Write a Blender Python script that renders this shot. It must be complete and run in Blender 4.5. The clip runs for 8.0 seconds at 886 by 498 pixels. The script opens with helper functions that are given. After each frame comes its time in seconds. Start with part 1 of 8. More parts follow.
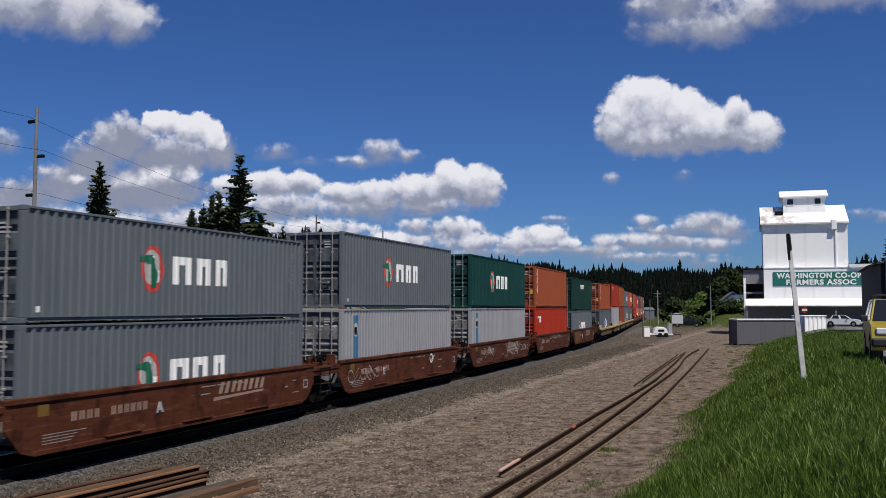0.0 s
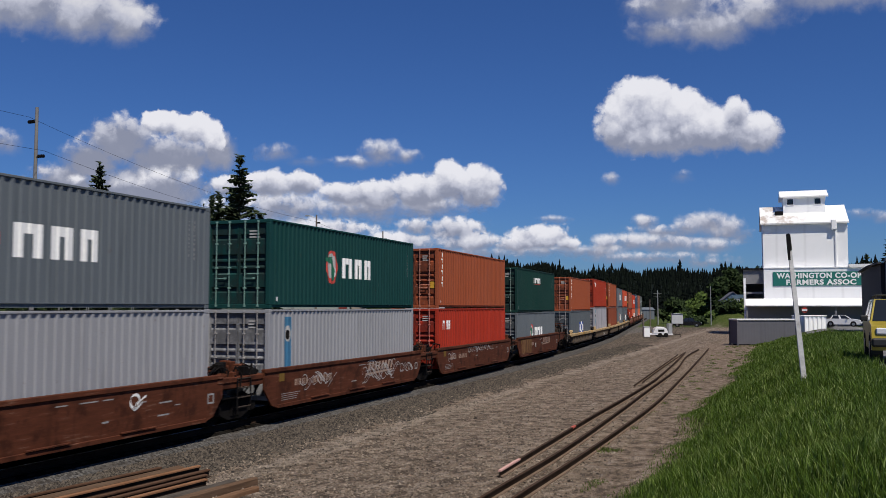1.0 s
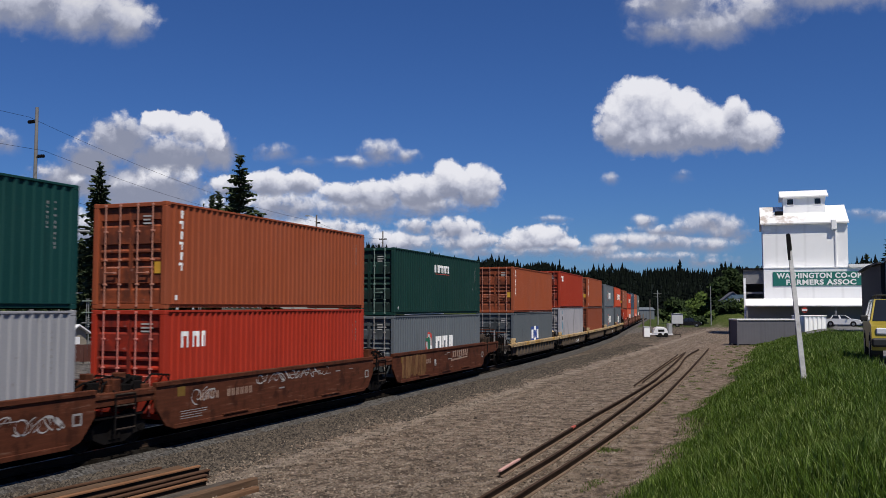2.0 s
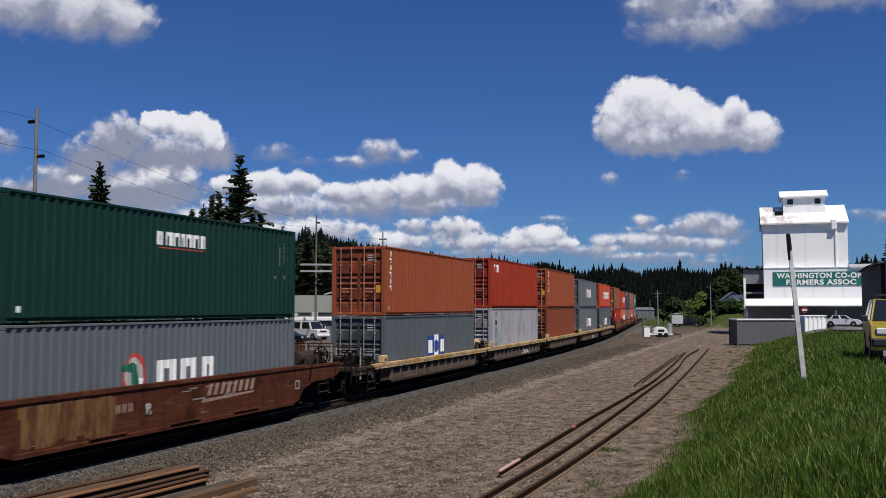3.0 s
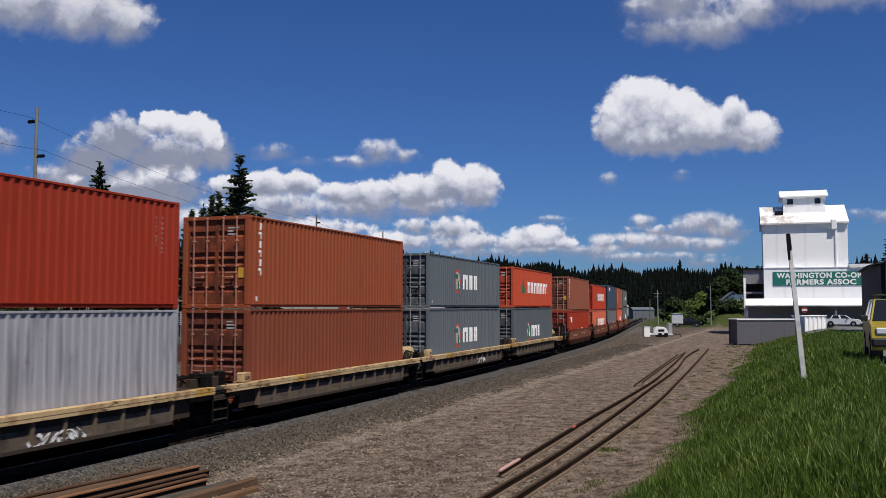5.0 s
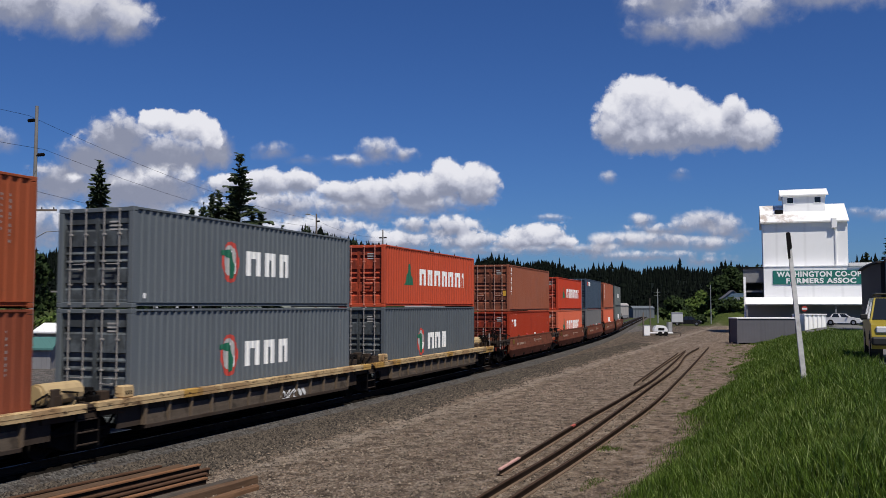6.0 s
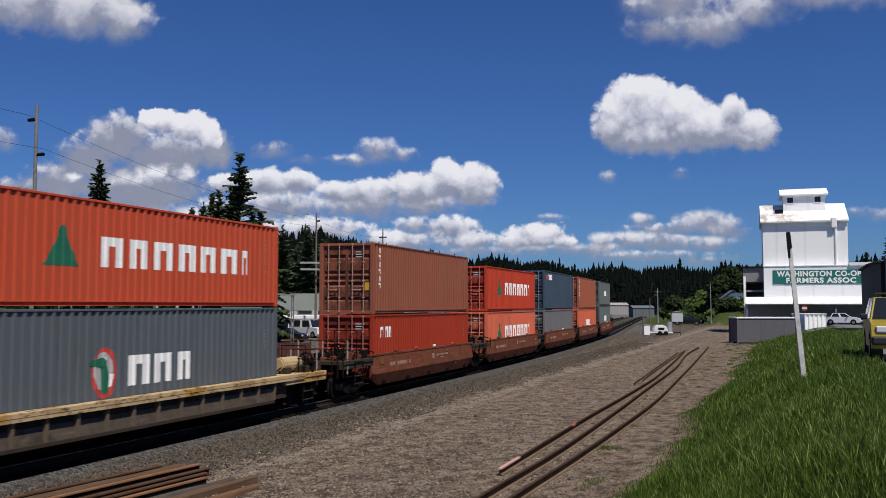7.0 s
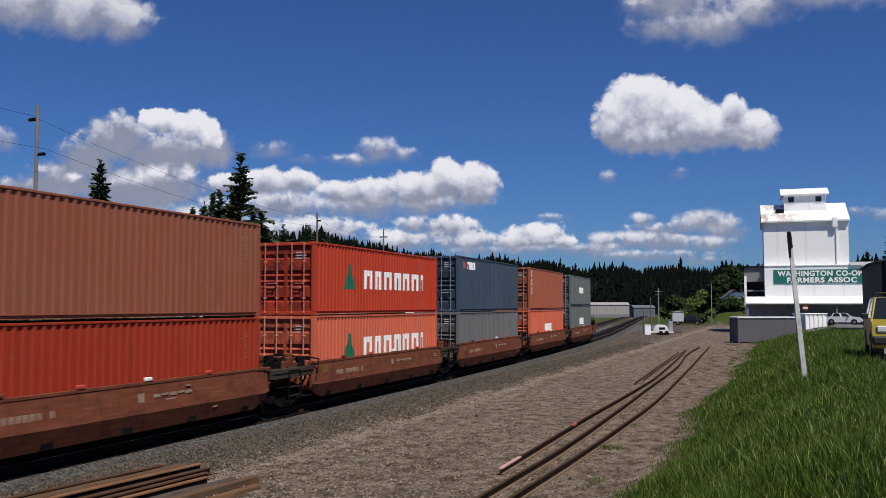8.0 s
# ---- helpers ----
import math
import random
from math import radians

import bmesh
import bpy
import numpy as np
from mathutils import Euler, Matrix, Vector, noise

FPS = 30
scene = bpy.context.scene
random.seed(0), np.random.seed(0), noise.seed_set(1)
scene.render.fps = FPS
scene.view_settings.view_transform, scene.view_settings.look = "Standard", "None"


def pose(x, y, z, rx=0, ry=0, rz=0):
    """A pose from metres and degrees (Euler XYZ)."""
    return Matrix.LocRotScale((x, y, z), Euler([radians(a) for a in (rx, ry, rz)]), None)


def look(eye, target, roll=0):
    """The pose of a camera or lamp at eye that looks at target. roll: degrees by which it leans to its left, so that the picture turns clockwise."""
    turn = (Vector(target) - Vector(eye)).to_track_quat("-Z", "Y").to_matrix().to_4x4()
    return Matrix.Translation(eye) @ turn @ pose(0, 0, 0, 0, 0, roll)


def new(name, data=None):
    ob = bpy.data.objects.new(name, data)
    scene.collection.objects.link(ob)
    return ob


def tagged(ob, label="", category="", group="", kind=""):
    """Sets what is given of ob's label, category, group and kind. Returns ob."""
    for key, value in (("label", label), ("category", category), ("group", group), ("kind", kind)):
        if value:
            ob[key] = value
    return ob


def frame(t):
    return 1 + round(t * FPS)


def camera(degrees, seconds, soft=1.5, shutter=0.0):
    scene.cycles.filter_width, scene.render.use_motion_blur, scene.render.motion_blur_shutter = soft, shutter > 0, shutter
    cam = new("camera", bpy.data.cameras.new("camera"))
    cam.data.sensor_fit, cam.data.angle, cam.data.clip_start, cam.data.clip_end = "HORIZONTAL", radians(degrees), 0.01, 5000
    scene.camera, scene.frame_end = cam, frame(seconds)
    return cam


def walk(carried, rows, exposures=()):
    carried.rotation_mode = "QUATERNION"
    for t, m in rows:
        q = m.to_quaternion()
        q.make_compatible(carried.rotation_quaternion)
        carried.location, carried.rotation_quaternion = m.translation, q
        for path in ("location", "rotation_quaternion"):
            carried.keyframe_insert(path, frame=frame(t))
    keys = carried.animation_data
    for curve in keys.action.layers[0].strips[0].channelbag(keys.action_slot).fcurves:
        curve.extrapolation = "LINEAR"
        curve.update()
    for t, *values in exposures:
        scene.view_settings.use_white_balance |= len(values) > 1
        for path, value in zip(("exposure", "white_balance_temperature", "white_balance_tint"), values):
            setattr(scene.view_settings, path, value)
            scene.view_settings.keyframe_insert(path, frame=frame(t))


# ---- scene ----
EYE = Vector((0, 0, 3.95))
AIM, TILT = 20.73, 3.68          # the view lies left of the track's line and slightly up


def aim(dturn=0.0, dtilt=0.0):
    a, p = radians(AIM + dturn), radians(TILT + dtilt)
    return look(EYE, EYE + Vector((-math.sin(a) * math.cos(p), math.cos(a) * math.cos(p), math.sin(p))))


cam = camera(52.5, 8.0, soft=0.5, shutter=0.12)
walk(cam, [(0, aim()), (4.7, aim()), (5.4, aim(0, -0.03)), (6.0, aim(0, -0.09)), (6.5, aim(0, -0.155)), (7.0, aim(0.0, -0.115)),
           (7.5, aim(0.01, -0.125)), (8.0, aim(0.045, -0.135))])

# ---- light ----
SUN_TO = Vector((0.395, -0.352, 0.85)).normalized()
world = bpy.data.worlds.new("sky")
scene.world = world
world.use_nodes = True
wn = world.node_tree
sky = wn.nodes.new("ShaderNodeTexSky")
sky.sky_type, sky.sun_disc = "NISHITA", False
sky.sun_elevation, sky.sun_rotation = math.asin(SUN_TO.z), math.atan2(SUN_TO.x, SUN_TO.y)
sky.air_density, sky.dust_density, sky.ozone_density = 1.0, 0.2, 3.0


def wnode(kind, **inputs):
    n = wn.nodes.new(kind)
    for k, v in inputs.items():
        s = n.inputs[k]
        if isinstance(v, bpy.types.NodeSocket):
            wn.links.new(v, s)
        else:
            s.default_value = v
    return n


# deep blue spring sky; broken white cloud higher up all round is unseen, added for whiter fill
deep = wnode("ShaderNodeMix")
deep.data_type, deep.blend_type = "RGBA", "MULTIPLY"
deep.inputs[0].default_value = 1.0
wn.links.new(sky.outputs["Color"], deep.inputs[6])
deep.inputs[7].default_value = (0.49, 0.84, 1.52, 1)
way = wnode("ShaderNodeTexCoord").outputs["Generated"]
puffs = wnode("ShaderNodeTexNoise", Vector=way, Scale=3.2, Detail=6.0)
cover = wnode("ShaderNodeMapRange")
cover.interpolation_type = "SMOOTHSTEP"
wn.links.new(puffs.outputs["Fac"], cover.inputs[0])
cover.inputs[1].default_value, cover.inputs[2].default_value = 0.60, 0.70
up = wnode("ShaderNodeSeparateXYZ", Vector=way)
high = wnode("ShaderNodeMapRange")
wn.links.new(up.outputs["Z"], high.inputs[0])
high.inputs[1].default_value, high.inputs[2].default_value = 0.42, 0.55
both = wnode("ShaderNodeMath")
both.operation = "MULTIPLY"
wn.links.new(cover.outputs[0], both.inputs[0]), wn.links.new(high.outputs[0], both.inputs[1])
whole = wnode("ShaderNodeMix")
whole.data_type = "RGBA"
wn.links.new(both.outputs[0], whole.inputs[0]), wn.links.new(deep.outputs[2], whole.inputs[6])
whole.inputs[7].default_value = (3.0, 3.1, 3.3, 1)
wn.links.new(whole.outputs[2], wn.nodes["Background"].inputs["Color"])
wn.nodes["Background"].inputs["Strength"].default_value = 0.052
sun = new("sun", bpy.data.lights.new("sun", "SUN"))
sun.data.energy, sun.data.angle, sun.data.color = 5.0, radians(0.53), (1.0, 0.93, 0.82)
sun.matrix_world = look(SUN_TO * 100, (0, 0, 0))
scene.view_settings.exposure = -0.17


# ---- small builders ----
def thing(name, m, label, category, group="", kind=""):
    ob = new(name)
    ob.empty_display_size = 0.3
    ob.matrix_basis = m
    return tagged(ob, label, category, group, kind)


def mesh_of(name, bm, material, smooth=False):
    me = bpy.data.meshes.new(name)
    bmesh.ops.recalc_face_normals(bm, faces=bm.faces)
    bm.to_mesh(me)
    bm.free()
    for m in material if isinstance(material, (list, tuple)) else [material]:
        me.materials.append(m)
    if smooth:
        me.polygons.foreach_set("use_smooth", [True] * len(me.polygons))
    return me


def part(name, bm, material, parent=None, label="", m=None, smooth=False):
    """Links a bmesh, or a mesh made before, as one object under parent."""
    me = bm if isinstance(bm, bpy.types.Mesh) else mesh_of(name, bm, material, smooth)
    ob = new(name, me)
    if isinstance(bm, bpy.types.Mesh) and material is not None:
        ob.material_slots[0].link = "OBJECT"
        ob.material_slots[0].material = material
    ob.parent = parent
    if m is not None:
        ob.matrix_basis = m
    return tagged(ob, label)


def box(bm, x0, x1, y0, y1, z0, z1, bevel=0.0, m=None):
    vs = [bm.verts.new((x, y, z)) for x in (x0, x1) for y in (y0, y1) for z in (z0, z1)]
    fs = [bm.faces.new([vs[i] for i in f]) for f in
          ((0, 1, 3, 2), (4, 6, 7, 5), (0, 4, 5, 1), (2, 3, 7, 6), (0, 2, 6, 4), (1, 5, 7, 3))]
    if bevel:
        es = list({e for f in fs for e in f.edges})
        got = bmesh.ops.bevel(bm, geom=es, offset=bevel, segments=1, affect="EDGES")
        vs = list({v for v in vs if v.is_valid} | {v for f in got["faces"] for v in f.verts})
    if m is not None:
        bmesh.ops.transform(bm, matrix=m, verts=vs)
    return vs


def rod(bm, a, b, r, r2=None, seg=8):
    a, b = Vector(a), Vector(b)
    q = (b - a).to_track_quat("Z", "Y").to_matrix()
    r2 = r if r2 is None else r2
    rings = []
    for p, rr in ((a, r), (b, r2)):
        rings.append([bm.verts.new(p + q @ Vector((rr * math.cos(2 * math.pi * k / seg), rr * math.sin(2 * math.pi * k / seg), 0)))
                      for k in range(seg)])
    for k in range(seg):
        bm.faces.new((rings[0][k], rings[0][(k + 1) % seg], rings[1][(k + 1) % seg], rings[1][k]))
    bm.faces.new(rings[0][::-1])
    bm.faces.new(rings[1])
    return rings[0] + rings[1]


def tube(bm, pts, r, seg=5):
    """One continuous round bar through the points."""
    pts = [Vector(p) for p in pts]
    rings = []
    for k, p in enumerate(pts):
        q = (pts[min(k + 1, len(pts) - 1)] - pts[max(k - 1, 0)]).to_track_quat("Z", "Y").to_matrix()
        rings.append([bm.verts.new(p + q @ Vector((r * math.cos(2 * math.pi * i / seg), r * math.sin(2 * math.pi * i / seg), 0))) for i in range(seg)])
    for a, b in zip(rings, rings[1:]):
        for i in range(seg):
            bm.faces.new((a[i], a[(i + 1) % seg], b[(i + 1) % seg], b[i]))
    bm.faces.new(rings[0][::-1])
    bm.faces.new(rings[-1])


def prism(bm, outline, axis, a, b):
    """Extrudes a closed outline of (u, v) along axis 0, 1 or 2 from a to b."""
    def at(u, v, w):
        return ((w, u, v), (u, w, v), (u, v, w))[axis]
    lo = [bm.verts.new(at(u, v, a)) for u, v in outline]
    hi = [bm.verts.new(at(u, v, b)) for u, v in outline]
    n = len(outline)
    for k in range(n):
        bm.faces.new((lo[k], lo[(k + 1) % n], hi[(k + 1) % n], hi[k]))
    bm.faces.new(lo[::-1])
    bm.faces.new(hi)


def sheet(bm, line_a, line_b):
    """A strip of quads between two lines of points."""
    a = [bm.verts.new(p) for p in line_a]
    b = [bm.verts.new(p) for p in line_b]
    for k in range(len(a) - 1):
        bm.faces.new((a[k], a[k + 1], b[k + 1], b[k]))


# ---- materials ----
class Nodes:
    """Short calls for building a node material."""

    def __init__(self, name):
        self.mat = bpy.data.materials.new(name)
        self.mat.use_nodes = True
        self.t = self.mat.node_tree
        self.bsdf = self.t.nodes["Principled BSDF"]
        self.out = self.t.nodes["Material Output"]

    def put(self, socket, v):
        if isinstance(v, bpy.types.NodeSocket):
            self.t.links.new(v, socket)
        elif isinstance(v, (tuple, list)) and len(v) == 3 and socket.type == "RGBA":
            socket.default_value = (*v, 1)
        else:
            socket.default_value = v

    def math(self, op, a, b=0.0, c=0.0, clamp=False):
        n = self.t.nodes.new("ShaderNodeMath")
        n.operation, n.use_clamp = op, clamp
        for s, v in zip(n.inputs, (a, b, c)):
            self.put(s, v)
        return n.outputs[0]

    def vec(self, op, a, b=(0, 0, 0)):
        n = self.t.nodes.new("ShaderNodeVectorMath")
        n.operation = op
        self.put(n.inputs[0], a)
        if op == "SCALE":
            self.put(n.inputs["Scale"], b)
        else:
            self.put(n.inputs[1], b)
        return n.outputs["Value" if op in ("LENGTH", "DOT_PRODUCT", "DISTANCE") else "Vector"]

    def coord(self, kind="Object"):
        return self.t.nodes.new("ShaderNodeTexCoord").outputs[kind]

    def where(self):
        return self.t.nodes.new("ShaderNodeNewGeometry").outputs["Position"]

    def island(self):
        return self.t.nodes.new("ShaderNodeNewGeometry").outputs["Random Per Island"]

    def chance(self):
        return self.t.nodes.new("ShaderNodeObjectInfo").outputs["Random"]

    def noise(self, p, scale, detail=4.0, rough=0.55, colour=False):
        n = self.t.nodes.new("ShaderNodeTexNoise")
        self.put(n.inputs["Vector"], p)
        n.inputs["Scale"].default_value, n.inputs["Detail"].default_value, n.inputs["Roughness"].default_value = scale, detail, rough
        return n.outputs["Color" if colour else "Fac"]

    def voronoi(self, p, scale, feature="F1", what="Distance"):
        n = self.t.nodes.new("ShaderNodeTexVoronoi")
        n.feature = feature
        self.put(n.inputs["Vector"], p)
        n.inputs["Scale"].default_value = scale
        return n.outputs[what]

    def step(self, v, lo, hi, a=0.0, b=1.0):
        n = self.t.nodes.new("ShaderNodeMapRange")
        n.interpolation_type = "SMOOTHSTEP"
        for s, x in zip(n.inputs, (v, lo, hi, a, b)):
            self.put(s, x)
        return n.outputs[0]

    def mix(self, f, a, b, how="MIX"):
        n = self.t.nodes.new("ShaderNodeMix")
        n.data_type, n.blend_type = "RGBA", how
        self.put(n.inputs[0], f), self.put(n.inputs[6], a), self.put(n.inputs[7], b)
        return n.outputs[2]

    def xyz(self, p):
        n = self.t.nodes.new("ShaderNodeSeparateXYZ")
        self.put(n.inputs[0], p)
        return n.outputs

    def join(self, x, y, z):
        n = self.t.nodes.new("ShaderNodeCombineXYZ")
        for s, v in zip(n.inputs, (x, y, z)):
            self.put(s, v)
        return n.outputs[0]

    def bump(self, h, strength=0.3, distance=0.01):
        n = self.t.nodes.new("ShaderNodeBump")
        n.inputs["Strength"].default_value, n.inputs["Distance"].default_value = strength, distance
        self.put(n.inputs["Height"], h)
        self.put(self.bsdf.inputs["Normal"], n.outputs[0])

    def done(self, colour, rough=0.7, metal=0.0, spec=None):
        self.put(self.bsdf.inputs["Base Color"], colour)
        self.put(self.bsdf.inputs["Roughness"], rough)
        self.put(self.bsdf.inputs["Metallic"], metal)
        if spec is not None:
            self.bsdf.inputs["Specular IOR Level"].default_value = spec
        return self.mat


def scaled(c, k):
    return tuple(min(1.0, x * k) for x in c)


def painted(name, rgb, rust=0.35, fade=0.25, rough=0.55, run=0.45):
    """Weathered paint on steel: faded clouds, vertical dirt runs and rust spots."""
    n = Nodes(name)
    p = n.coord()
    r = n.chance()
    p = n.vec("ADD", p, n.join(n.math("MULTIPLY", r, 37.0), n.math("MULTIPLY", r, 91.0), 0.0))
    x, y, z = n.xyz(p)
    runs = n.noise(n.join(x, n.math("MULTIPLY", y, 1.0), n.math("MULTIPLY", z, 0.09)), 5.0, 4.0)
    big = n.noise(p, 0.5, 3.0)
    fine = n.noise(p, 28.0, 5.0)
    c = n.mix(n.step(big, 0.3, 0.75, 0.0, fade), rgb, tuple(0.75 * v + 0.06 for v in rgb))
    c = n.mix(n.step(runs, 0.52, 0.78 - 0.12 * (run > 0.5), 0.0, run), c, scaled(rgb, 0.5))
    c = n.mix(n.step(fine, 0.3, 0.8, 0.0, 0.22), c, scaled(rgb, 0.72))
    sheets = n.noise(n.join(n.math("MULTIPLY", n.math("FLOOR", n.math("DIVIDE", y, 1.104)), 7.7), n.math("MULTIPLY", r, 9.0), 0.0), 1.0, 0.0)
    c = n.mix(n.step(sheets, 0.35, 0.65, 0.0, 0.16), c, scaled(rgb, 0.7))
    scars = n.math("MULTIPLY", n.step(n.noise(n.join(x, n.math("MULTIPLY", y, 0.5), n.math("MULTIPLY", z, 2.2)), 2.1, 6.0, 0.7), 0.66, 0.72), 0.5 * rust)
    c = n.mix(scars, c, tuple(0.5 * v + 0.13 for v in rgb))
    spots = n.math("MULTIPLY", n.step(n.noise(p, 3.1, 7.0, 0.7), 0.63, 0.72), rust)
    c = n.mix(spots, c, (0.10, 0.042, 0.022))
    n.bump(n.noise(p, 9.0, 3.0), 0.12, 0.02)
    return n.done(c, n.step(fine, 0.2, 0.8, rough, rough + 0.25), 0.0, 0.18)


def plain(name, rgb, rough=0.7, metal=0.0, vary=0.25, scale=6.0, bump=0.15):
    n = Nodes(name)
    p = n.coord()
    a, b = n.noise(p, scale, 5.0), n.noise(p, scale * 0.13, 3.0)
    c = n.mix(n.step(a, 0.3, 0.75, 0.0, vary), rgb, scaled(rgb, 0.5))
    c = n.mix(n.step(b, 0.35, 0.7, 0.0, vary), c, tuple(min(1.0, v * 1.25 + 0.01) for v in rgb))
    n.bump(a, bump, 0.01)
    return n.done(c, rough, metal, 0.06 if rough >= 0.8 and not metal else None)


PAINT_RGB = {
    "grey": (0.122, 0.142, 0.160), "darkgrey": (0.098, 0.115, 0.130), "light": (0.305, 0.31, 0.33), "pale": (0.35, 0.345, 0.375),
    "green": (0.005, 0.048, 0.045), "bottle": (0.006, 0.038, 0.031), "orange": (0.31, 0.074, 0.029), "red": (0.38, 0.032, 0.014),
    "rustred": (0.35, 0.038, 0.014), "crimson": (0.335, 0.036, 0.015), "brown": (0.225, 0.058, 0.028), "tan": (0.285, 0.090, 0.049),
    "coral": (0.53, 0.080, 0.035), "salmon": (0.66, 0.145, 0.074), "blue": (0.050, 0.078, 0.118), "teal": (0.13, 0.150, 0.150),
    "stone": (0.155, 0.155, 0.16), "rose": (0.36, 0.105, 0.058), "vermilion": (0.50, 0.054, 0.023),
}
PAINT = {
    "grey": painted("paint_slate_grey", PAINT_RGB["grey"], 0.3, 0.3),
    "darkgrey": painted("paint_dark_grey", PAINT_RGB["darkgrey"], 0.3, 0.25),
    "light": painted("paint_light_grey", PAINT_RGB["light"], 0.45, 0.25),
    "pale": painted("paint_pale_grey", PAINT_RGB["pale"], 0.75, 0.3, 0.55, 0.8),
    "green": painted("paint_sea_green", PAINT_RGB["green"], 0.2, 0.06),
    "bottle": painted("paint_bottle_green", PAINT_RGB["bottle"], 0.25, 0.06),
    "orange": painted("paint_burnt_orange", PAINT_RGB["orange"], 0.3, 0.15),
    "red": painted("paint_red", PAINT_RGB["red"], 0.25, 0.1),
    "rustred": painted("paint_rusted_red", PAINT_RGB["rustred"], 0.6, 0.1),
    "crimson": painted("paint_brick_red", PAINT_RGB["crimson"], 0.25, 0.08),
    "brown": painted("paint_brown", PAINT_RGB["brown"], 0.3, 0.15),
    "tan": painted("paint_faded_brown", PAINT_RGB["tan"], 0.5, 0.3),
    "coral": painted("paint_bright_orange", PAINT_RGB["coral"], 0.3, 0.12),
    "salmon": painted("paint_faded_orange", PAINT_RGB["salmon"], 0.3, 0.3),
    "blue": painted("paint_navy_blue", PAINT_RGB["blue"], 0.25, 0.2),
    "teal": painted("paint_grey_green", PAINT_RGB["teal"], 0.3, 0.3),
    "stone": painted("paint_stone_grey", PAINT_RGB["stone"], 0.3, 0.3),
    "rose": painted("paint_faded_terracotta", PAINT_RGB["rose"], 0.3, 0.25),
    "vermilion": painted("paint_vermilion", PAINT_RGB["vermilion"], 0.25, 0.1),
}


def grimy_plate(name, rgb, dirt):
    """Old wagon plate: long scuffs along it, blotches of grime, rust and dust."""
    n = Nodes(name)
    p = n.coord()
    r = n.chance()
    p = n.vec("ADD", p, n.join(0.0, n.math("MULTIPLY", r, 57.0), n.math("MULTIPLY", r, 11.0)))
    scuff = n.noise(n.vec("MULTIPLY", p, (1.0, 0.7, 7.0)), 1.6, 6.0, 0.65)
    blot, fine, drip = n.noise(p, 1.5, 6.0, 0.65), n.noise(p, 18.0, 5.0, 0.65), n.noise(n.vec("MULTIPLY", p, (4.0, 5.0, 0.35)), 1.0, 4.0)
    c = n.mix(n.step(scuff, 0.35, 0.7), scaled(rgb, 0.8), scaled(rgb, 1.15))
    c = n.mix(n.step(scuff, 0.58, 0.70, 0.0, dirt), c, (0.22, 0.135, 0.095))
    c = n.mix(n.step(blot, 0.50, 0.64, 0.0, min(1.0, dirt * 1.6)), c, scaled(rgb, 0.30))
    c = n.mix(n.step(drip, 0.54, 0.72, 0.0, dirt), c, scaled(rgb, 0.4))
    c = n.mix(n.step(fine, 0.3, 0.75, 0.0, 0.35), c, scaled(rgb, 0.6))
    n.bump(blot, 0.25, 0.02)
    return n.done(c, 0.8, 0.0, 0.15)


M_WELL = grimy_plate("paint_mineral_brown", (0.100, 0.031, 0.015), 0.5)
M_WELL_RED = grimy_plate("paint_well_red", (0.172, 0.055, 0.029), 0.30)
M_STAKE = painted("dusty_stake_steel", (0.15, 0.11, 0.075), 0.6, 0.3, 0.85)
M_WEB = grimy_plate("dusty_sunlit_web_steel", (0.105, 0.083, 0.064), 0.5)
M_WELL_OLD = painted("grimy_steel", (0.042, 0.029, 0.021), 0.6, 0.25, 0.85)


def worn_yellow():
    """Cream-yellow paint in patches of different age, rubbed down to brown steel along the edge."""
    n = Nodes("paint_worn_yellow")
    p = n.vec("ADD", n.coord(), n.join(0.0, n.math("MULTIPLY", n.chance(), 61.0), 0.0))
    x, y, z = n.xyz(p)
    a, b, f = n.noise(p, 1.1, 5.0, 0.7), n.noise(n.vec("MULTIPLY", p, (1.0, 0.6, 2.0)), 4.0, 6.0, 0.7), n.noise(p, 26.0, 4.0)
    cell = n.noise(n.join(n.math("MULTIPLY", n.math("FLOOR", n.math("DIVIDE", y, 0.85)), 5.3), 3.0, 0.0), 1.0, 0.0)
    c = n.mix(f, (0.40, 0.275, 0.135), (0.62, 0.46, 0.255))
    c = n.mix(n.step(cell, 0.60, 0.62, 0.0, 0.85), c, (0.46, 0.26, 0.05))
    c = n.mix(n.step(cell, 0.37, 0.35, 0.0, 0.6), c, (0.30, 0.17, 0.085))
    c = n.mix(n.step(a, 0.48, 0.60, 0.0, 0.6), c, (0.22, 0.12, 0.058))
    c = n.mix(n.step(b, 0.55, 0.63, 0.0, 0.85), c, (0.060, 0.034, 0.022))
    c = n.mix(n.step(b, 0.40, 0.30, 0.0, 0.5), c, (0.62, 0.50, 0.33))
    n.bump(b, 0.3, 0.01)
    return n.done(c, 0.85, 0.0, 0.15)


M_YELLOW = worn_yellow()
M_TANK = painted("paint_cream", (0.46, 0.34, 0.18), 0.4, 0.3, 0.6)
# Running gear and wheels near black: the shade under the wagons is put in.
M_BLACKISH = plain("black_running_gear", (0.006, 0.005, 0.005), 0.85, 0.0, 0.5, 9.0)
M_BAR = plain("worn_bar_steel", (0.30, 0.285, 0.275), 0.6, 0.0, 0.4, 10.0)
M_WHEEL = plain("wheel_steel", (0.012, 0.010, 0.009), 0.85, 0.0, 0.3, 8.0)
M_RUST = plain("rusty_steel", (0.085, 0.046, 0.028), 0.85, 0.0, 0.5, 14.0, 0.3)
M_RAILTOP = plain("worn_rail_steel", (0.42, 0.40, 0.38), 0.3, 0.9, 0.2, 20.0)
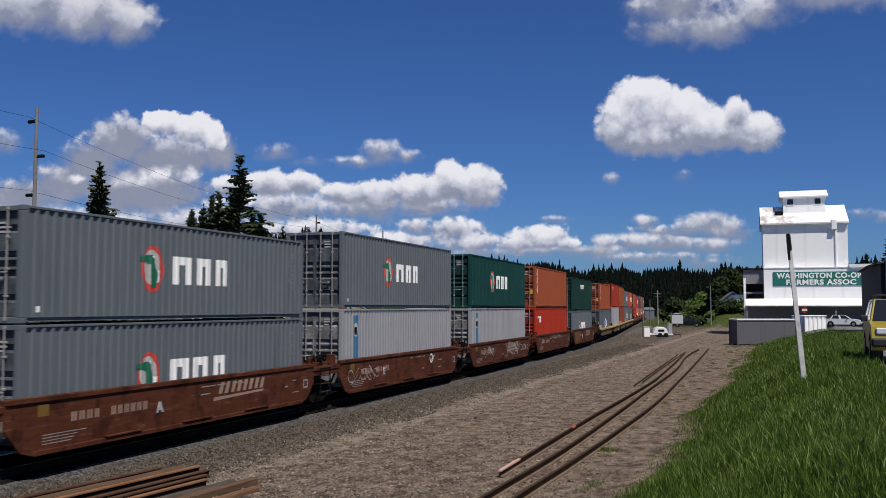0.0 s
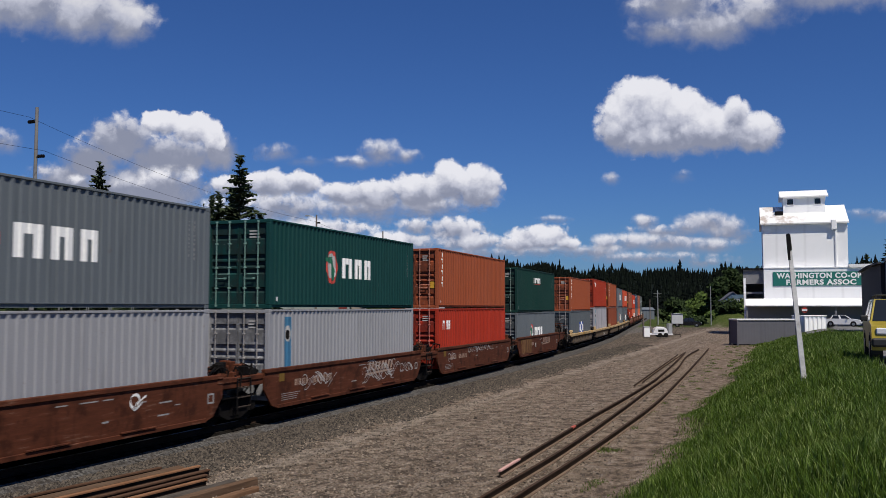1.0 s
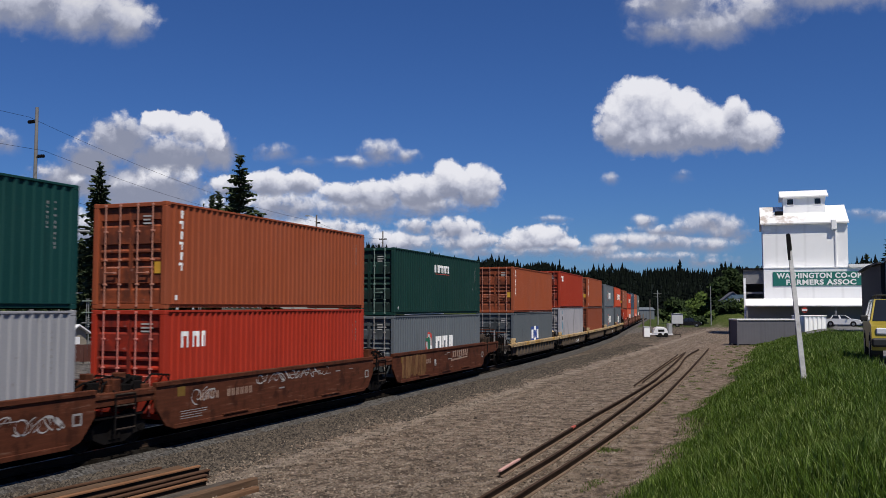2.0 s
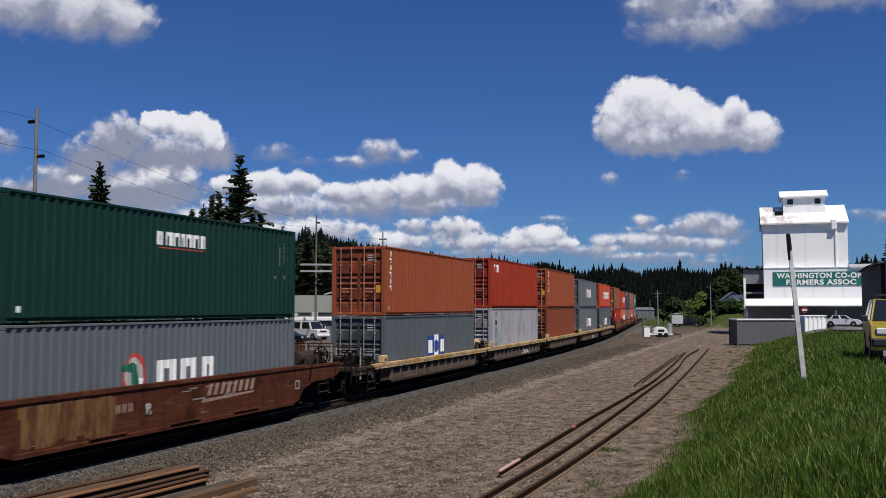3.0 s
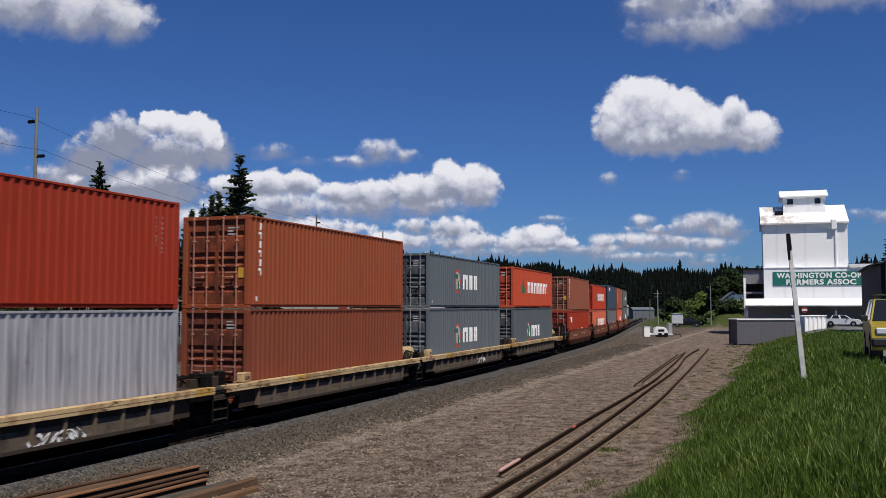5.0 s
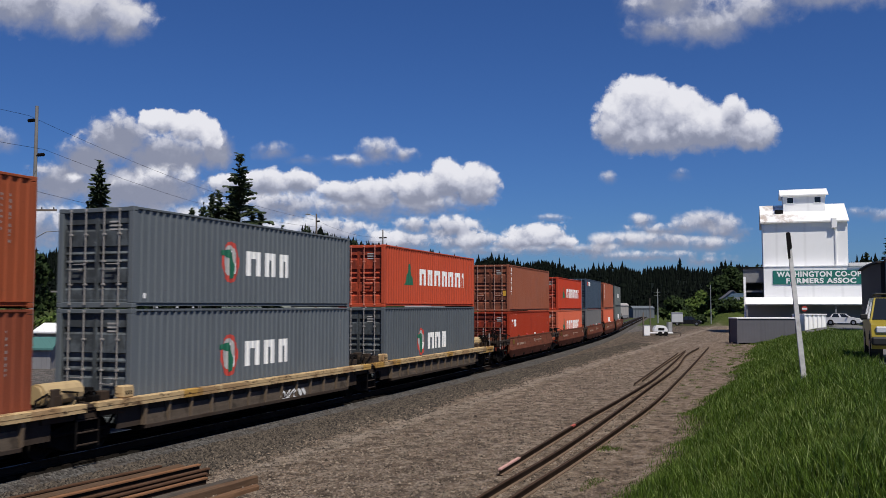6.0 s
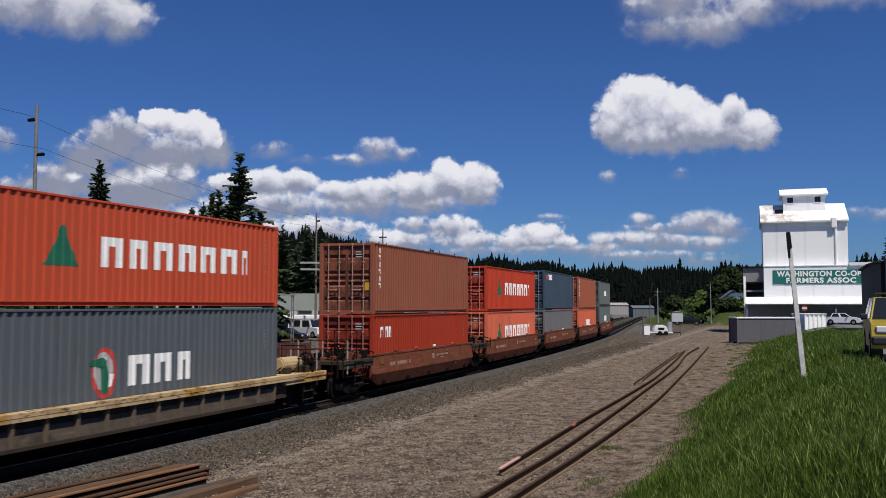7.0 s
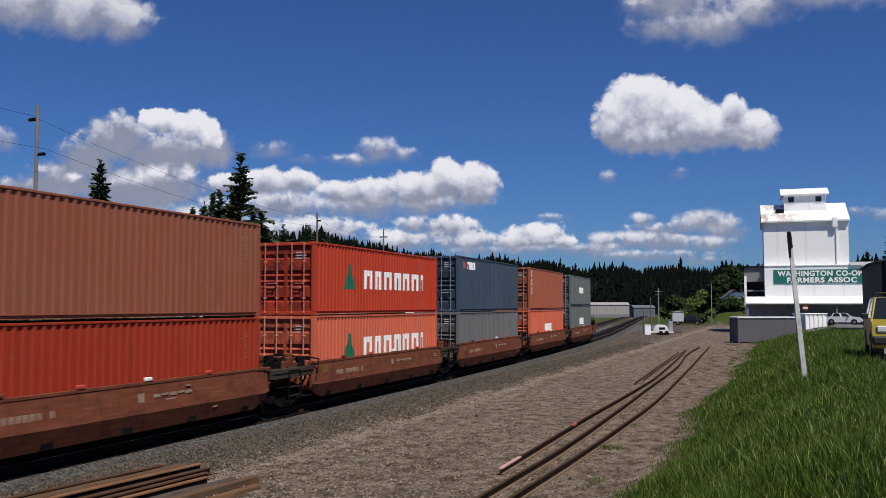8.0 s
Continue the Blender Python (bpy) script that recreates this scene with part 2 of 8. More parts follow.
M_GALV = plain("galvanised_steel", (0.36, 0.37, 0.375), 0.6, 0.3, 0.35, 10.0)
M_WHITE = plain("white_paint_mark", (0.86, 0.86, 0.84), 0.6, 0.0, 0.2, 12.0)
M_STENCIL = plain("worn_white_stencil", (0.42, 0.41, 0.40), 0.7, 0.0, 0.5, 25.0)
M_DIMSTENCIL = plain("faint_worn_stencil", (0.27, 0.265, 0.26), 0.7, 0.0, 0.6, 25.0)
M_MARKRED = plain("red_paint_mark", (0.50, 0.055, 0.04), 0.6, 0.0, 0.2, 12.0)
M_MARKGREEN = plain("green_paint_mark", (0.01, 0.13, 0.07), 0.6, 0.0, 0.2, 12.0)
M_MARKBLUE = plain("blue_paint_mark", (0.02, 0.06, 0.26), 0.6, 0.0, 0.2, 12.0)


def scuffed_cyan():
    n = Nodes("scuffed_cyan_paint")
    p = n.coord()
    a, f = n.noise(p, 2.4, 6.0, 0.7), n.noise(p, 14.0, 4.0)
    c = n.mix(f, (0.035, 0.17, 0.26), (0.075, 0.26, 0.36))
    c = n.mix(n.step(a, 0.52, 0.57, 0.0, 0.95), c, (0.33, 0.34, 0.38))
    c = n.mix(n.step(n.noise(p, 3.3, 5.0, 0.7), 0.60, 0.66, 0.0, 0.8), c, (0.10, 0.05, 0.04))
    return n.done(c, 0.65)


M_MARKCYAN = scuffed_cyan()
M_OCHRE = plain("dull_ochre_paint", (0.16, 0.095, 0.022), 0.8, 0.0, 0.5, 8.0)
M_MARKSTRIP = plain("blue_strip_paint", (0.035, 0.150, 0.27), 0.6, 0.0, 0.4, 6.0)
M_MARKYELLOW = plain("yellow_paint_mark", (0.60, 0.33, 0.03), 0.6, 0.0, 0.3, 12.0)
M_FADED = plain("faded_stencil", (0.34, 0.23, 0.17), 0.7, 0.0, 0.6, 9.0)

# ---- the track's line ----
GAP_X, BEND_Y, BEND_R = -15.395 - 1.219, 24.157, 869.7 + 1.219
SPEED, PICKUP = 20.521, 0.01424
RAIL_Z = 0.45
BEND_END = 125.0


def on_track(s, off=0.0):
    """Place and heading (degrees) at s metres along the track, off metres to its right."""
    k = max(0.0, min(s, BEND_END) - BEND_Y) / BEND_R
    x, y = (GAP_X - BEND_R * (1 - math.cos(k)), BEND_Y + BEND_R * math.sin(k)) if k else (GAP_X, s)
    if s > BEND_END:
        x, y = x - math.sin(k) * (s - BEND_END), y + math.cos(k) * (s - BEND_END)
    return x + off * math.cos(k), y + off * math.sin(k), math.degrees(k)


def rolling(s0, z):
    """Rows for something whose middle starts at s0 and rolls towards the camera."""
    rows = []
    for i in range(17):
        t = i * 0.5
        x, y, h = on_track(s0 - SPEED * t - PICKUP * t * t / 2)
        rows.append((t, pose(x, y, z, 0, 0, h)))
    return rows


# ---- freight containers ----
HALF, WIDE = 6.096, 1.219
PITCH = 0.276


def wave(y):
    """How far the side sheet lies behind its outermost plane."""
    u = ((y + HALF) / PITCH) % 1.0
    return 0.040 * min(1.0, max(0.0, (abs(u - 0.5) - 0.13) / 0.12))


def wave_stops(y0, y1):
    ys = [y0]
    k0 = int((y0 + HALF) / PITCH) - 1
    for k in range(k0, int((y1 + HALF) / PITCH) + 2):
        for u in (0.25, 0.37, 0.63, 0.75):
            y = -HALF + (k + u) * PITCH
            if y0 + 1e-4 < y < y1 - 1e-4:
                ys.append(y)
    return ys + [y1]


def side_mesh(h):
    bm = bmesh.new()
    ys = wave_stops(-HALF + 0.13, HALF - 0.13)
    zs = (0.13, h - 0.055)
    sheet(bm, [(WIDE - 0.008 - wave(y), y, zs[0]) for y in ys], [(WIDE - 0.008 - wave(y), y, zs[1]) for y in ys])
    sheet(bm, [(WIDE - 0.066, y, zs[1]) for y in (ys[0], ys[-1])], [(WIDE - 0.066, y, zs[0]) for y in (ys[0], ys[-1])])
    return mesh_of("side_panel", bm, PAINT["grey"])


def rail_mesh(h):
    bm = bmesh.new()
    box(bm, WIDE - 0.06, WIDE + 0.004, -HALF + 0.17, HALF - 0.17, h - 0.068, h - 0.008, 0.008)
    prism(bm, [(WIDE - 0.06, 0.042), (WIDE - 0.012, 0.042), (WIDE - 0.012, 0.052), (WIDE - 0.052, 0.058), (WIDE - 0.052, 0.122), (WIDE - 0.006, 0.130), (WIDE - 0.006, 0.150), (WIDE - 0.06, 0.150)], 1, -HALF + 0.17, HALF - 0.17)
    return mesh_of("side_rail", bm, PAINT["grey"])


def post_mesh(h):
    bm = bmesh.new()
    box(bm, -0.08, 0.08, -0.075, 0.075, 0.12, h - 0.12, 0.012)
    return mesh_of("corner_post", bm, PAINT["grey"])


def fitting_mesh():
    bm = bmesh.new()
    box(bm, -0.083, 0.083, -0.09, 0.09, 0.0, 0.118, 0.012)
    bmesh.ops.recalc_face_normals(bm, faces=bm.faces)
    box(bm, 0.03, 0.085, -0.03, 0.03, 0.035, 0.085, 0.006)
    return mesh_of("corner_fitting", bm, PAINT["grey"])


def roof_mesh(h):
    bm = bmesh.new()
    ys = wave_stops(-HALF + 0.12, HALF - 0.12)
    sheet(bm, [(-WIDE + 0.05, y, h - 0.026 - wave(y) * 0.4) for y in ys], [(WIDE - 0.05, y, h - 0.026 - wave(y) * 0.4) for y in ys])
    box(bm, -WIDE + 0.05, WIDE - 0.05, -HALF + 0.12, HALF - 0.12, h - 0.066, h - 0.05)
    return mesh_of("roof", bm, PAINT["grey"])


def end_mesh(h):
    bm = bmesh.new()
    xs = [-WIDE + 0.15 + i * (2 * WIDE - 0.3) / 60 for i in range(61)]
    sheet(bm, [(x, HALF - 0.03 - wave(x), 0.1) for x in xs], [(x, HALF - 0.03 - wave(x), h - 0.08) for x in xs])
    box(bm, -WIDE + 0.15, WIDE - 0.15, HALF - 0.12, HALF - 0.01, h - 0.13, h - 0.02, 0.01)
    box(bm, -WIDE + 0.15, WIDE - 0.15, HALF - 0.12, HALF - 0.01, 0.0, 0.13, 0.01)
    return mesh_of("front_wall", bm, PAINT["grey"])


def floor_mesh():
    bm = bmesh.new()
    box(bm, -WIDE + 0.06, WIDE - 0.06, -HALF + 0.15, HALF - 0.15, 0.09, 0.13)
    for i in range(20):
        y = -HALF + 0.4 + i * 0.6
        box(bm, -WIDE + 0.06, WIDE - 0.06, y - 0.03, y + 0.03, 0.07, 0.09)
    return mesh_of("floor", bm, M_BLACKISH)


def frame_mesh(h):
    bm = bmesh.new()
    box(bm, -WIDE + 0.15, WIDE - 0.15, -HALF + 0.01, -HALF + 0.12, -0.113, 0.0, 0.01)
    return mesh_of("door_header", bm, PAINT["grey"])


def sill_mesh():
    bm = bmesh.new()
    box(bm, -WIDE + 0.15, WIDE - 0.15, -HALF + 0.01, -HALF + 0.12, 0.0, 0.14, 0.01)
    return mesh_of("door_sill", bm, PAINT["grey"])


def door_mesh(h):
    """One leaf with pressed horizontal ribs; its own x runs from 0 to 1.06."""
    bm = bmesh.new()
    y0 = -HALF + 0.085
    line, ribs = [(0.15, 0.0)], (0.18, 0.41, 0.50, 0.59, 0.84)
    for f in ribs:
        z = 0.15 + f * (h - 0.28)
        line += [(z - 0.115, 0.0), (z - 0.06, 0.058), (z + 0.062, 0.058), (z + 0.078, 0.0)]
    line.append((h - 0.13, 0.0))
    sheet(bm, [(0.03, y0 + d, z) for z, d in line], [(1.03, y0 + d, z) for z, d in line])
    for a, b in ((0.0, 0.05), (1.01, 1.06)):
        box(bm, a, b, y0 - 0.012, y0 + 0.05, 0.15, h - 0.13, 0.005)
    for z in (0.15, h - 0.19):
        box(bm, 0.05, 1.01, y0 - 0.01, y0 + 0.05, z, z + 0.06, 0.005)
    return mesh_of("door", bm, PAINT["grey"])


def bar_mesh(h):
    bm = bmesh.new()
    y0 = -HALF + 0.005
    rod(bm, (0, y0, 0.06), (0, y0, h - 0.05), 0.019, seg=6)
    for z in (0.06, h - 0.10):
        box(bm, -0.04, 0.04, y0 - 0.012, y0 + 0.05, z, z + 0.06, 0.006)
    for f in (0.22, 0.45, 0.72):
        box(bm, -0.045, 0.045, y0 - 0.022, y0 + 0.05, f * h, f * h + 0.05, 0.006)
    return mesh_of("lock_bar", bm, M_BAR)


def handle_mesh():
    bm = bmesh.new()
    box(bm, -0.03, 0.40, -0.018, 0.0, -0.012, 0.014, 0.005)
    box(bm, 0.31, 0.37, -0.020, 0.03, -0.03, 0.03, 0.005)
    return mesh_of("handle", bm, M_BAR)


SHARED = {}
for H in (2.591, 2.896):
    SHARED[H] = dict(side=side_mesh(H), rail=rail_mesh(H), post=post_mesh(H), roof=roof_mesh(H), end=end_mesh(H),
                     frame=frame_mesh(H), door=door_mesh(H), bar=bar_mesh(H))
FITTING, FLOOR, HANDLE, SILL = fitting_mesh(), floor_mesh(), handle_mesh(), sill_mesh()


BARS = {k: M_BAR for k in PAINT}
for k, c in (("red", (0.46, 0.12, 0.09)), ("rustred", (0.34, 0.10, 0.07)), ("crimson", (0.38, 0.10, 0.07)), ("orange", (0.36, 0.13, 0.075)), ("brown", (0.26, 0.10, 0.07)),
             ("tan", (0.32, 0.17, 0.12)), ("coral", (0.50, 0.14, 0.08)), ("salmon", (0.55, 0.2, 0.13)), ("rose", (0.38, 0.16, 0.1)), ("vermilion", (0.46, 0.12, 0.08)),
             ("green", (0.09, 0.20, 0.17)), ("bottle", (0.10, 0.17, 0.145)), ("blue", (0.13, 0.18, 0.24))):
    BARS[k] = painted("bar_paint_" + k, tuple(1.2 * v + 0.07 for v in c), 0.6, 0.3, 0.6)


def grimed_shaded(name, rgb):
    """Sooty door paint: blotches, drips from the ribs, rubbed bare edges; rib shade is put into the dark."""
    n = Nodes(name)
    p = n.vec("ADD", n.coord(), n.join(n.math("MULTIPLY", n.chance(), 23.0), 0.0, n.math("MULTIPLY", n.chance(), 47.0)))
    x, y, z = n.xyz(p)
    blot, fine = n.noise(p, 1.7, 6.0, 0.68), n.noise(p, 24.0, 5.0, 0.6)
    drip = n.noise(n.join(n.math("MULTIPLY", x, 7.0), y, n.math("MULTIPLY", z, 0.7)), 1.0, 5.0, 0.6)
    soot_and_shade = tuple(0.22 * v + 0.012 for v in rgb)
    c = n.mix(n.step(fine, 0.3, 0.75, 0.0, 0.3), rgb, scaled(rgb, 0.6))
    c = n.mix(n.step(blot, 0.34, 0.60, 0.0, 0.80), c, soot_and_shade)
    c = n.mix(n.step(drip, 0.45, 0.66, 0.0, 0.6), c, soot_and_shade)
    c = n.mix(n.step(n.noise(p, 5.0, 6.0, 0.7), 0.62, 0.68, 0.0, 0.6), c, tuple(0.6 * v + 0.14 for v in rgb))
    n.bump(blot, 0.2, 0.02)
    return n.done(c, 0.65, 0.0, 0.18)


DOORS = {k: grimed_shaded("grimed_shaded_door_" + k, c) for k, c in PAINT_RGB.items()}


def on_side(bm, outline):
    """A painted shape on the near side: an outline of (y, z), closed and convex, laid along the ribs of the sheet."""
    ys = wave_stops(min(p[0] for p in outline), max(p[0] for p in outline))
    pts = outline + outline[:1]

    def span(y):
        zs = []
        for (a, za), (b, zb) in zip(pts, pts[1:]):
            if min(a, b) - 1e-6 <= y <= max(a, b) + 1e-6:
                if abs(b - a) < 1e-6:
                    zs += [za, zb]
                else:
                    zs.append(za + (zb - za) * (y - a) / (b - a))
        return min(zs), max(zs)
    # add the outline's own corners to the stops
    ys = sorted(set(ys) | {p[0] for p in outline})
    low, high = [], []
    for y in ys:
        a, b = span(y)
        x = WIDE - 0.004 - wave(y)
        low.append((x, y, a)), high.append((x, y, b))
    sheet(bm, low, high)


def block(y0, y1, z0, z1):
    return [(y0, z0), (y1, z0), (y1, z1), (y0, z1)]


def oval(y, z, a, b, n=18):
    return [(y + a * math.cos(2 * math.pi * (k + 0.5) / n), z + b * math.sin(2 * math.pi * (k + 0.5) / n)) for k in range(n)]


def mark(root, name, material, shapes, label=""):
    bm = bmesh.new()
    for s in shapes:
        on_side(bm, s)
    return part(name, bm, material, root, label)


def strokes(y0, y1, z0, z1):
    """Two joined upright strokes that fill the place of one painted sign."""
    w, t = (y1 - y0) * 0.36, (z1 - z0) * 0.3
    return [block(y0, y0 + w, z0, z1), block(y1 - w, y1, z0, z1), block(y0 + w, y1 - w, z1 - t, z1)]


def emblem_marks(root, y, z, k):
    """A round emblem and white strokes where the line's name stands."""
    def shift(shape):
        return [(y + u * k, z + v * k) for u, v in shape]
    mark(root, "emblem", M_MARKRED, [oval(y, z, 0.46 * k, 0.66 * k)], "red oval emblem with a green figure")
    for name, m, push, shapes in (
            ("emblem_field", M_STENCIL, 0.003, [oval(y - 0.05 * k, z + 0.05 * k, 0.34 * k, 0.49 * k)]),
            ("emblem_foot", M_WHITE, 0.006, [shift([(0.10, -0.02), (0.32, -0.04), (0.22, -0.36), (0.08, -0.40)]), shift([(-0.34, 0.30), (-0.02, 0.42), (0.10, 0.34), (-0.34, 0.16)])]),
            ("emblem_figure", M_MARKGREEN, 0.009, [shift([(-0.52, 0.34), (-0.06, 0.40), (0.08, 0.26), (0.02, 0.10), (-0.52, 0.22)]), shift([(-0.14, 0.16), (0.06, 0.24), (0.18, -0.10), (0.15, -0.50), (-0.10, -0.52), (0.0, -0.12)])])):
        o = mark(root, name, m, shapes)
        o.location.x = push
    for a, b in ((0.85, 1.72), (1.95, 2.70), (2.95, 3.55)):
        mark(root, "name_block", M_WHITE, strokes(y + a * k, y + b * k, z - 0.40 * k, z + 0.40 * k))


def bar_marks(root, y, z, widths, height, gap, material=None):
    for w in widths:
        mark(root, "name_block", material or M_WHITE, strokes(y, y + w, z - height / 2, z + height / 2))
        y += w + gap


def code_marks(root, h, rng):
    """Small stencilled codes: an upright column at the far end, or at the door end."""
    bm = bmesh.new()
    for col in range(2):
        z = h - 0.45
        for k in range(rng.randint(6, 9)):
            y = HALF - 0.95 + col * 0.20
            on_side(bm, block(y, y + rng.uniform(0.03, 0.055), z - rng.uniform(0.04, 0.08), z))
            z -= rng.uniform(0.10, 0.15)
    tagged(part("code_stencil", bm, M_DIMSTENCIL, root), kind="stuff")


def column_mark(root, h, y, z0, size):
    bm = bmesh.new()
    for k in range(6):
        z = z0 - k * size * 1.3
        if k % 2:
            on_side(bm, block(y, y + size * 0.8, z - size * 0.35, z))
            on_side(bm, block(y + size * 0.2, y + size * 0.5, z - size, z - size * 0.4))
        else:
            on_side(bm, block(y + size * 0.1, y + size * 0.45, z - size, z))
            on_side(bm, block(y + size * 0.5, y + size * 0.8, z - size * 0.5, z))
    tagged(part("code_column", bm, M_WHITE, root, "white stencilled column of code"), kind="stuff")


def container(h, colour, words, label, seed):
    rng = random.Random(seed)
    paint, sh = PAINT[colour], SHARED[h]
    root = thing("shipping_container", Matrix(), label, "shipping container", "containers on the train")
    half_turn = pose(0, 0, 0, 0, 0, 180)
    for m in (Matrix(), half_turn):
        part("side_panel", sh["side"], paint, root, m=m)
        part("side_rail", sh["rail"], paint, root, m=m)
    part("roof", sh["roof"], paint, root)
    part("front_wall", sh["end"], paint, root)
    part("floor", FLOOR, None, root)
    part("door_header", sh["frame"], paint, root, m=pose(0, 0, h - 0.012))
    part("door_sill", SILL, paint, root)
    for sx in (-1, 1):
        for sy in (-1, 1):
            m = pose(sx * (WIDE - 0.081), sy * (HALF - 0.076), 0, 0, 0, 0 if sx > 0 else 180)
            part("corner_post", sh["post"], paint, root, m=m)
            for z in (0.0, h - 0.118):
                part("corner_fitting", FITTING, paint, root, m=pose(sx * (WIDE - 0.084), sy * (HALF - 0.091), z, 0, 0, 0 if sx > 0 else 180))
    for x0 in (-1.07, 0.01):
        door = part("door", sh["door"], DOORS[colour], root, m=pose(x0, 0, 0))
        for f in (0.27, 0.76):
            part("lock_bar", sh["bar"], BARS[colour], door, m=pose(f, 0, 0))
            part("handle", HANDLE, BARS[colour], door, m=pose(f if f < 0.5 else f - 0.36, -HALF + 0.0, 0.98 + (0.14 if f > 0.5 else 0)))
    # stencils on the doors
    bm = bmesh.new()
    for k in range(3):
        z = h - 0.40 - k * 0.10
        box(bm, 0.40, 0.40 + rng.uniform(0.2, 0.42), -HALF + 0.076, -HALF + 0.081, z, z + 0.045)
    tagged(part("door_stencil", bm, M_STENCIL, root), kind="stuff")
    code_marks(root, h, rng)
    if colour in ("grey", "green", "bottle", "darkgrey", "orange"):
        mark(root, "corner_tag", M_WHITE, [block(-HALF + 0.42, -HALF + 0.58, 0.24, 0.38)])
    if words == "emblem":
        emblem_marks(root, -1.74, h * 0.52, 0.95)
    elif words == "emblem_low":
        emblem_marks(root, -1.8, h * 0.46, 0.95)
    elif words == "tree_name":
        mark(root, "tree_shape", M_MARKGREEN, [[(-3.85, h * 0.37), (-2.72, h * 0.37), (-2.95, h * 0.50), (-3.22, h * 0.73), (-3.32, h * 0.73), (-3.60, h * 0.50)]], "dark green tree emblem")
        bar_marks(root, -2.0, h * 0.52, (0.72, 0.72, 0.72, 0.78, 0.72, 0.84, 0.26), 0.74, 0.26)
    elif words == "small_name":
        bar_marks(root, -1.05, h * 0.755, (0.26, 0.3, 0.26, 0.12, 0.26, 0.3, 0.22), 0.36, 0.07)
        mark(root, "side_scrape", M_DIMSTENCIL, [block(HALF - 1.25, HALF - 1.21, h * 0.50, h * 0.86), block(HALF - 1.02, HALF - 0.99, h * 0.58, h * 0.80), block(HALF - 1.30, HALF - 1.16, h * 0.44, h * 0.47), block(HALF - 0.72, HALF - 0.60, h * 0.44, h * 0.48)], "pale scraped streaks")
        mark(root, "name_underline", M_MARKRED, [block(-1.0, 1.0, h * 0.664, h * 0.674)], "thin red painted line")
    elif words == "corner_name":
        bar_marks(root, -HALF + 0.75, h * 0.80, (0.36, 0.36, 0.12), 0.44, 0.12)
    elif words == "corner_low":
        bar_marks(root, -HALF + 0.75, h * 0.72, (0.36, 0.36, 0.12), 0.44, 0.12)
    elif words == "column":
        column_mark(root, h, -HALF + 0.62, h - 0.2, 0.22)
    elif words == "blue_sign":
        mark(root, "sign_field", M_MARKBLUE, [block(-1.05, 1.4, 0.58, 1.62)], "blue and white painted sign")
        o = mark(root, "sign_middle", M_WHITE, [block(-0.17, 0.52, 0.56, 1.66)])
        o.location.x = 0.003
        o = mark(root, "name_block", M_MARKBLUE, [oval(0.175, 1.12, 0.24, 0.32)])
        o.location.x = 0.006
        for a in (-0.85, 0.70):
            o = mark(root, "name_block", M_WHITE, [block(a, a + 0.5, 0.82, 1.42)])
            o.location.x = 0.003
    elif words == "blue_strip":
        mark(root, "painted_strip", M_MARKCYAN if colour == "pale" else M_MARKSTRIP, [block(-HALF + 0.98, -HALF + 1.46, 0.35, h - 0.25)], "faded cyan painted strip")
        o = mark(root, "strip_emblem", M_STENCIL, [oval(-HALF + 1.24, h - 0.80, 0.21, 0.27)])
        o.location.x = 0.003
        o = mark(root, "strip_figure", M_BLACKISH, [oval(-HALF + 1.20, h - 0.84, 0.10, 0.16)])
        o.location.x = 0.006
        o = mark(root, "strip_foot", M_MARKRED, [block(-HALF + 1.02, -HALF + 1.42, 0.40, 0.72)])
        o.location.x = 0.003
    elif words == "sign_name":
        mark(root, "name_field", M_WHITE, [block(-1.2, 1.3, h * 0.42, h * 0.62)])
    elif words == "red_white":
        mark(root, "name_block", M_MARKRED, [block(-HALF + 0.9, -HALF + 1.4, h * 0.78, h * 0.90)])
        bar_marks(root, -HALF + 1.5, h * 0.84, (0.4, 0.4, 0.5), 0.40, 0.06)
    if colour in ("orange", "tan"):
        bm = bmesh.new()
        box(bm, 0.80, 1.02, -HALF + 0.066, -HALF + 0.076, h * 0.33, h * 0.44)
        part("door_placard", bm, M_MARKYELLOW, root, "yellow placard")
    if seed in (2, 12):
        bm = bmesh.new()
        box(bm, -0.95, -0.55, -HALF + 0.066, -HALF + 0.076, h * 0.66, h * 0.82)
        part("door_placard", bm, M_WHITE, root)
    return root


# ---- wagons ----
def wheel_mesh():
    bm = bmesh.new()
    prof = [(-0.07, 0.06), (-0.07, 0.46), (-0.045, 0.46), (-0.03, 0.425), (0.065, 0.415), (0.065, 0.36), (0.02, 0.33), (0.01, 0.16), (0.09, 0.13), (0.09, 0.06)]
    seg = 20
    rings = [[bm.verts.new((x, r * math.cos(2 * math.pi * k / seg), r * math.sin(2 * math.pi * k / seg))) for k in range(seg)] for x, r in prof]
    for a, b in zip(rings, rings[1:]):
        for k in range(seg):
            bm.faces.new((a[k], a[(k + 1) % seg], b[(k + 1) % seg], b[k]))
    return mesh_of("wheel", bm, M_WHEEL)


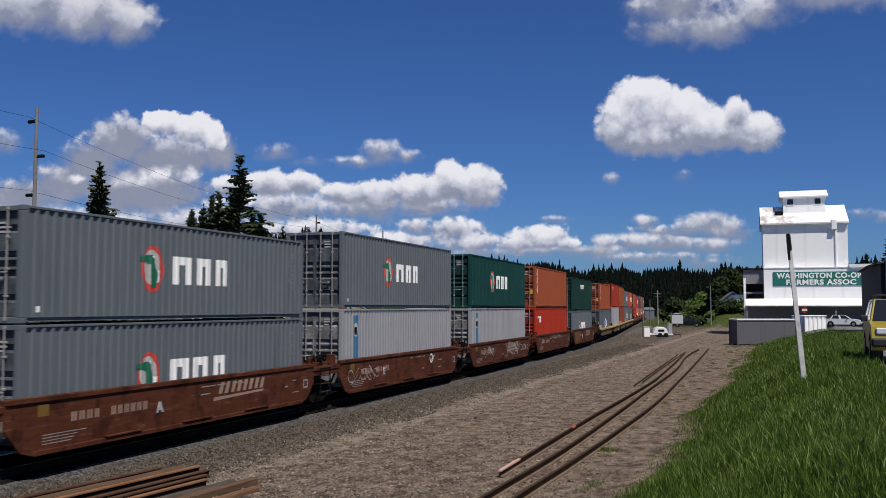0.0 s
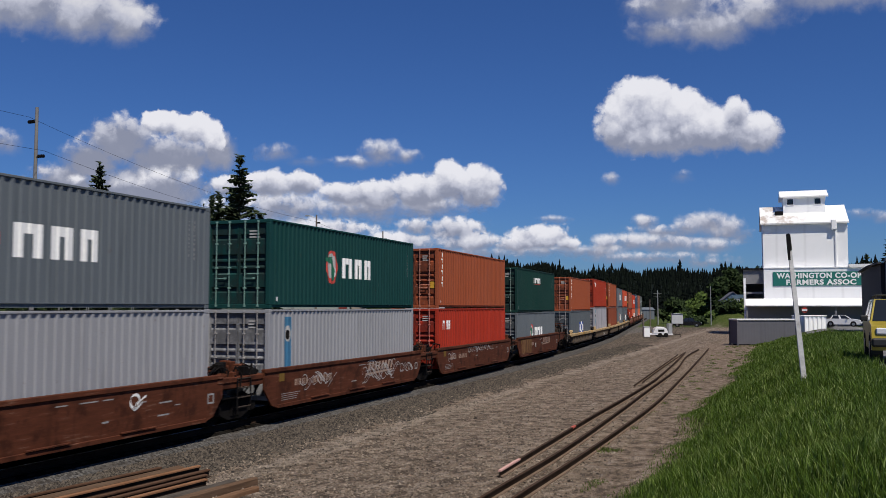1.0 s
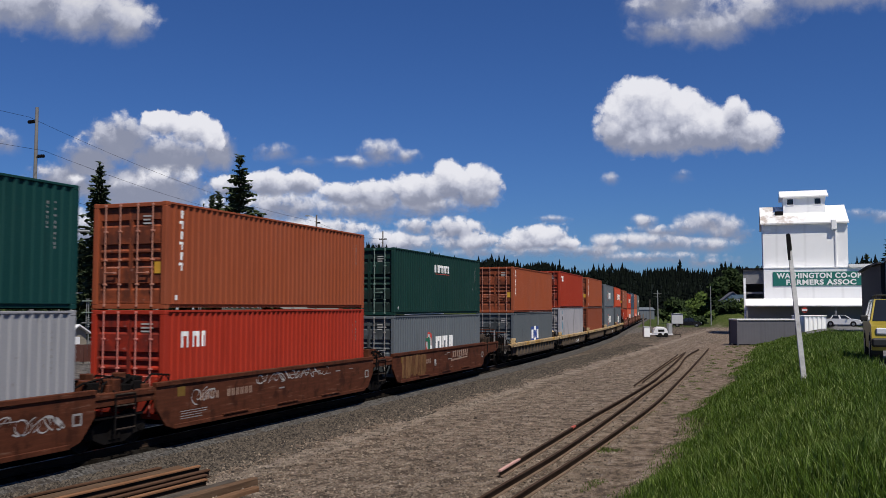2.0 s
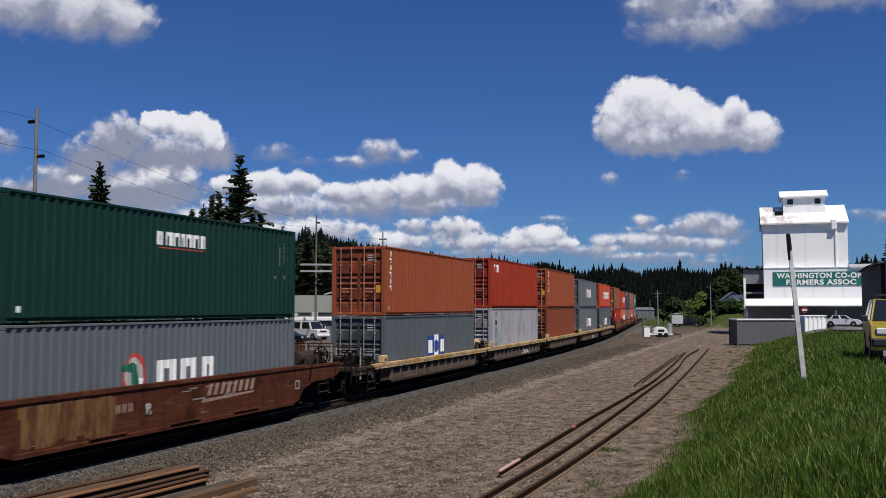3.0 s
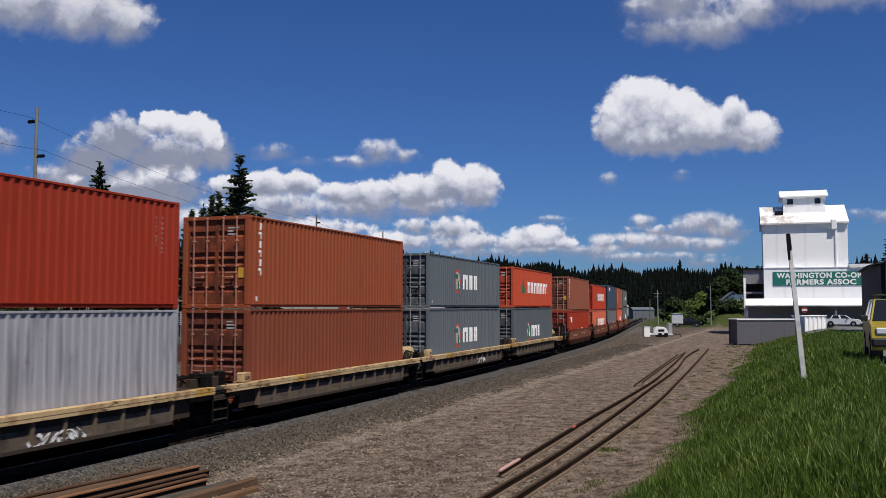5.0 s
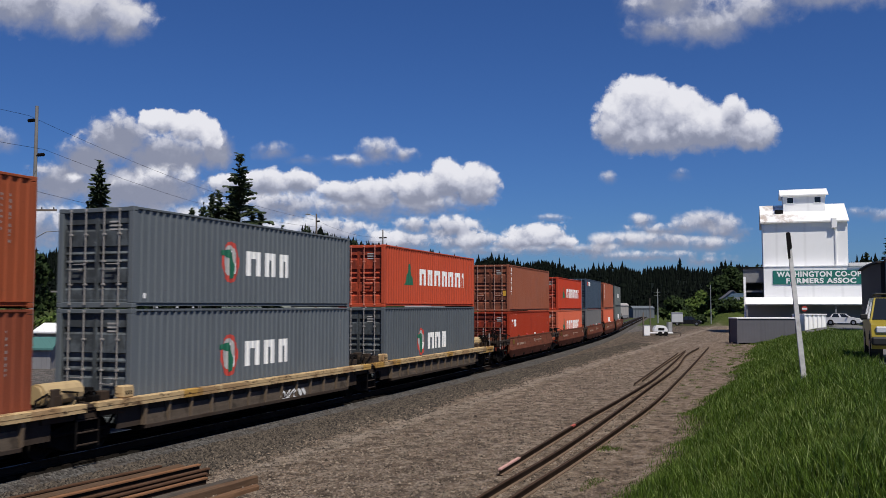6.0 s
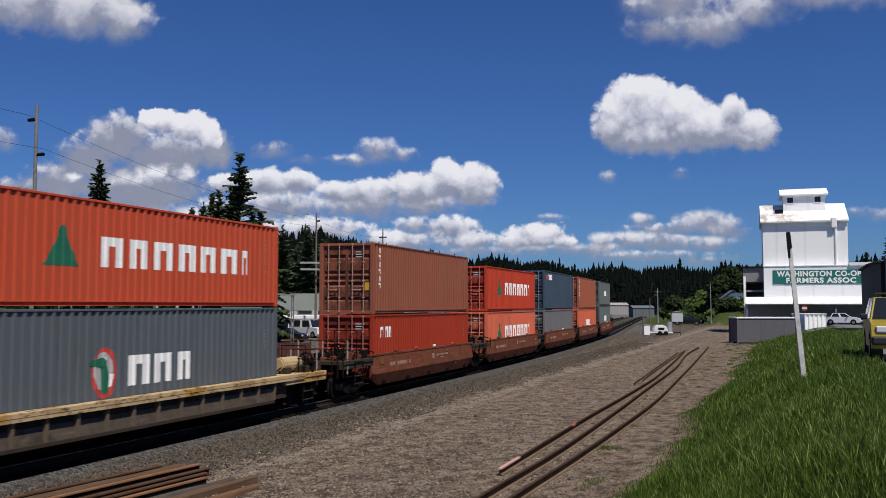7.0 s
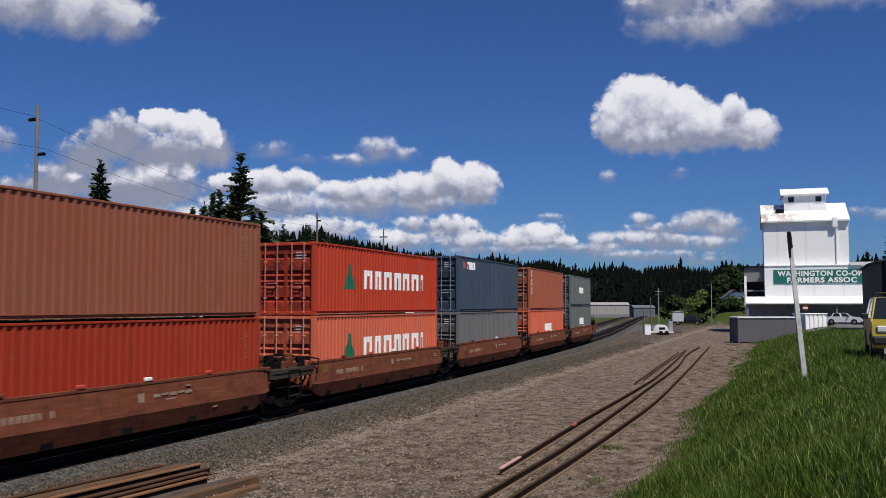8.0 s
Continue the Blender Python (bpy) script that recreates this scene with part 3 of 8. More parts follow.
def bogie_meshes():
    fr = bmesh.new()
    prism(fr, [(-1.15, 0.36), (-0.75, 0.30), (-0.35, 0.14), (0.35, 0.14), (0.75, 0.30), (1.15, 0.36), (1.15, 0.56), (0.8, 0.60), (0.3, 0.76), (-0.3, 0.76), (-0.8, 0.60), (-1.15, 0.56)], 0, -0.07, 0.07)
    for y in (-0.89, 0.89):
        box(fr, -0.1, 0.11, y - 0.15, y + 0.15, 0.30, 0.58, 0.02)
    for y in (-0.16, 0.0, 0.16):
        rod(fr, (0.03, y, 0.24), (0.03, y, 0.56), 0.075, seg=8)
    bo = bmesh.new()
    box(bo, -1.05, 1.05, -0.2, 0.2, 0.45, 0.72, 0.03)
    ax = bmesh.new()
    rod(ax, (-1.1, 0, 0.42), (1.1, 0, 0.42), 0.085, seg=10)
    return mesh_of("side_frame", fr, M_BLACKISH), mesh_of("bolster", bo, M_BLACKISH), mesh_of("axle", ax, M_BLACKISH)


WHEEL = wheel_mesh()
SIDE_FRAME, BOLSTER, AXLE = bogie_meshes()


def bogie(car, y):
    root = part("bogie", BOLSTER, None, car, "black cast steel bogie with steel wheels", m=pose(0, y, 0))
    for sx in (-1, 1):
        part("side_frame", SIDE_FRAME, None, root, m=pose(sx * 0.96, 0, 0, 0, 0, 0 if sx > 0 else 180))
    for dy in (-0.89, 0.89):
        part("axle", AXLE, None, root, m=pose(0, dy, 0))
        for sx in (-1, 1):
            part("wheel", WHEEL, None, root, m=pose(sx * 0.76, dy, 0.42, 0, 0, 0 if sx > 0 else 180))
    return root


SILL_X = 1.42


def plate_side(length, top, low):
    """The outer side of a deep well: top chord, plate with a shallow fold, bottom chord; ends cut up over the bogies."""
    bm = bmesh.new()
    a = length / 2
    out = [(-a, top), (-a, low + 0.62), (-a + 0.45, low + 0.10), (-a + 0.8, low), (a - 0.8, low), (a - 0.45, low + 0.10), (a, low + 0.62), (a, top)]
    prism(bm, out, 0, SILL_X - 0.10, SILL_X - 0.04)
    box(bm, SILL_X - 0.16, SILL_X, -a, a, top - 0.10, top + 0.02, 0.012)
    box(bm, SILL_X - 0.18, SILL_X - 0.005, -a + 0.8, a - 0.8, low - 0.02, low + 0.10, 0.012)
    for k in range(3):
        y = -a * 0.55 + k * a * 0.45
        box(bm, SILL_X - 0.05, SILL_X + 0.03, y, y + 1.3, low + 0.11, low + 0.15, 0.006)
    return mesh_of("side_sill", bm, M_WELL)


def folded_side(length, top, low):
    """A newer side: the plate leans out to a fold at half height and back in below it."""
    bm = bmesh.new()
    a = length / 2
    rings = []
    for y, lift, inset in ((-a + 0.12, 0.34, 0.06), (-a + 0.45, 0.14, 0.02), (-a + 0.9, 0.0, 0.0), (a - 0.9, 0.0, 0.0), (a - 0.45, 0.14, 0.02), (a - 0.12, 0.34, 0.06)):
        fold = max(low + 0.47, low + lift + 0.16)
        rings.append([bm.verts.new((SILL_X + u - (inset if u > -0.16 else 0), y, z)) for u, z in ((-0.17, top), (-0.12, top), (0.01, fold), (-0.16, low + lift), (-0.17, low + lift))])
    for p, q in zip(rings, rings[1:]):
        for k in range(5):
            bm.faces.new((p[k], p[(k + 1) % 5], q[(k + 1) % 5], q[k]))
    bm.faces.new(rings[0]), bm.faces.new(rings[-1][::-1])
    bmesh.ops.recalc_face_normals(bm, faces=bm.faces)
    box(bm, SILL_X - 0.18, SILL_X - 0.09, -a, a, top - 0.07, top + 0.02, 0.012)
    return mesh_of("side_sill", bm, M_WELL_RED)


def ribbed_side(length, top, low):
    """An open side: a wide flat top flange, a lower sill and upright stakes between."""
    top_bm, bm, st = bmesh.new(), bmesh.new(), bmesh.new()
    a = length / 2
    b = a + 0.9
    box(top_bm, SILL_X - 0.19, SILL_X + 0.06, -b, b, top - 0.12, top, 0.012)
    box(top_bm, SILL_X + 0.01, SILL_X + 0.052, -b, b, top - 0.20, top - 0.121)
    # This plate's dark colour also holds the flange's shadow.
    box(bm, SILL_X - 0.185, SILL_X - 0.14, -a, a, low + 0.1, top - 0.121)
    box(bm, SILL_X - 0.19, SILL_X - 0.02, -a + 0.9, a - 0.9, low, low + 0.10, 0.01)
    web = bmesh.new()
    step = (length - 1.8) / 12
    # Web panels paler than the plate: their sunlit tone is put into the colour.
    prism(web, [(SILL_X - 0.1385, low + 0.1015), (SILL_X - 0.055, low + 0.1015), (SILL_X - 0.10, low + 0.46), (SILL_X - 0.1385, low + 0.46)], 1, 0.05, step - 0.05)
    prism(st, [(SILL_X - 0.139, low + 0.101), (SILL_X - 0.03, low + 0.101), (SILL_X + 0.0, top - 0.21), (SILL_X - 0.14, top - 0.13)], 1, -0.045, 0.045)
    return mesh_of("top_flange", top_bm, M_YELLOW), mesh_of("side_sill", bm, M_WELL_OLD), mesh_of("stake", st, M_STAKE), mesh_of("web_panel", web, M_WEB)


def end_deck(length, z, w=1.35):
    bm = bmesh.new()
    box(bm, -w, w, -length / 2, length / 2, z - 0.16, z, 0.02)
    box(bm, -0.35, 0.35, -length / 2 - 0.25, length / 2 + 0.25, z - 0.50, z - 0.14, 0.02)
    for x in (-w + 0.1, w - 0.1):
        box(bm, x - 0.07, x + 0.07, -length / 2, length / 2, z - 0.32, z - 0.14, 0.01)
    return bm


def coupling_bits(car, y, z, material, rng, tank_material=None, tall=0.0):
    """What clutters the platform between two wells: tank, pipes, ladder rungs, hand brake."""
    for dy in (-0.36, 0.36):
        bm = bmesh.new()
        tube(bm, [(1.28, y + dy, z + 0.05), (1.36, y + dy, z - 0.1), (1.36, y + dy, z - 0.98)], 0.025)
        part("ladder_rail", bm, M_BLACKISH, car)
    for k in range(4):
        bm = bmesh.new()
        rod(bm, (1.36, y - 0.36, z - 0.9 + k * 0.28), (1.36, y + 0.36, z - 0.9 + k * 0.28), 0.02, seg=5)
        part("ladder_rung", bm, M_WELL_OLD, car)
    for k in range(20):
        a = Vector((rng.uniform(0.1, 1.2), y + rng.uniform(-1.0, 1.0), z))
        bm = bmesh.new()
        box(bm, a.x - 0.12, a.x + 0.12, a.y - 0.14, a.y + 0.14, z - 0.02, z + rng.uniform(0.06, 0.42), 0.02)
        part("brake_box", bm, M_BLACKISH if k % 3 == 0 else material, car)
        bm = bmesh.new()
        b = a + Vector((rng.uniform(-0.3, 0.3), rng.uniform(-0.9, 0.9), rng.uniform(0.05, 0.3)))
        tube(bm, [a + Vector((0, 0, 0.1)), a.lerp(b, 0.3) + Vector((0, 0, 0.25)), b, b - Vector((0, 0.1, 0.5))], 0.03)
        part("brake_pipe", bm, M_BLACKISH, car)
    for sx in (-1, 1):
        bm = bmesh.new()
        tube(bm, [(sx * 1.16, y - 1.15, z - 0.30), (sx * 1.16, y - 0.85, z - 0.62), (sx * 1.16, y + 0.85, z - 0.62), (sx * 1.16, y + 1.15, z - 0.30)], 0.04)
        part("end_strut", bm, M_BLACKISH, car)
    if tank_material is not None:
        bm = bmesh.new()
        rod(bm, (0.75, y - 0.95, z + 0.28), (0.75, y + 0.25, z + 0.28), 0.26, seg=14)
        for dy in (-0.98, 0.28):
            rod(bm, (0.75, y + dy - 0.03, z + 0.28), (0.75, y + dy + 0.03, z + 0.28), 0.21, seg=14)
        for dy in (-0.7, 0.0):
            box(bm, 0.5, 1.0, y + dy - 0.04, y + dy + 0.04, z - 0.02, z + 0.12)
        part("air_tank", bm, tank_material, car, "rounded steel air tank")
    if tall:
        bm = bmesh.new()
        tube(bm, [(0.3, y, z - 0.02), (0.3, y, z + tall), (1.25, y, z + tall), (1.25, y, z - 0.02)], 0.025)
        part("hand_rail", bm, M_BLACKISH, car)
        bm = bmesh.new()
        rod(bm, (0.3, y, z + tall * 0.5), (1.25, y, z + tall * 0.5), 0.022, seg=6)
        part("hand_rail", bm, M_BLACKISH, car)


def scribbles(car, rng, y0, y1, z0, z1, n, material, size, w=0.015):
    """Loose sprayed loops on the side plate."""
    bm = bmesh.new()
    x = SILL_X - 0.034
    for k in range(n):
        cy, cz = y0 + (y1 - y0) * (k + 0.5) / n, rng.uniform(z0 + size * 0.5, z1 - size * 0.5)
        a0, turns, s = rng.uniform(0, 6), rng.uniform(0.6, 1.5), size * rng.uniform(0.6, 1.1)
        pts = []
        for i in range(15):
            a = a0 + turns * 6.28 * i / 14
            pts.append((cy + s * 0.62 * math.cos(a) + s * 0.5 * (i / 14 - 0.5), min(z1, max(z0, cz + s * 0.5 * math.sin(a * 1.0 + k)))))
        sheet(bm, [(x, p[0], p[1] - w) for p in pts], [(x, p[0] + w, p[1] + w) for p in pts])
    tagged(part("sprayed_scribble", bm, material, car, "pale sprayed scribble"), kind="stuff")


def sill_marks(car, rng, length, top, low, style, crest=True):
    x0, x1 = (SILL_X - 0.042, SILL_X - 0.036) if style != "red" else (SILL_X - 0.075, SILL_X - 0.030)
    bm = bmesh.new()
    a = length / 2
    y = -a + 1.9
    zc = low + (top - low) * (0.42 if style != "red" else 0.62)

    def glyph(y, w, z0, z1):
        box(bm, x0, x1, y, y + w * 0.34, z0, z1)
        box(bm, x0, x1, y + w * 0.62, y + w, z0, z1)
    if style != "red":
        for w in (0.2, 0.2, 0.2, 0.16, None, 0.18, 0.18, 0.18, 0.18, 0.18, 0.18):
            if w:
                glyph(y, w * 0.8, zc + 0.10, zc + 0.31)
            y += (w or 0.3) + 0.05
        # a slanting faded emblem with a long underline
        for k in range(4 if crest else 0):
            yy = 1.0 + k * 0.62
            for u in (0.0, 0.30):
                vs = [bm.verts.new((x1, yy + u + d, z)) for d, z in ((0.0, zc + 0.20), (0.17, zc + 0.20), (0.29, zc + 0.52), (0.12, zc + 0.52))]
                bm.faces.new(vs)
        if crest:
            bm.faces.new([bm.verts.new((x1, yy, z)) for yy, z in ((0.75, zc + 0.02), (3.35, zc + 0.10), (3.40, zc + 0.16), (0.80, zc + 0.12))])
    else:
        for w in (0.14, 0.14, 0.14, None, 0.14, 0.14, 0.14, 0.14, 0.14, 0.14, None, 0.14):
            if w:
                glyph(y, 0.13, zc - 0.10, zc + 0.09)
            y += 0.19
        box(bm, x0, x1, 0.3, 0.52, zc - 0.02, zc + 0.20)
        for k in range(5):
            box(bm, x0, x1, 0.9 + k * 0.33, 1.15 + k * 0.33, zc + 0.06 + 0.03 * (k % 2), zc + 0.14)
    tagged(part("faded_lettering", bm, M_FADED, car, "faded lettering bars"), kind="stuff")
    bm = bmesh.new()
    for k in range(5):
        yy, zz = rng.uniform(-0.6, a - 1.2), rng.uniform(low + 0.25, top - 0.2)
        box(bm, x0, x1 - 0.002, yy, yy + rng.uniform(0.15, 0.6), zz, zz + rng.uniform(0.02, 0.05))
    if style != "red":
        box(bm, x0, x1, a - 0.72, a - 0.42, low + 0.48, low + 0.53)
        box(bm, x0, x1, a - 0.72, a - 0.42, low + 0.72, low + 0.77)
        box(bm, x0, x1, a - 0.72, a - 0.67, low + 0.53, low + 0.72)
        box(bm, x0, x1, a - 0.47, a - 0.42, low + 0.53, low + 0.72)
        for k in range(3):
            box(bm, x0, x1, 0.2 + k * 0.75, 0.55 + k * 0.75 + rng.uniform(0.0, 0.3), top - 0.27, top - 0.24)
    tagged(part("stencil_mark", bm, M_FADED if style == "red" else M_DIMSTENCIL, car), kind="stuff")
    bm = bmesh.new()
    for k in range(4 if style != "red" else 0):
        yy = -a + 1.05
        while yy < -a + 1.9 + 0.1 * k:
            w = rng.uniform(0.06, 0.18)
            box(bm, x0, x1, yy, yy + w, low + 0.20 + k * 0.065, low + 0.222 + k * 0.065)
            yy += w + 0.03
    tagged(part("small_print", bm, M_DIMSTENCIL, car), kind="stuff")
    bm = bmesh.new()
    box(bm, x0, x1, -a + 0.9, -a + 1.22, top - 0.42, top - 0.16)
    part("date_patch", bm, M_OCHRE, car, "dull ochre painted patch")
    if style == "red":
        for yy, m in ((-4.1, M_WELL_RED), (-1.75, M_MARKRED), (0.62, M_WHITE), (3.2, M_MARKRED)):
            lump = bmesh.new()
            box(lump, SILL_X - 0.16, SILL_X - 0.07, yy, yy + 0.26, top + 0.022, top + 0.12, 0.02)
            part("sill_latch", lump, m, car)


SIDES = {}


def end_railing(car, y, z):
    """A cross-over platform's railing, ladder grips and uprights."""
    for k in range(6):
        bm = bmesh.new()
        rod(bm, (-1.3 + k * 0.52, y, z - 0.5), (-1.3 + k * 0.52, y, z + 0.75), 0.03, seg=6)
        part("railing_post", bm, M_BAR if k % 2 else M_WELL, car)
    for dz in (-0.35, 0.05, 0.42, 0.75):
        bm = bmesh.new()
        rod(bm, (-1.34, y, z + dz), (1.34, y, z + dz), 0.028, seg=6)
        part("railing_bar", bm, M_WELL, car)
    for x in (1.1, 1.34):
        for dy in (-0.9, -0.45):
            bm = bmesh.new()
            rod(bm, (x, y + dy, z - 0.6), (x, y + dy, z + 0.55), 0.026, seg=6)
            part("grab_iron", bm, M_BLACKISH, car)
    bm = bmesh.new()
    ring = [(0.9 + 0.28 * math.cos(a * math.pi / 8), y - 0.05, z + 0.35 + 0.28 * math.sin(a * math.pi / 8)) for a in range(17)]
    tube(bm, ring, 0.025, 6)
    for a in range(3):
        c, s = 0.27 * math.cos(a * 1.047), 0.27 * math.sin(a * 1.047)
        rod(bm, (0.9 - c, y - 0.05, z + 0.35 - s), (0.9 + c, y - 0.05, z + 0.35 + s), 0.018, seg=5)
    rod(bm, (0.9, y - 0.08, z + 0.35), (0.9, y + 0.12, z + 0.35), 0.06, seg=8)
    part("brake_wheel", bm, M_BLACKISH, car)


def end_sill(top, flip, sx):
    """The tapering side plate of an outer platform, past the well."""
    bm = bmesh.new()
    if sx:
        prism(bm, [(flip * 6.45, top), (flip * 6.45, 0.75), (flip * 7.1, 0.92), (flip * 8.6, 0.98), (flip * 9.0, 1.10), (flip * 9.0, top - 0.08)], 0, sx * 1.36, sx * 1.40)
        box(bm, min(sx * 1.30, sx * 1.43), max(sx * 1.30, sx * 1.43), min(flip * 6.45, flip * 9.0), max(flip * 6.45, flip * 9.0), top - 0.09, top + 0.0, 0.01)
    bmesh.ops.recalc_face_normals(bm, faces=bm.faces)
    return bm


def well_car(length, kind, seed, tank=False, tall=0.0, crest=True):
    """One unit of an articulated well wagon; its base is at rail level."""
    rng = random.Random(seed)
    label = {"brown": "mineral brown well wagon with grimy plate sides", "red": "dusty red-brown well wagon with smooth plate sides",
             "yellow": "grimy well wagon with worn yellow top flange and upright stakes"}[kind]
    root = thing("well_wagon", Matrix(), label, "freight wagon", "wagons of the train")
    if kind == "yellow":
        top, low, steel = 1.22, 0.38, M_WELL_OLD
        if length not in SIDES:
            SIDES[length] = ribbed_side(length, top, low)
        for m in (Matrix(), pose(0, 0, 0, 0, 0, 180)):
            sill = part("side_sill", SIDES[length][1], None, root, m=m)
            part("top_flange", SIDES[length][0], None, sill, "worn yellow top flange")
            for j in range(13):
                y = -length / 2 + 0.9 + j * (length - 1.8) / 12
                part("stake", SIDES[length][2], None, sill, m=pose(0, y, 0))
                if j < 12:
                    part("web_panel", SIDES[length][3], None, sill, m=pose(0, y, 0))
        deck_material, dz = M_WELL_OLD, 1.18
    else:
        top, low = (1.52, 0.28)
        steel = M_WELL_RED if kind == "red" else M_WELL
        if ("p", length) not in SIDES:
            SIDES["p", length] = plate_side(length, top, low)
            SIDES["f", length] = folded_side(length, top, low)
        for m in (Matrix(), pose(0, 0, 0, 0, 0, 180)):
            part("side_sill", SIDES["f" if kind == "red" else "p", length], steel, root, m=m)
        deck_material, dz = (M_WELL_OLD if kind == "red" else M_WELL), 1.42
        steel = M_WELL_OLD
        sill_marks(root, rng, length, top, low, kind, crest)
    if kind == "yellow":
        for sy in (-1,):
            bm = bmesh.new()
            box(bm, 1.12, 1.40, sy * 6.35 - 0.20, sy * 6.35 + 0.20, top + 0.002, top + 0.30, 0.03)
            guide = part("corner_guide", bm, M_YELLOW, root, "worn cream-yellow corner guide")
            bm = bmesh.new()
            for j in range(3):
                box(bm, 1.398, 1.404, sy * 6.35 - 0.13 + j * 0.09, sy * 6.35 - 0.08 + j * 0.09, top + 0.08, top + 0.18)
            tagged(part("guide_mark", bm, M_BLACKISH, guide), kind="stuff")
    bm = bmesh.new()
    box(bm, -1.25, 1.25, -length / 2 + 0.9, length / 2 - 0.9, 0.34, 0.44)
    for k in range(5):
        y = -length / 2 + 1.4 + k * (length - 2.8) / 4
        box(bm, -SILL_X + 0.1, SILL_X - 0.1, y - 0.18, y + 0.18, 0.30, 0.50)
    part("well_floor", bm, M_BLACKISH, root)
    pitch = 15.42
    gap = pitch - length
    part("end_deck", end_deck(gap + 0.5, dz), deck_material, root, m=pose(0, -length / 2 - gap / 2, 0))
    bogie(root, -length / 2 - gap / 2)
    coupling_bits(root, -length / 2 - gap / 2, dz, {"red": M_WELL_RED, "brown": M_WELL, "yellow": M_WELL_OLD}[kind], rng, M_TANK if (tank and kind == "yellow") else (steel if tank else None), tall)
    return root


# ---- ground ----
def ease(v, lo, hi):
    u = min(1.0, max(0.0, (v - lo) / (hi - lo)))
    return u * u * (3 - 2 * u)


def toe_at(y):
    return -3.75 + 0.40 * ease(y, 28, 56) + 0.25 * math.sin(y * 0.31) + 0.15 * math.sin(y * 0.9 + 1)


def ground_z(x, y):
    """Lot level 0; a grassed bank rises to the upper road on the right."""
    top = 2.35 - 0.5 * ease(y, 45, 78) - 0.5 * ease(y, 88, 125) - 0.5 * ease(y, 140, 240)
    z = top * ease(x, toe_at(y), toe_at(y) + 5.6 + 2.2 * ease(y, 40, 70))
    z += 0.05 * math.sin(x * 1.7 + y * 0.6) * ease(x, -4, -2) * (1 - ease(x, 1.5, 2.5))
    z += 3.3 * ease(y, 187, 199) * ease(x, -15.5, -12.0) * (1 - ease(x, 4, 12))
    z += 3.0 * ease(x, -70, -140) + 4.0 * ease(y, 320, 480)
    return z


def road_edge(y):
    return 2.35 + 0.1 * math.sin(y * 0.2) + 3.4 * ease(y, 31, 66)


def graded(stops):
    out = []
    for a, b, d in stops:
        n = max(1, round((b - a) / d))
        out += [a + (b - a) * k / n for k in range(n)]
    return out + [stops[-1][1]]


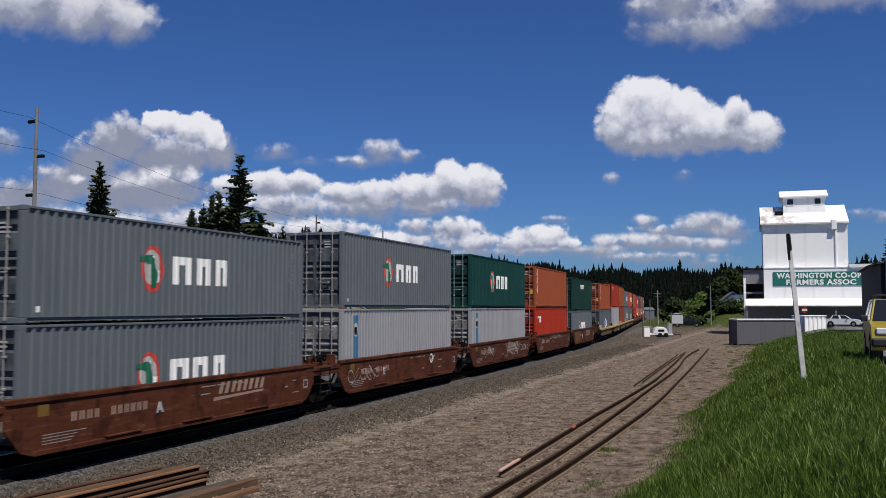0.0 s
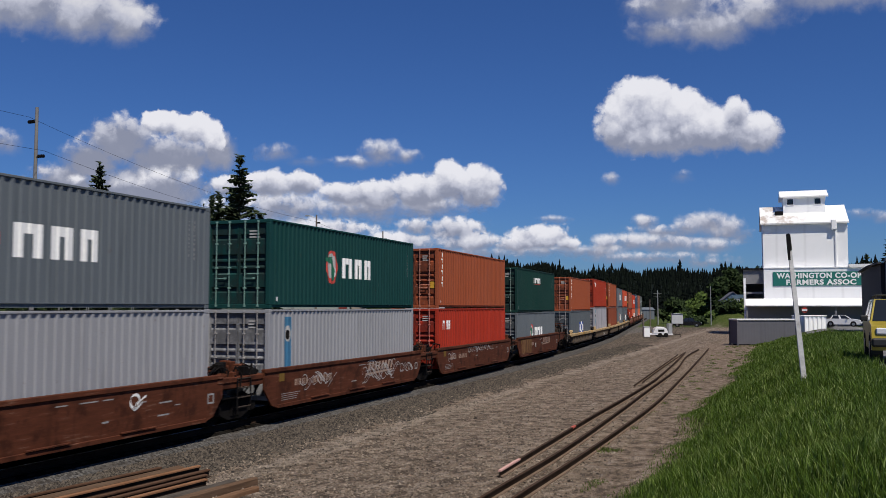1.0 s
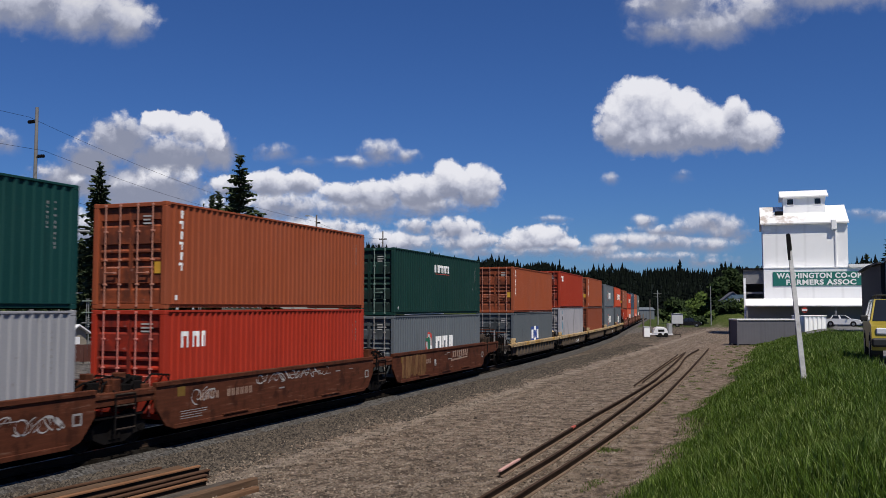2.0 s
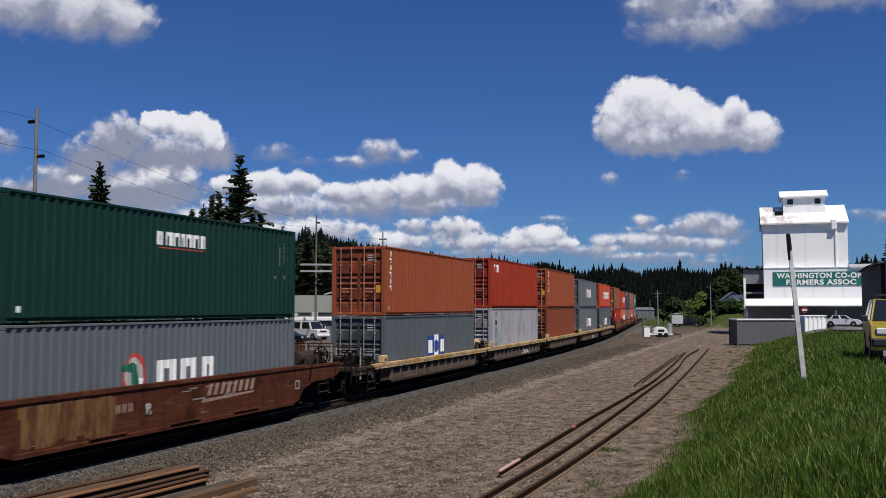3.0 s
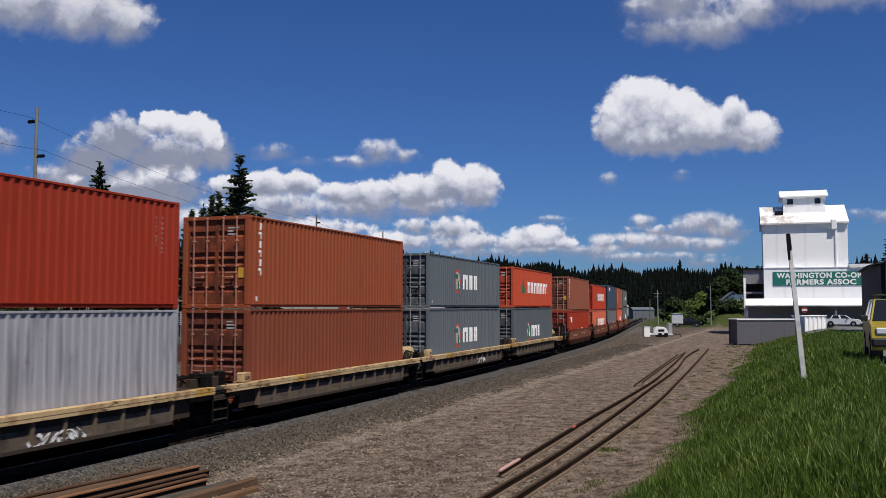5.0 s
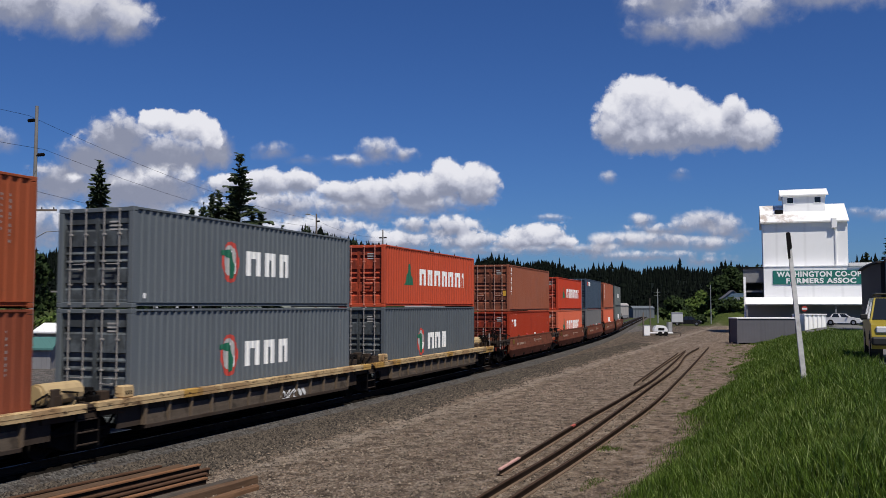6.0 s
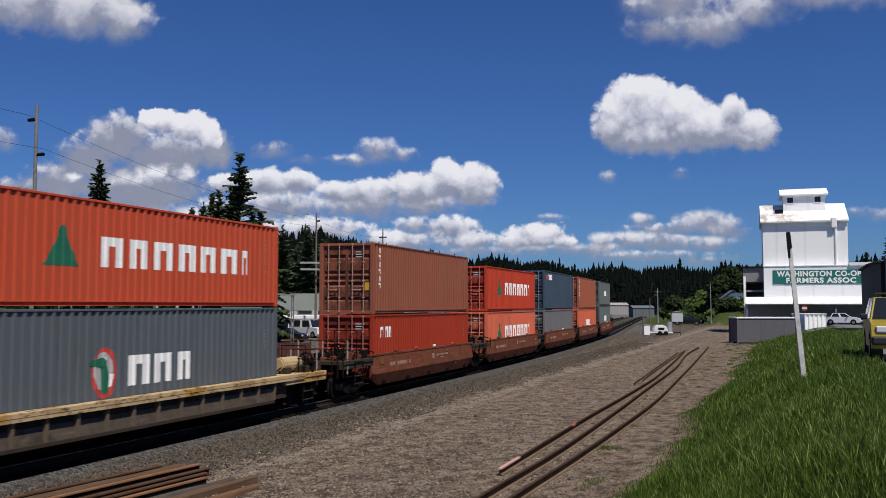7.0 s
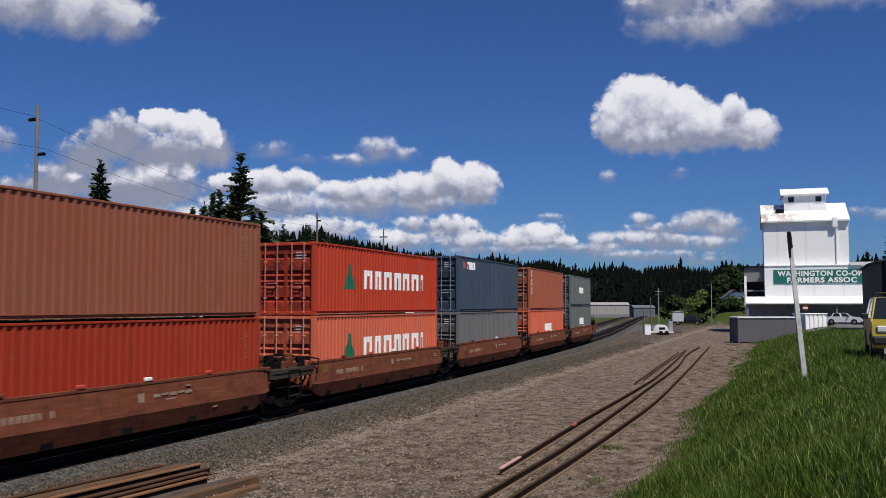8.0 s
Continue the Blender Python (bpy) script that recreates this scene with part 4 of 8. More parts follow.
def ground_material():
    n = Nodes("gravel_dirt_and_turf")
    p = n.where()
    x, y, z = n.xyz(p)
    warp = n.noise(p, 0.35, 4.0)
    fine, mid, big = n.noise(p, 22.0, 6.0, 0.7), n.noise(p, 2.2, 5.0), n.noise(p, 0.12, 4.0)
    stone = n.voronoi(n.vec("ADD", p, n.vec("SCALE", n.noise(p, 9.0, 2.0, 0.5, True), 0.08)), 11.0, "F1", "Color")
    sx = n.xyz(stone)[0]
    gravel = n.mix(sx, (0.058, 0.042, 0.031), (0.70, 0.535, 0.395))
    gravel = n.mix(n.step(fine, 0.42, 0.62, 0.0, 0.7), gravel, (0.080, 0.066, 0.053))
    dirt = n.mix(n.step(fine, 0.30, 0.70), (0.072, 0.047, 0.033), (0.49, 0.352, 0.255))
    lot = n.mix(n.step(mid, 0.40, 0.62, 0.0, 0.75), gravel, dirt)
    lot = n.mix(n.step(big, 0.45, 0.62, 0.0, 0.5), lot, (0.20, 0.152, 0.112))
    ruts = n.noise(n.vec("MULTIPLY", p, (1.6, 0.10, 1.0)), 1.0, 5.0, 0.6)
    lot = n.mix(n.step(ruts, 0.50, 0.66, 0.0, 0.55), lot, (0.175, 0.125, 0.093))
    lot = n.mix(n.step(ruts, 0.46, 0.34, 0.0, 0.4), lot, (0.36, 0.305, 0.25))
    speck = n.xyz(n.voronoi(p, 23.0, "F1", "Color"))[1]
    lot = n.mix(n.step(speck, 0.88, 0.94, 0.0, 0.6), lot, (0.42, 0.36, 0.30))
    lot = n.mix(n.step(speck, 0.28, 0.16, 0.0, 0.55), lot, (0.036, 0.029, 0.023))
    near_bank = n.step(n.math("ADD", x, n.math("MULTIPLY", warp, 3.0)), -6.6, -3.4, 0.0, 0.85)
    lot = n.mix(near_bank, lot, n.mix(mid, (0.13, 0.085, 0.055), (0.40, 0.31, 0.225)))
    by_track = n.step(n.math("ADD", x, n.math("MULTIPLY", n.math("ADD", warp, n.math("MULTIPLY", mid, 0.6)), 2.4)), -10.6, -12.6, 0.0, 0.8)
    lot = n.mix(by_track, lot, n.mix(n.step(sx, 0.25, 1.0), (0.028, 0.022, 0.016), (0.21, 0.172, 0.132)))
    dust = n.math("ADD", x, n.math("MULTIPLY", n.math("SUBTRACT", n.noise(p, 0.25, 4.0), 0.5), 1.6))
    lot = n.mix(n.math("MULTIPLY", n.step(dust, -12.6, -12.1, 0.0, 0.65), n.step(dust, -11.4, -11.9)), lot, n.mix(fine, (0.30, 0.245, 0.19), (0.52, 0.44, 0.36)))
    beyond = n.step(n.math("ADD", x, n.math("MULTIPLY", warp, 3.0)), -18.5, -20.5, 0.0, 0.9)
    lot = n.mix(beyond, lot, n.mix(n.step(fine, 0.3, 0.7), (0.075, 0.070, 0.066), (0.23, 0.22, 0.21)))
    turf = n.mix(mid, (0.040, 0.066, 0.013), (0.095, 0.125, 0.028))
    turf = n.mix(n.step(big, 0.4, 0.7, 0.0, 0.4), turf, (0.09, 0.085, 0.03))
    edge = n.math("ADD", x, n.math("MULTIPLY", n.math("SUBTRACT", n.math("ADD", warp, n.math("MULTIPLY", mid, 0.7)), 0.85), 2.6))
    on_bank = n.math("MULTIPLY", n.step(edge, -3.6, -2.4), n.step(n.math("SUBTRACT", z, 0.06), 0.0, 0.25))
    far = n.math("MAXIMUM", n.step(n.math("ADD", y, n.math("MULTIPLY", warp, 40.0)), 188.0, 212.0), n.step(n.math("ADD", x, n.math("MULTIPLY", warp, 12.0)), -95.0, -105.0))
    c = n.mix(n.math("MAXIMUM", on_bank, far), lot, turf)
    scrape = n.noise(n.vec("MULTIPLY", p, (1.0, 0.45, 1.0)), 0.75, 9.0, 0.72)
    c = n.mix(n.math("MULTIPLY", n.step(scrape, 0.53, 0.60, 0.0, 0.42), n.math("SUBTRACT", 1.0, n.math("MAXIMUM", on_bank, far))), c, (0.085, 0.058, 0.039))
    clod = n.noise(n.vec("MULTIPLY", p, (1.0, 0.75, 1.0)), 2.3, 8.0, 0.70)
    lotmask = n.math("SUBTRACT", 1.0, n.math("MAXIMUM", on_bank, far))
    # Clod tones, with the uneven ground's shading put into the dark and light.
    c = n.mix(n.math("MULTIPLY", n.step(clod, 0.485, 0.425, 0.0, 0.66), lotmask), c, (0.058, 0.043, 0.032))
    c = n.mix(n.math("MULTIPLY", n.step(clod, 0.525, 0.60, 0.0, 0.5), lotmask), c, (0.45, 0.37, 0.295))
    n.bump(n.math("ADD", n.math("MULTIPLY", n.voronoi(p, 11.0), 1.3), n.math("ADD", n.math("MULTIPLY", clod, 1.8), fine)), 1.0, 0.10)
    return n.done(c, 0.95, 0.0, 0.15)


M_GROUND = ground_material()


def build_ground():
    xs = graded([(-3000, -400, 650), (-400, -60, 42), (-60, -18, 6), (-18, -8, 1.0), (-8, 6, 0.4), (6, 40, 5), (40, 400, 90), (400, 3000, 650)])
    ys = graded([(-600, -30, 140), (-30, 0, 4), (0, 40, 0.8), (40, 110, 2), (110, 180, 10), (180, 204, 3), (204, 260, 8), (260, 520, 30), (520, 4000, 600)])
    verts = [(x, y, ground_z(x, y)) for y in ys for x in xs]
    w = len(xs)
    faces = [(j * w + i, j * w + i + 1, (j + 1) * w + i + 1, (j + 1) * w + i) for j in range(len(ys) - 1) for i in range(w - 1)]
    me = bpy.data.meshes.new("ground")
    me.from_pydata(verts, [], faces)
    me.materials.append(M_GROUND)
    me.polygons.foreach_set("use_smooth", [True] * len(me.polygons))
    tagged(new("ground", me), "grey-brown gravel lot with a grassed bank beside it", "ground", kind="structure")


def strip(name, xs_of, ys, lift, material, label, category):
    bm = bmesh.new()
    rows = []
    for y in ys:
        rows.append([bm.verts.new((x, y, ground_z(x, y) + lift)) for x in xs_of(y)])
    for a, b in zip(rows, rows[1:]):
        for k in range(len(a) - 1):
            bm.faces.new((a[k], a[k + 1], b[k + 1], b[k]))
    return tagged(part(name, bm, material, None, smooth=True), label, category, kind="structure")


def asphalt():
    n = Nodes("worn_asphalt")
    p = n.where()
    fine, big = n.noise(p, 40.0, 6.0, 0.7), n.noise(p, 0.7, 4.0)
    c = n.mix(fine, (0.06, 0.06, 0.06), (0.19, 0.185, 0.175))
    c = n.mix(n.step(big, 0.4, 0.7, 0.0, 0.5), c, (0.20, 0.19, 0.17))
    n.bump(fine, 0.3, 0.01)
    return n.done(c, 0.9)


def ballast_material():
    n = Nodes("grey_ballast")
    p = n.where()
    s = n.xyz(n.voronoi(p, 15.0, "F1", "Color"))[0]
    c = n.mix(s, (0.030, 0.028, 0.026), (0.125, 0.118, 0.11))
    c = n.mix(n.step(n.noise(p, 1.2, 4.0), 0.45, 0.65, 0.0, 0.5), c, (0.065, 0.050, 0.040))
    n.bump(n.voronoi(p, 15.0), 1.0, 0.05)
    return n.done(c, 0.95, 0.0, 0.2)


M_BALLAST, M_ASPHALT = ballast_material(), asphalt()
M_OLD_BED = plain("dirty_overgrown_ballast", (0.060, 0.050, 0.040), 0.95, 0.0, 0.7, 9.0, 0.9)
# Oil-dark bed, with the train's black shadow put into its colour.
M_OILY_SHADE = plain("oily_shadowed_ballast", (0.007, 0.006, 0.005), 0.9, 0.0, 0.6, 18.0, 0.8)
M_OILY_SHADE.node_tree.nodes["Principled BSDF"].inputs["Specular IOR Level"].default_value = 0.0
M_TIE = plain("creosoted_timber", (0.016, 0.012, 0.009), 0.9, 0.0, 0.4, 12.0, 0.4)


def build_track(off, lift, name, s0=-60, s1=420, bed=None):
    """Ballast bed, timber ties and two rails along the bend."""
    bm = bmesh.new()
    prof = [(-2.7, -0.05), (-1.75, 0.16 + lift), (-0.5, 0.22 + lift), (0.80, 0.225 + lift), (0.83, 0.268 + lift), (1.08, 0.20 + lift), (1.4, 0.05), (2.35, -0.08)]
    rows = []
    for k in range(121):
        s = s0 + (s1 - s0) * k / 120
        row = []
        for u, z in prof:
            x, y, h = on_track(s, off + u)
            row.append(bm.verts.new((x, y, z)))
        rows.append(row)
    for a, b in zip(rows, rows[1:]):
        for k in range(len(prof) - 1):
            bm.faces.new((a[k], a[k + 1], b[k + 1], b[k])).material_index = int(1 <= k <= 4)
    track = tagged(part("railway_track", bm, [bed or M_BALLAST, bed or M_OILY_SHADE], None), name, "railway track", kind="structure")
    bm = bmesh.new()
    s = s0
    while s < s1:
        x, y, h = on_track(s, off)
        m = pose(x, y, 0, 0, 0, h)
        vs = [bm.verts.new(m @ Vector((a, b, c))) for a in (-1.2, 0.98) for b in (-0.11, 0.11) for c in (0.02 + lift, 0.262 + lift)]
        for f in ((4, 6, 7, 5), (0, 4, 5, 1), (2, 3, 7, 6), (1, 5, 7, 3), (0, 1, 3, 2)):
            bm.faces.new([vs[i] for i in f])
        s += 0.54
    tagged(part("ties", bm, M_TIE, track), "dark timber ties", kind="stuff")
    for side in (-0.755, 0.755):
        web, head = bmesh.new(), bmesh.new()
        for bmx, prf in ((web, [(-0.07, 0.264), (-0.07, 0.28), (-0.015, 0.30), (-0.015, 0.39), (-0.037, 0.41), (-0.037, 0.44), (0.037, 0.44), (0.037, 0.41), (0.015, 0.39), (0.015, 0.30), (0.07, 0.28), (0.07, 0.264)]),
                         (head, [(-0.03, 0.4405), (-0.025, 0.4495), (0.025, 0.4495), (0.03, 0.4405)])):
            rings = []
            for k in range(101):
                s = s0 + (s1 - s0) * k / 100
                ring = []
                for u, z in prf:
                    x, y, h = on_track(s, off + side + u)
                    ring.append(bmx.verts.new((x, y, z + lift)))
                rings.append(ring)
            for a, b in zip(rings, rings[1:]):
                for k in range(len(prf) - 1):
                    bmx.faces.new((a[k], b[k], b[k + 1], a[k + 1]))
        r = part("track_rail", web, M_RUST_SHADED, track)
        part("rail_head", head, M_RAILTOP, r, "polished running surface")


# The shade on the rail webs is put into this rust's near-black colour.
M_RUST_SHADED = plain("shaded_dark_rust", (0.030, 0.019, 0.013), 0.9, 0.0, 0.5, 10.0, 0.4)
M_RUST_MID = plain("brown_rust", (0.060, 0.036, 0.024), 0.9, 0.0, 0.5, 9.0, 0.3)
M_RUST_PALE = plain("dusty_rust", (0.15, 0.105, 0.075), 0.85, 0.0, 0.5, 7.0, 0.3)
M_RUST_TAN = plain("orange_brown_rust", (0.21, 0.105, 0.055), 0.85, 0.0, 0.5, 5.0, 0.3)
RAIL_PROFILE = [(-0.07, 0.0), (-0.07, 0.018), (-0.012, 0.035), (-0.012, 0.12), (-0.036, 0.135), (-0.036, 0.17), (0.036, 0.17), (0.036, 0.135), (0.012, 0.12), (0.012, 0.035), (0.07, 0.018), (0.07, 0.0)]


def loose_rail(points, lift, label, tip=None, size=1.0):
    """A rusty rail lying on the ground along a gentle curve; size: its section against a full rail's."""
    bm = bmesh.new()
    pts = []
    P = [Vector(p) for p in points]
    for k in range(len(P) - 1):
        p0, p1, p2, p3 = P[max(0, k - 1)], P[k], P[k + 1], P[min(len(P) - 1, k + 2)]
        for i in range(8):
            u = i / 8
            pts.append(0.5 * ((2 * p1) + (p2 - p0) * u + (2 * p0 - 5 * p1 + 4 * p2 - p3) * u * u + (3 * p1 - p0 - 3 * p2 + p3) * u ** 3))
    pts.append(P[-1])
    rings = []
    for k, p in enumerate(pts):
        d = (pts[min(k + 1, len(pts) - 1)] - pts[max(k - 1, 0)]).normalized()
        n = Vector((d.y, -d.x)) * size
        rings.append([bm.verts.new((p.x + n.x * u, p.y + n.y * u, lift + v * size)) for u, v in RAIL_PROFILE])
    for a, b in zip(rings, rings[1:]):
        for k in range(len(RAIL_PROFILE)):
            bm.faces.new((a[k], a[(k + 1) % len(a)], b[(k + 1) % len(a)], b[k]))
    bm.faces.new(rings[0])
    bm.faces.new(rings[-1][::-1])
    root = tagged(part("loose_rail", bm, M_RUST_SHADED, None), label, "rail", "loose rails")
    bm = bmesh.new()
    rings = []
    for k, p in enumerate(pts):
        d = (pts[min(k + 1, len(pts) - 1)] - pts[max(k - 1, 0)]).normalized()
        n = Vector((d.y, -d.x)) * size
        rings.append([bm.verts.new((p.x + n.x * u, p.y + n.y * u, lift + v * size)) for u, v in ((-0.030, 0.1705), (-0.022, 0.1745), (0.022, 0.1745), (0.030, 0.1705))])
    for a, b in zip(rings, rings[1:]):
        for k in range(3):
            bm.faces.new((a[k], b[k], b[k + 1], a[k + 1]))
    bmesh.ops.recalc_face_normals(bm, faces=bm.faces)
    part("rail_head", bm, M_RUST_MID, root, "rusted running surface")
    bm = bmesh.new()
    for k, p in enumerate(pts):
        d = (pts[min(k + 1, len(pts) - 1)] - pts[max(k - 1, 0)]).normalized()
        n = Vector((d.y, -d.x)) * size
        rings[k] = [bm.verts.new((p.x + n.x * u, p.y + n.y * u, lift + v * size)) for u, v in ((0.012, 0.0365), (0.0725, 0.020), (0.0725, -0.01), (0.015, -0.01))]
    for a, b in zip(rings, rings[1:]):
        for k in range(3):
            bm.faces.new((a[k], b[k], b[k + 1], a[k + 1]))
    part("rail_foot", bm, M_RUST_PALE, root, "dusty tan foot flange")
    if tip:
        bm = bmesh.new()
        d = (pts[1] - pts[0]).normalized()
        m = Matrix.Translation((pts[0].x, pts[0].y, lift)) @ Matrix.Rotation(math.atan2(d.y, d.x) - math.pi / 2, 4, "Z")
        box(bm, -0.040, 0.040, -0.006, 1.7, 0.134, 0.176, 0.004, m)
        tip_paint = plain("red_tip", (0.56, 0.33, 0.29), 0.8)
        part("painted_tip", bm, tip_paint, root, "faded red painted end")
        bm = bmesh.new()
        box(bm, -0.043, 0.043, 7.9, 8.35, 0.125, 0.182, 0.004, m)
        part("painted_patch", bm, plain("red_patch", (0.50, 0.12, 0.09), 0.8), root, "small red painted patch")
    return root


def stack_rail(a, b, lift, dark, label):
    """A straight rail, its head rubbed tan, its flank nearly black."""
    a, b = Vector((*a, lift)), Vector((*b, lift))
    root = tagged(new("stacked_rail"), label, "rail", "stacked rails")
    root.matrix_basis = Matrix.Translation(a) @ Matrix.Rotation(math.atan2(b.y - a.y, b.x - a.x) - math.pi / 2, 4, "Z")
    L = (b - a).length
    bm = bmesh.new()
    prism(bm, [(u * 1.5, v) for u, v in RAIL_PROFILE], 1, 0, L)
    part("rail_body", bm, M_RUST_SHADED, root)
    bm = bmesh.new()
    prism(bm, [(-0.056, 0.140), (-0.056, 0.170), (-0.046, 0.180), (0.048, 0.180), (0.0575, 0.170), (0.0575, 0.142)], 1, -0.003, L + 0.003)
    part("rail_head", bm, M_RUST if dark else M_RUST_TAN, root)


# ---- plants ----
def leaf_material(name, dark, light, rough=0.7):
    n = Nodes(name)
    i = n.island()
    p = n.where()
    c = n.mix(i, dark, light)
    c = n.mix(n.step(n.noise(p, 0.5, 3.0), 0.35, 0.7, 0.0, 0.5), c, scaled(dark, 0.8))
    return n.done(c, rough, 0.0, 0.1)


M_NEEDLE = leaf_material("fir_needles", (0.020, 0.032, 0.015), (0.078, 0.098, 0.048))
# The hill's shade is put into these needles' near-black colour.
M_NEEDLE_FAR = leaf_material("shaded_far_fir_needles", (0.002, 0.004, 0.003), (0.006, 0.010, 0.006), 0.95)
M_LEAF = leaf_material("green_leaves", (0.032, 0.060, 0.014), (0.115, 0.165, 0.040))
M_LEAF_DARK = leaf_material("dark_green_leaves", (0.010, 0.021, 0.007), (0.034, 0.053, 0.016))


def grass_material():
    n = Nodes("grass_blades")
    i, p = n.island(), n.where()
    x, y, z = n.xyz(p)
    big = n.noise(p, 0.35, 4.0, 0.6)
    c = n.mix(i, (0.024, 0.060, 0.006), (0.135, 0.220, 0.026))
    c = n.mix(n.step(big, 0.50, 0.36, 0.0, 0.55), c, n.mix(i, (0.026, 0.058, 0.007), (0.075, 0.125, 0.016)))
    c = n.mix(n.step(big, 0.52, 0.66, 0.0, 0.7), c, n.mix(i, (0.090, 0.140, 0.022), (0.175, 0.235, 0.050)))
    c = n.mix(n.step(i, 0.85, 0.93, 0.0, 0.85), c, (0.32, 0.40, 0.14))
    dry = n.step(n.math("ADD", x, n.math("MULTIPLY", n.noise(p, 1.1, 4.0), 2.4)), -1.6, -3.2, 0.0, 0.4)
    c = n.mix(n.math("MULTIPLY", dry, n.step(i, 0.3, 0.6)), c, (0.15, 0.115, 0.055))
    n.done(c, 0.6, 0.0, 0.25)
    # sunlight also passes through the blades
    thin = n.t.nodes.new("ShaderNodeBsdfTranslucent")
    n.put(thin.inputs["Color"], n.mix(0.35, c, (0.20, 0.26, 0.03)))
    both_ways = n.t.nodes.new("ShaderNodeMixShader")
    n.put(both_ways.inputs[0], 0.38), n.put(both_ways.inputs[1], n.bsdf.outputs[0]), n.put(both_ways.inputs[2], thin.outputs[0])
    n.t.links.new(both_ways.outputs[0], n.out.inputs["Surface"])
    return n.mat


M_GRASS = grass_material()
M_BARK = plain("bark", (0.075, 0.055, 0.042), 0.95, 0.0, 0.5, 6.0, 0.6)


def raw_mesh(name, verts, faces, material):
    me = bpy.data.meshes.new(name)
    me.from_pydata(verts, [], faces)
    me.materials.append(material)
    return me


def conifer(x, y, z, h, r, seed, label, sparse=1.0):
    rng = random.Random(seed)
    root = thing("fir_tree", pose(x, y, z), label, "tree", "firs beyond the railway")
    bm = bmesh.new()
    rod(bm, (0, 0, -0.3), (0, 0, h * 0.97), h * 0.016 + 0.05, 0.02, 8)
    part("trunk", bm, M_BARK, root)
    verts, faces = [], []
    level = 0.12 * h
    while level < h * 0.985:
        f = (level / h)
        reach = r * (1 - f) ** 0.72 * rng.uniform(0.55, 1.3) + 0.10
        for k in range(max(3, int(7.5 * sparse * rng.uniform(0.7, 1.2)))):
            a = rng.uniform(0, 6.283)
            L = reach * rng.uniform(0.55, 1.15)
            droop = rng.uniform(0.05, 0.35) + 0.25 * (1 - f)
            d, s = Vector((math.cos(a), math.sin(a), 0)), Vector((-math.sin(a), math.cos(a), 0))
            lv = level + rng.uniform(-0.022, 0.022) * h
            taper = min(1.0, (1 - f) * 5 + 0.12)
            m = max(3, int(L / 0.32))
            for i in range(m):
                u0 = (i + 0.3) / m
                c = d * (L * u0) + Vector((0, 0, lv - droop * L * u0 * u0 + (0.10 + 0.5 * f * f) * L * u0))
                w = (0.20 + 0.26 * L * (1 - 0.6 * u0)) * rng.uniform(0.6, 1.25) * taper
                for side in (-1, 1):
                    tip = c + s * (side * w) + d * (0.5 * w) + Vector((0, 0, -rng.uniform(0.1, 0.55) * w))
                    b = len(verts)
                    q = d * (0.22 * rng.uniform(0.6, 1.4))
                    verts += [c - q, c + q, tip + q * 0.5, tip - q * 0.4 - Vector((0, 0, 0.1))]
                    faces.append((b, b + 1, b + 2, b + 3))
                b = len(verts)
                verts += [c + s * 0.07, c - s * 0.07, c + d * 0.25 - Vector((0, 0, 0.35 * rng.uniform(0.5, 1.3)))]
                faces.append((b, b + 1, b + 2))
        level += h * 0.019 * rng.uniform(0.7, 1.3)
    part("crown", raw_mesh("crown", verts, faces, M_NEEDLE), None, root)
    return root


def leafy(x, y, z, h, r, seed, label, material, name="leafy_tree", count=2600, category="tree", leaf=0.24):
    rng = random.Random(seed)
    root = thing(name, pose(x, y, z), label, category, "leafy trees and bushes")
    bm = bmesh.new()
    rod(bm, (0, 0, -0.3), (0.1, 0, h * 0.45), h * 0.03, h * 0.018, 8)
    lumps = []
    for k in range(13):
        a, f = rng.uniform(0, 6.283), rng.uniform(0.28, 0.95)
        q = r * rng.uniform(0.15, 0.75) * (1.15 - 0.6 * f)
        c = Vector((math.cos(a) * q, math.sin(a) * q, h * f))
        lumps.append((c, r * rng.uniform(0.28, 0.5)))
        rod(bm, (0.05, 0, h * 0.3), c, h * 0.010, 0.02, 5)
    part("trunk", bm, M_BARK, root)
    verts, faces = [], []
    for k in range(count):
        c, q = rng.choice(lumps)
        v = Vector((rng.gauss(0, 1), rng.gauss(0, 1), rng.gauss(0, 1))).normalized() * (q * rng.uniform(0.55, 1.08))
        v.z *= 0.8
        p = c + v
        a = Vector((rng.gauss(0, 1), rng.gauss(0, 1), rng.gauss(0, 1))).normalized()
        b = a.orthogonal().normalized()
        s = leaf * rng.uniform(0.6, 1.4)
        i = len(verts)
        verts += [p - a * s, p + b * s * 0.6, p + a * s, p - b * s * 0.6]
        faces.append((i, i + 1, i + 2, i + 3))
    part("crown", raw_mesh("crown", verts, faces, material), None, root)
    return root


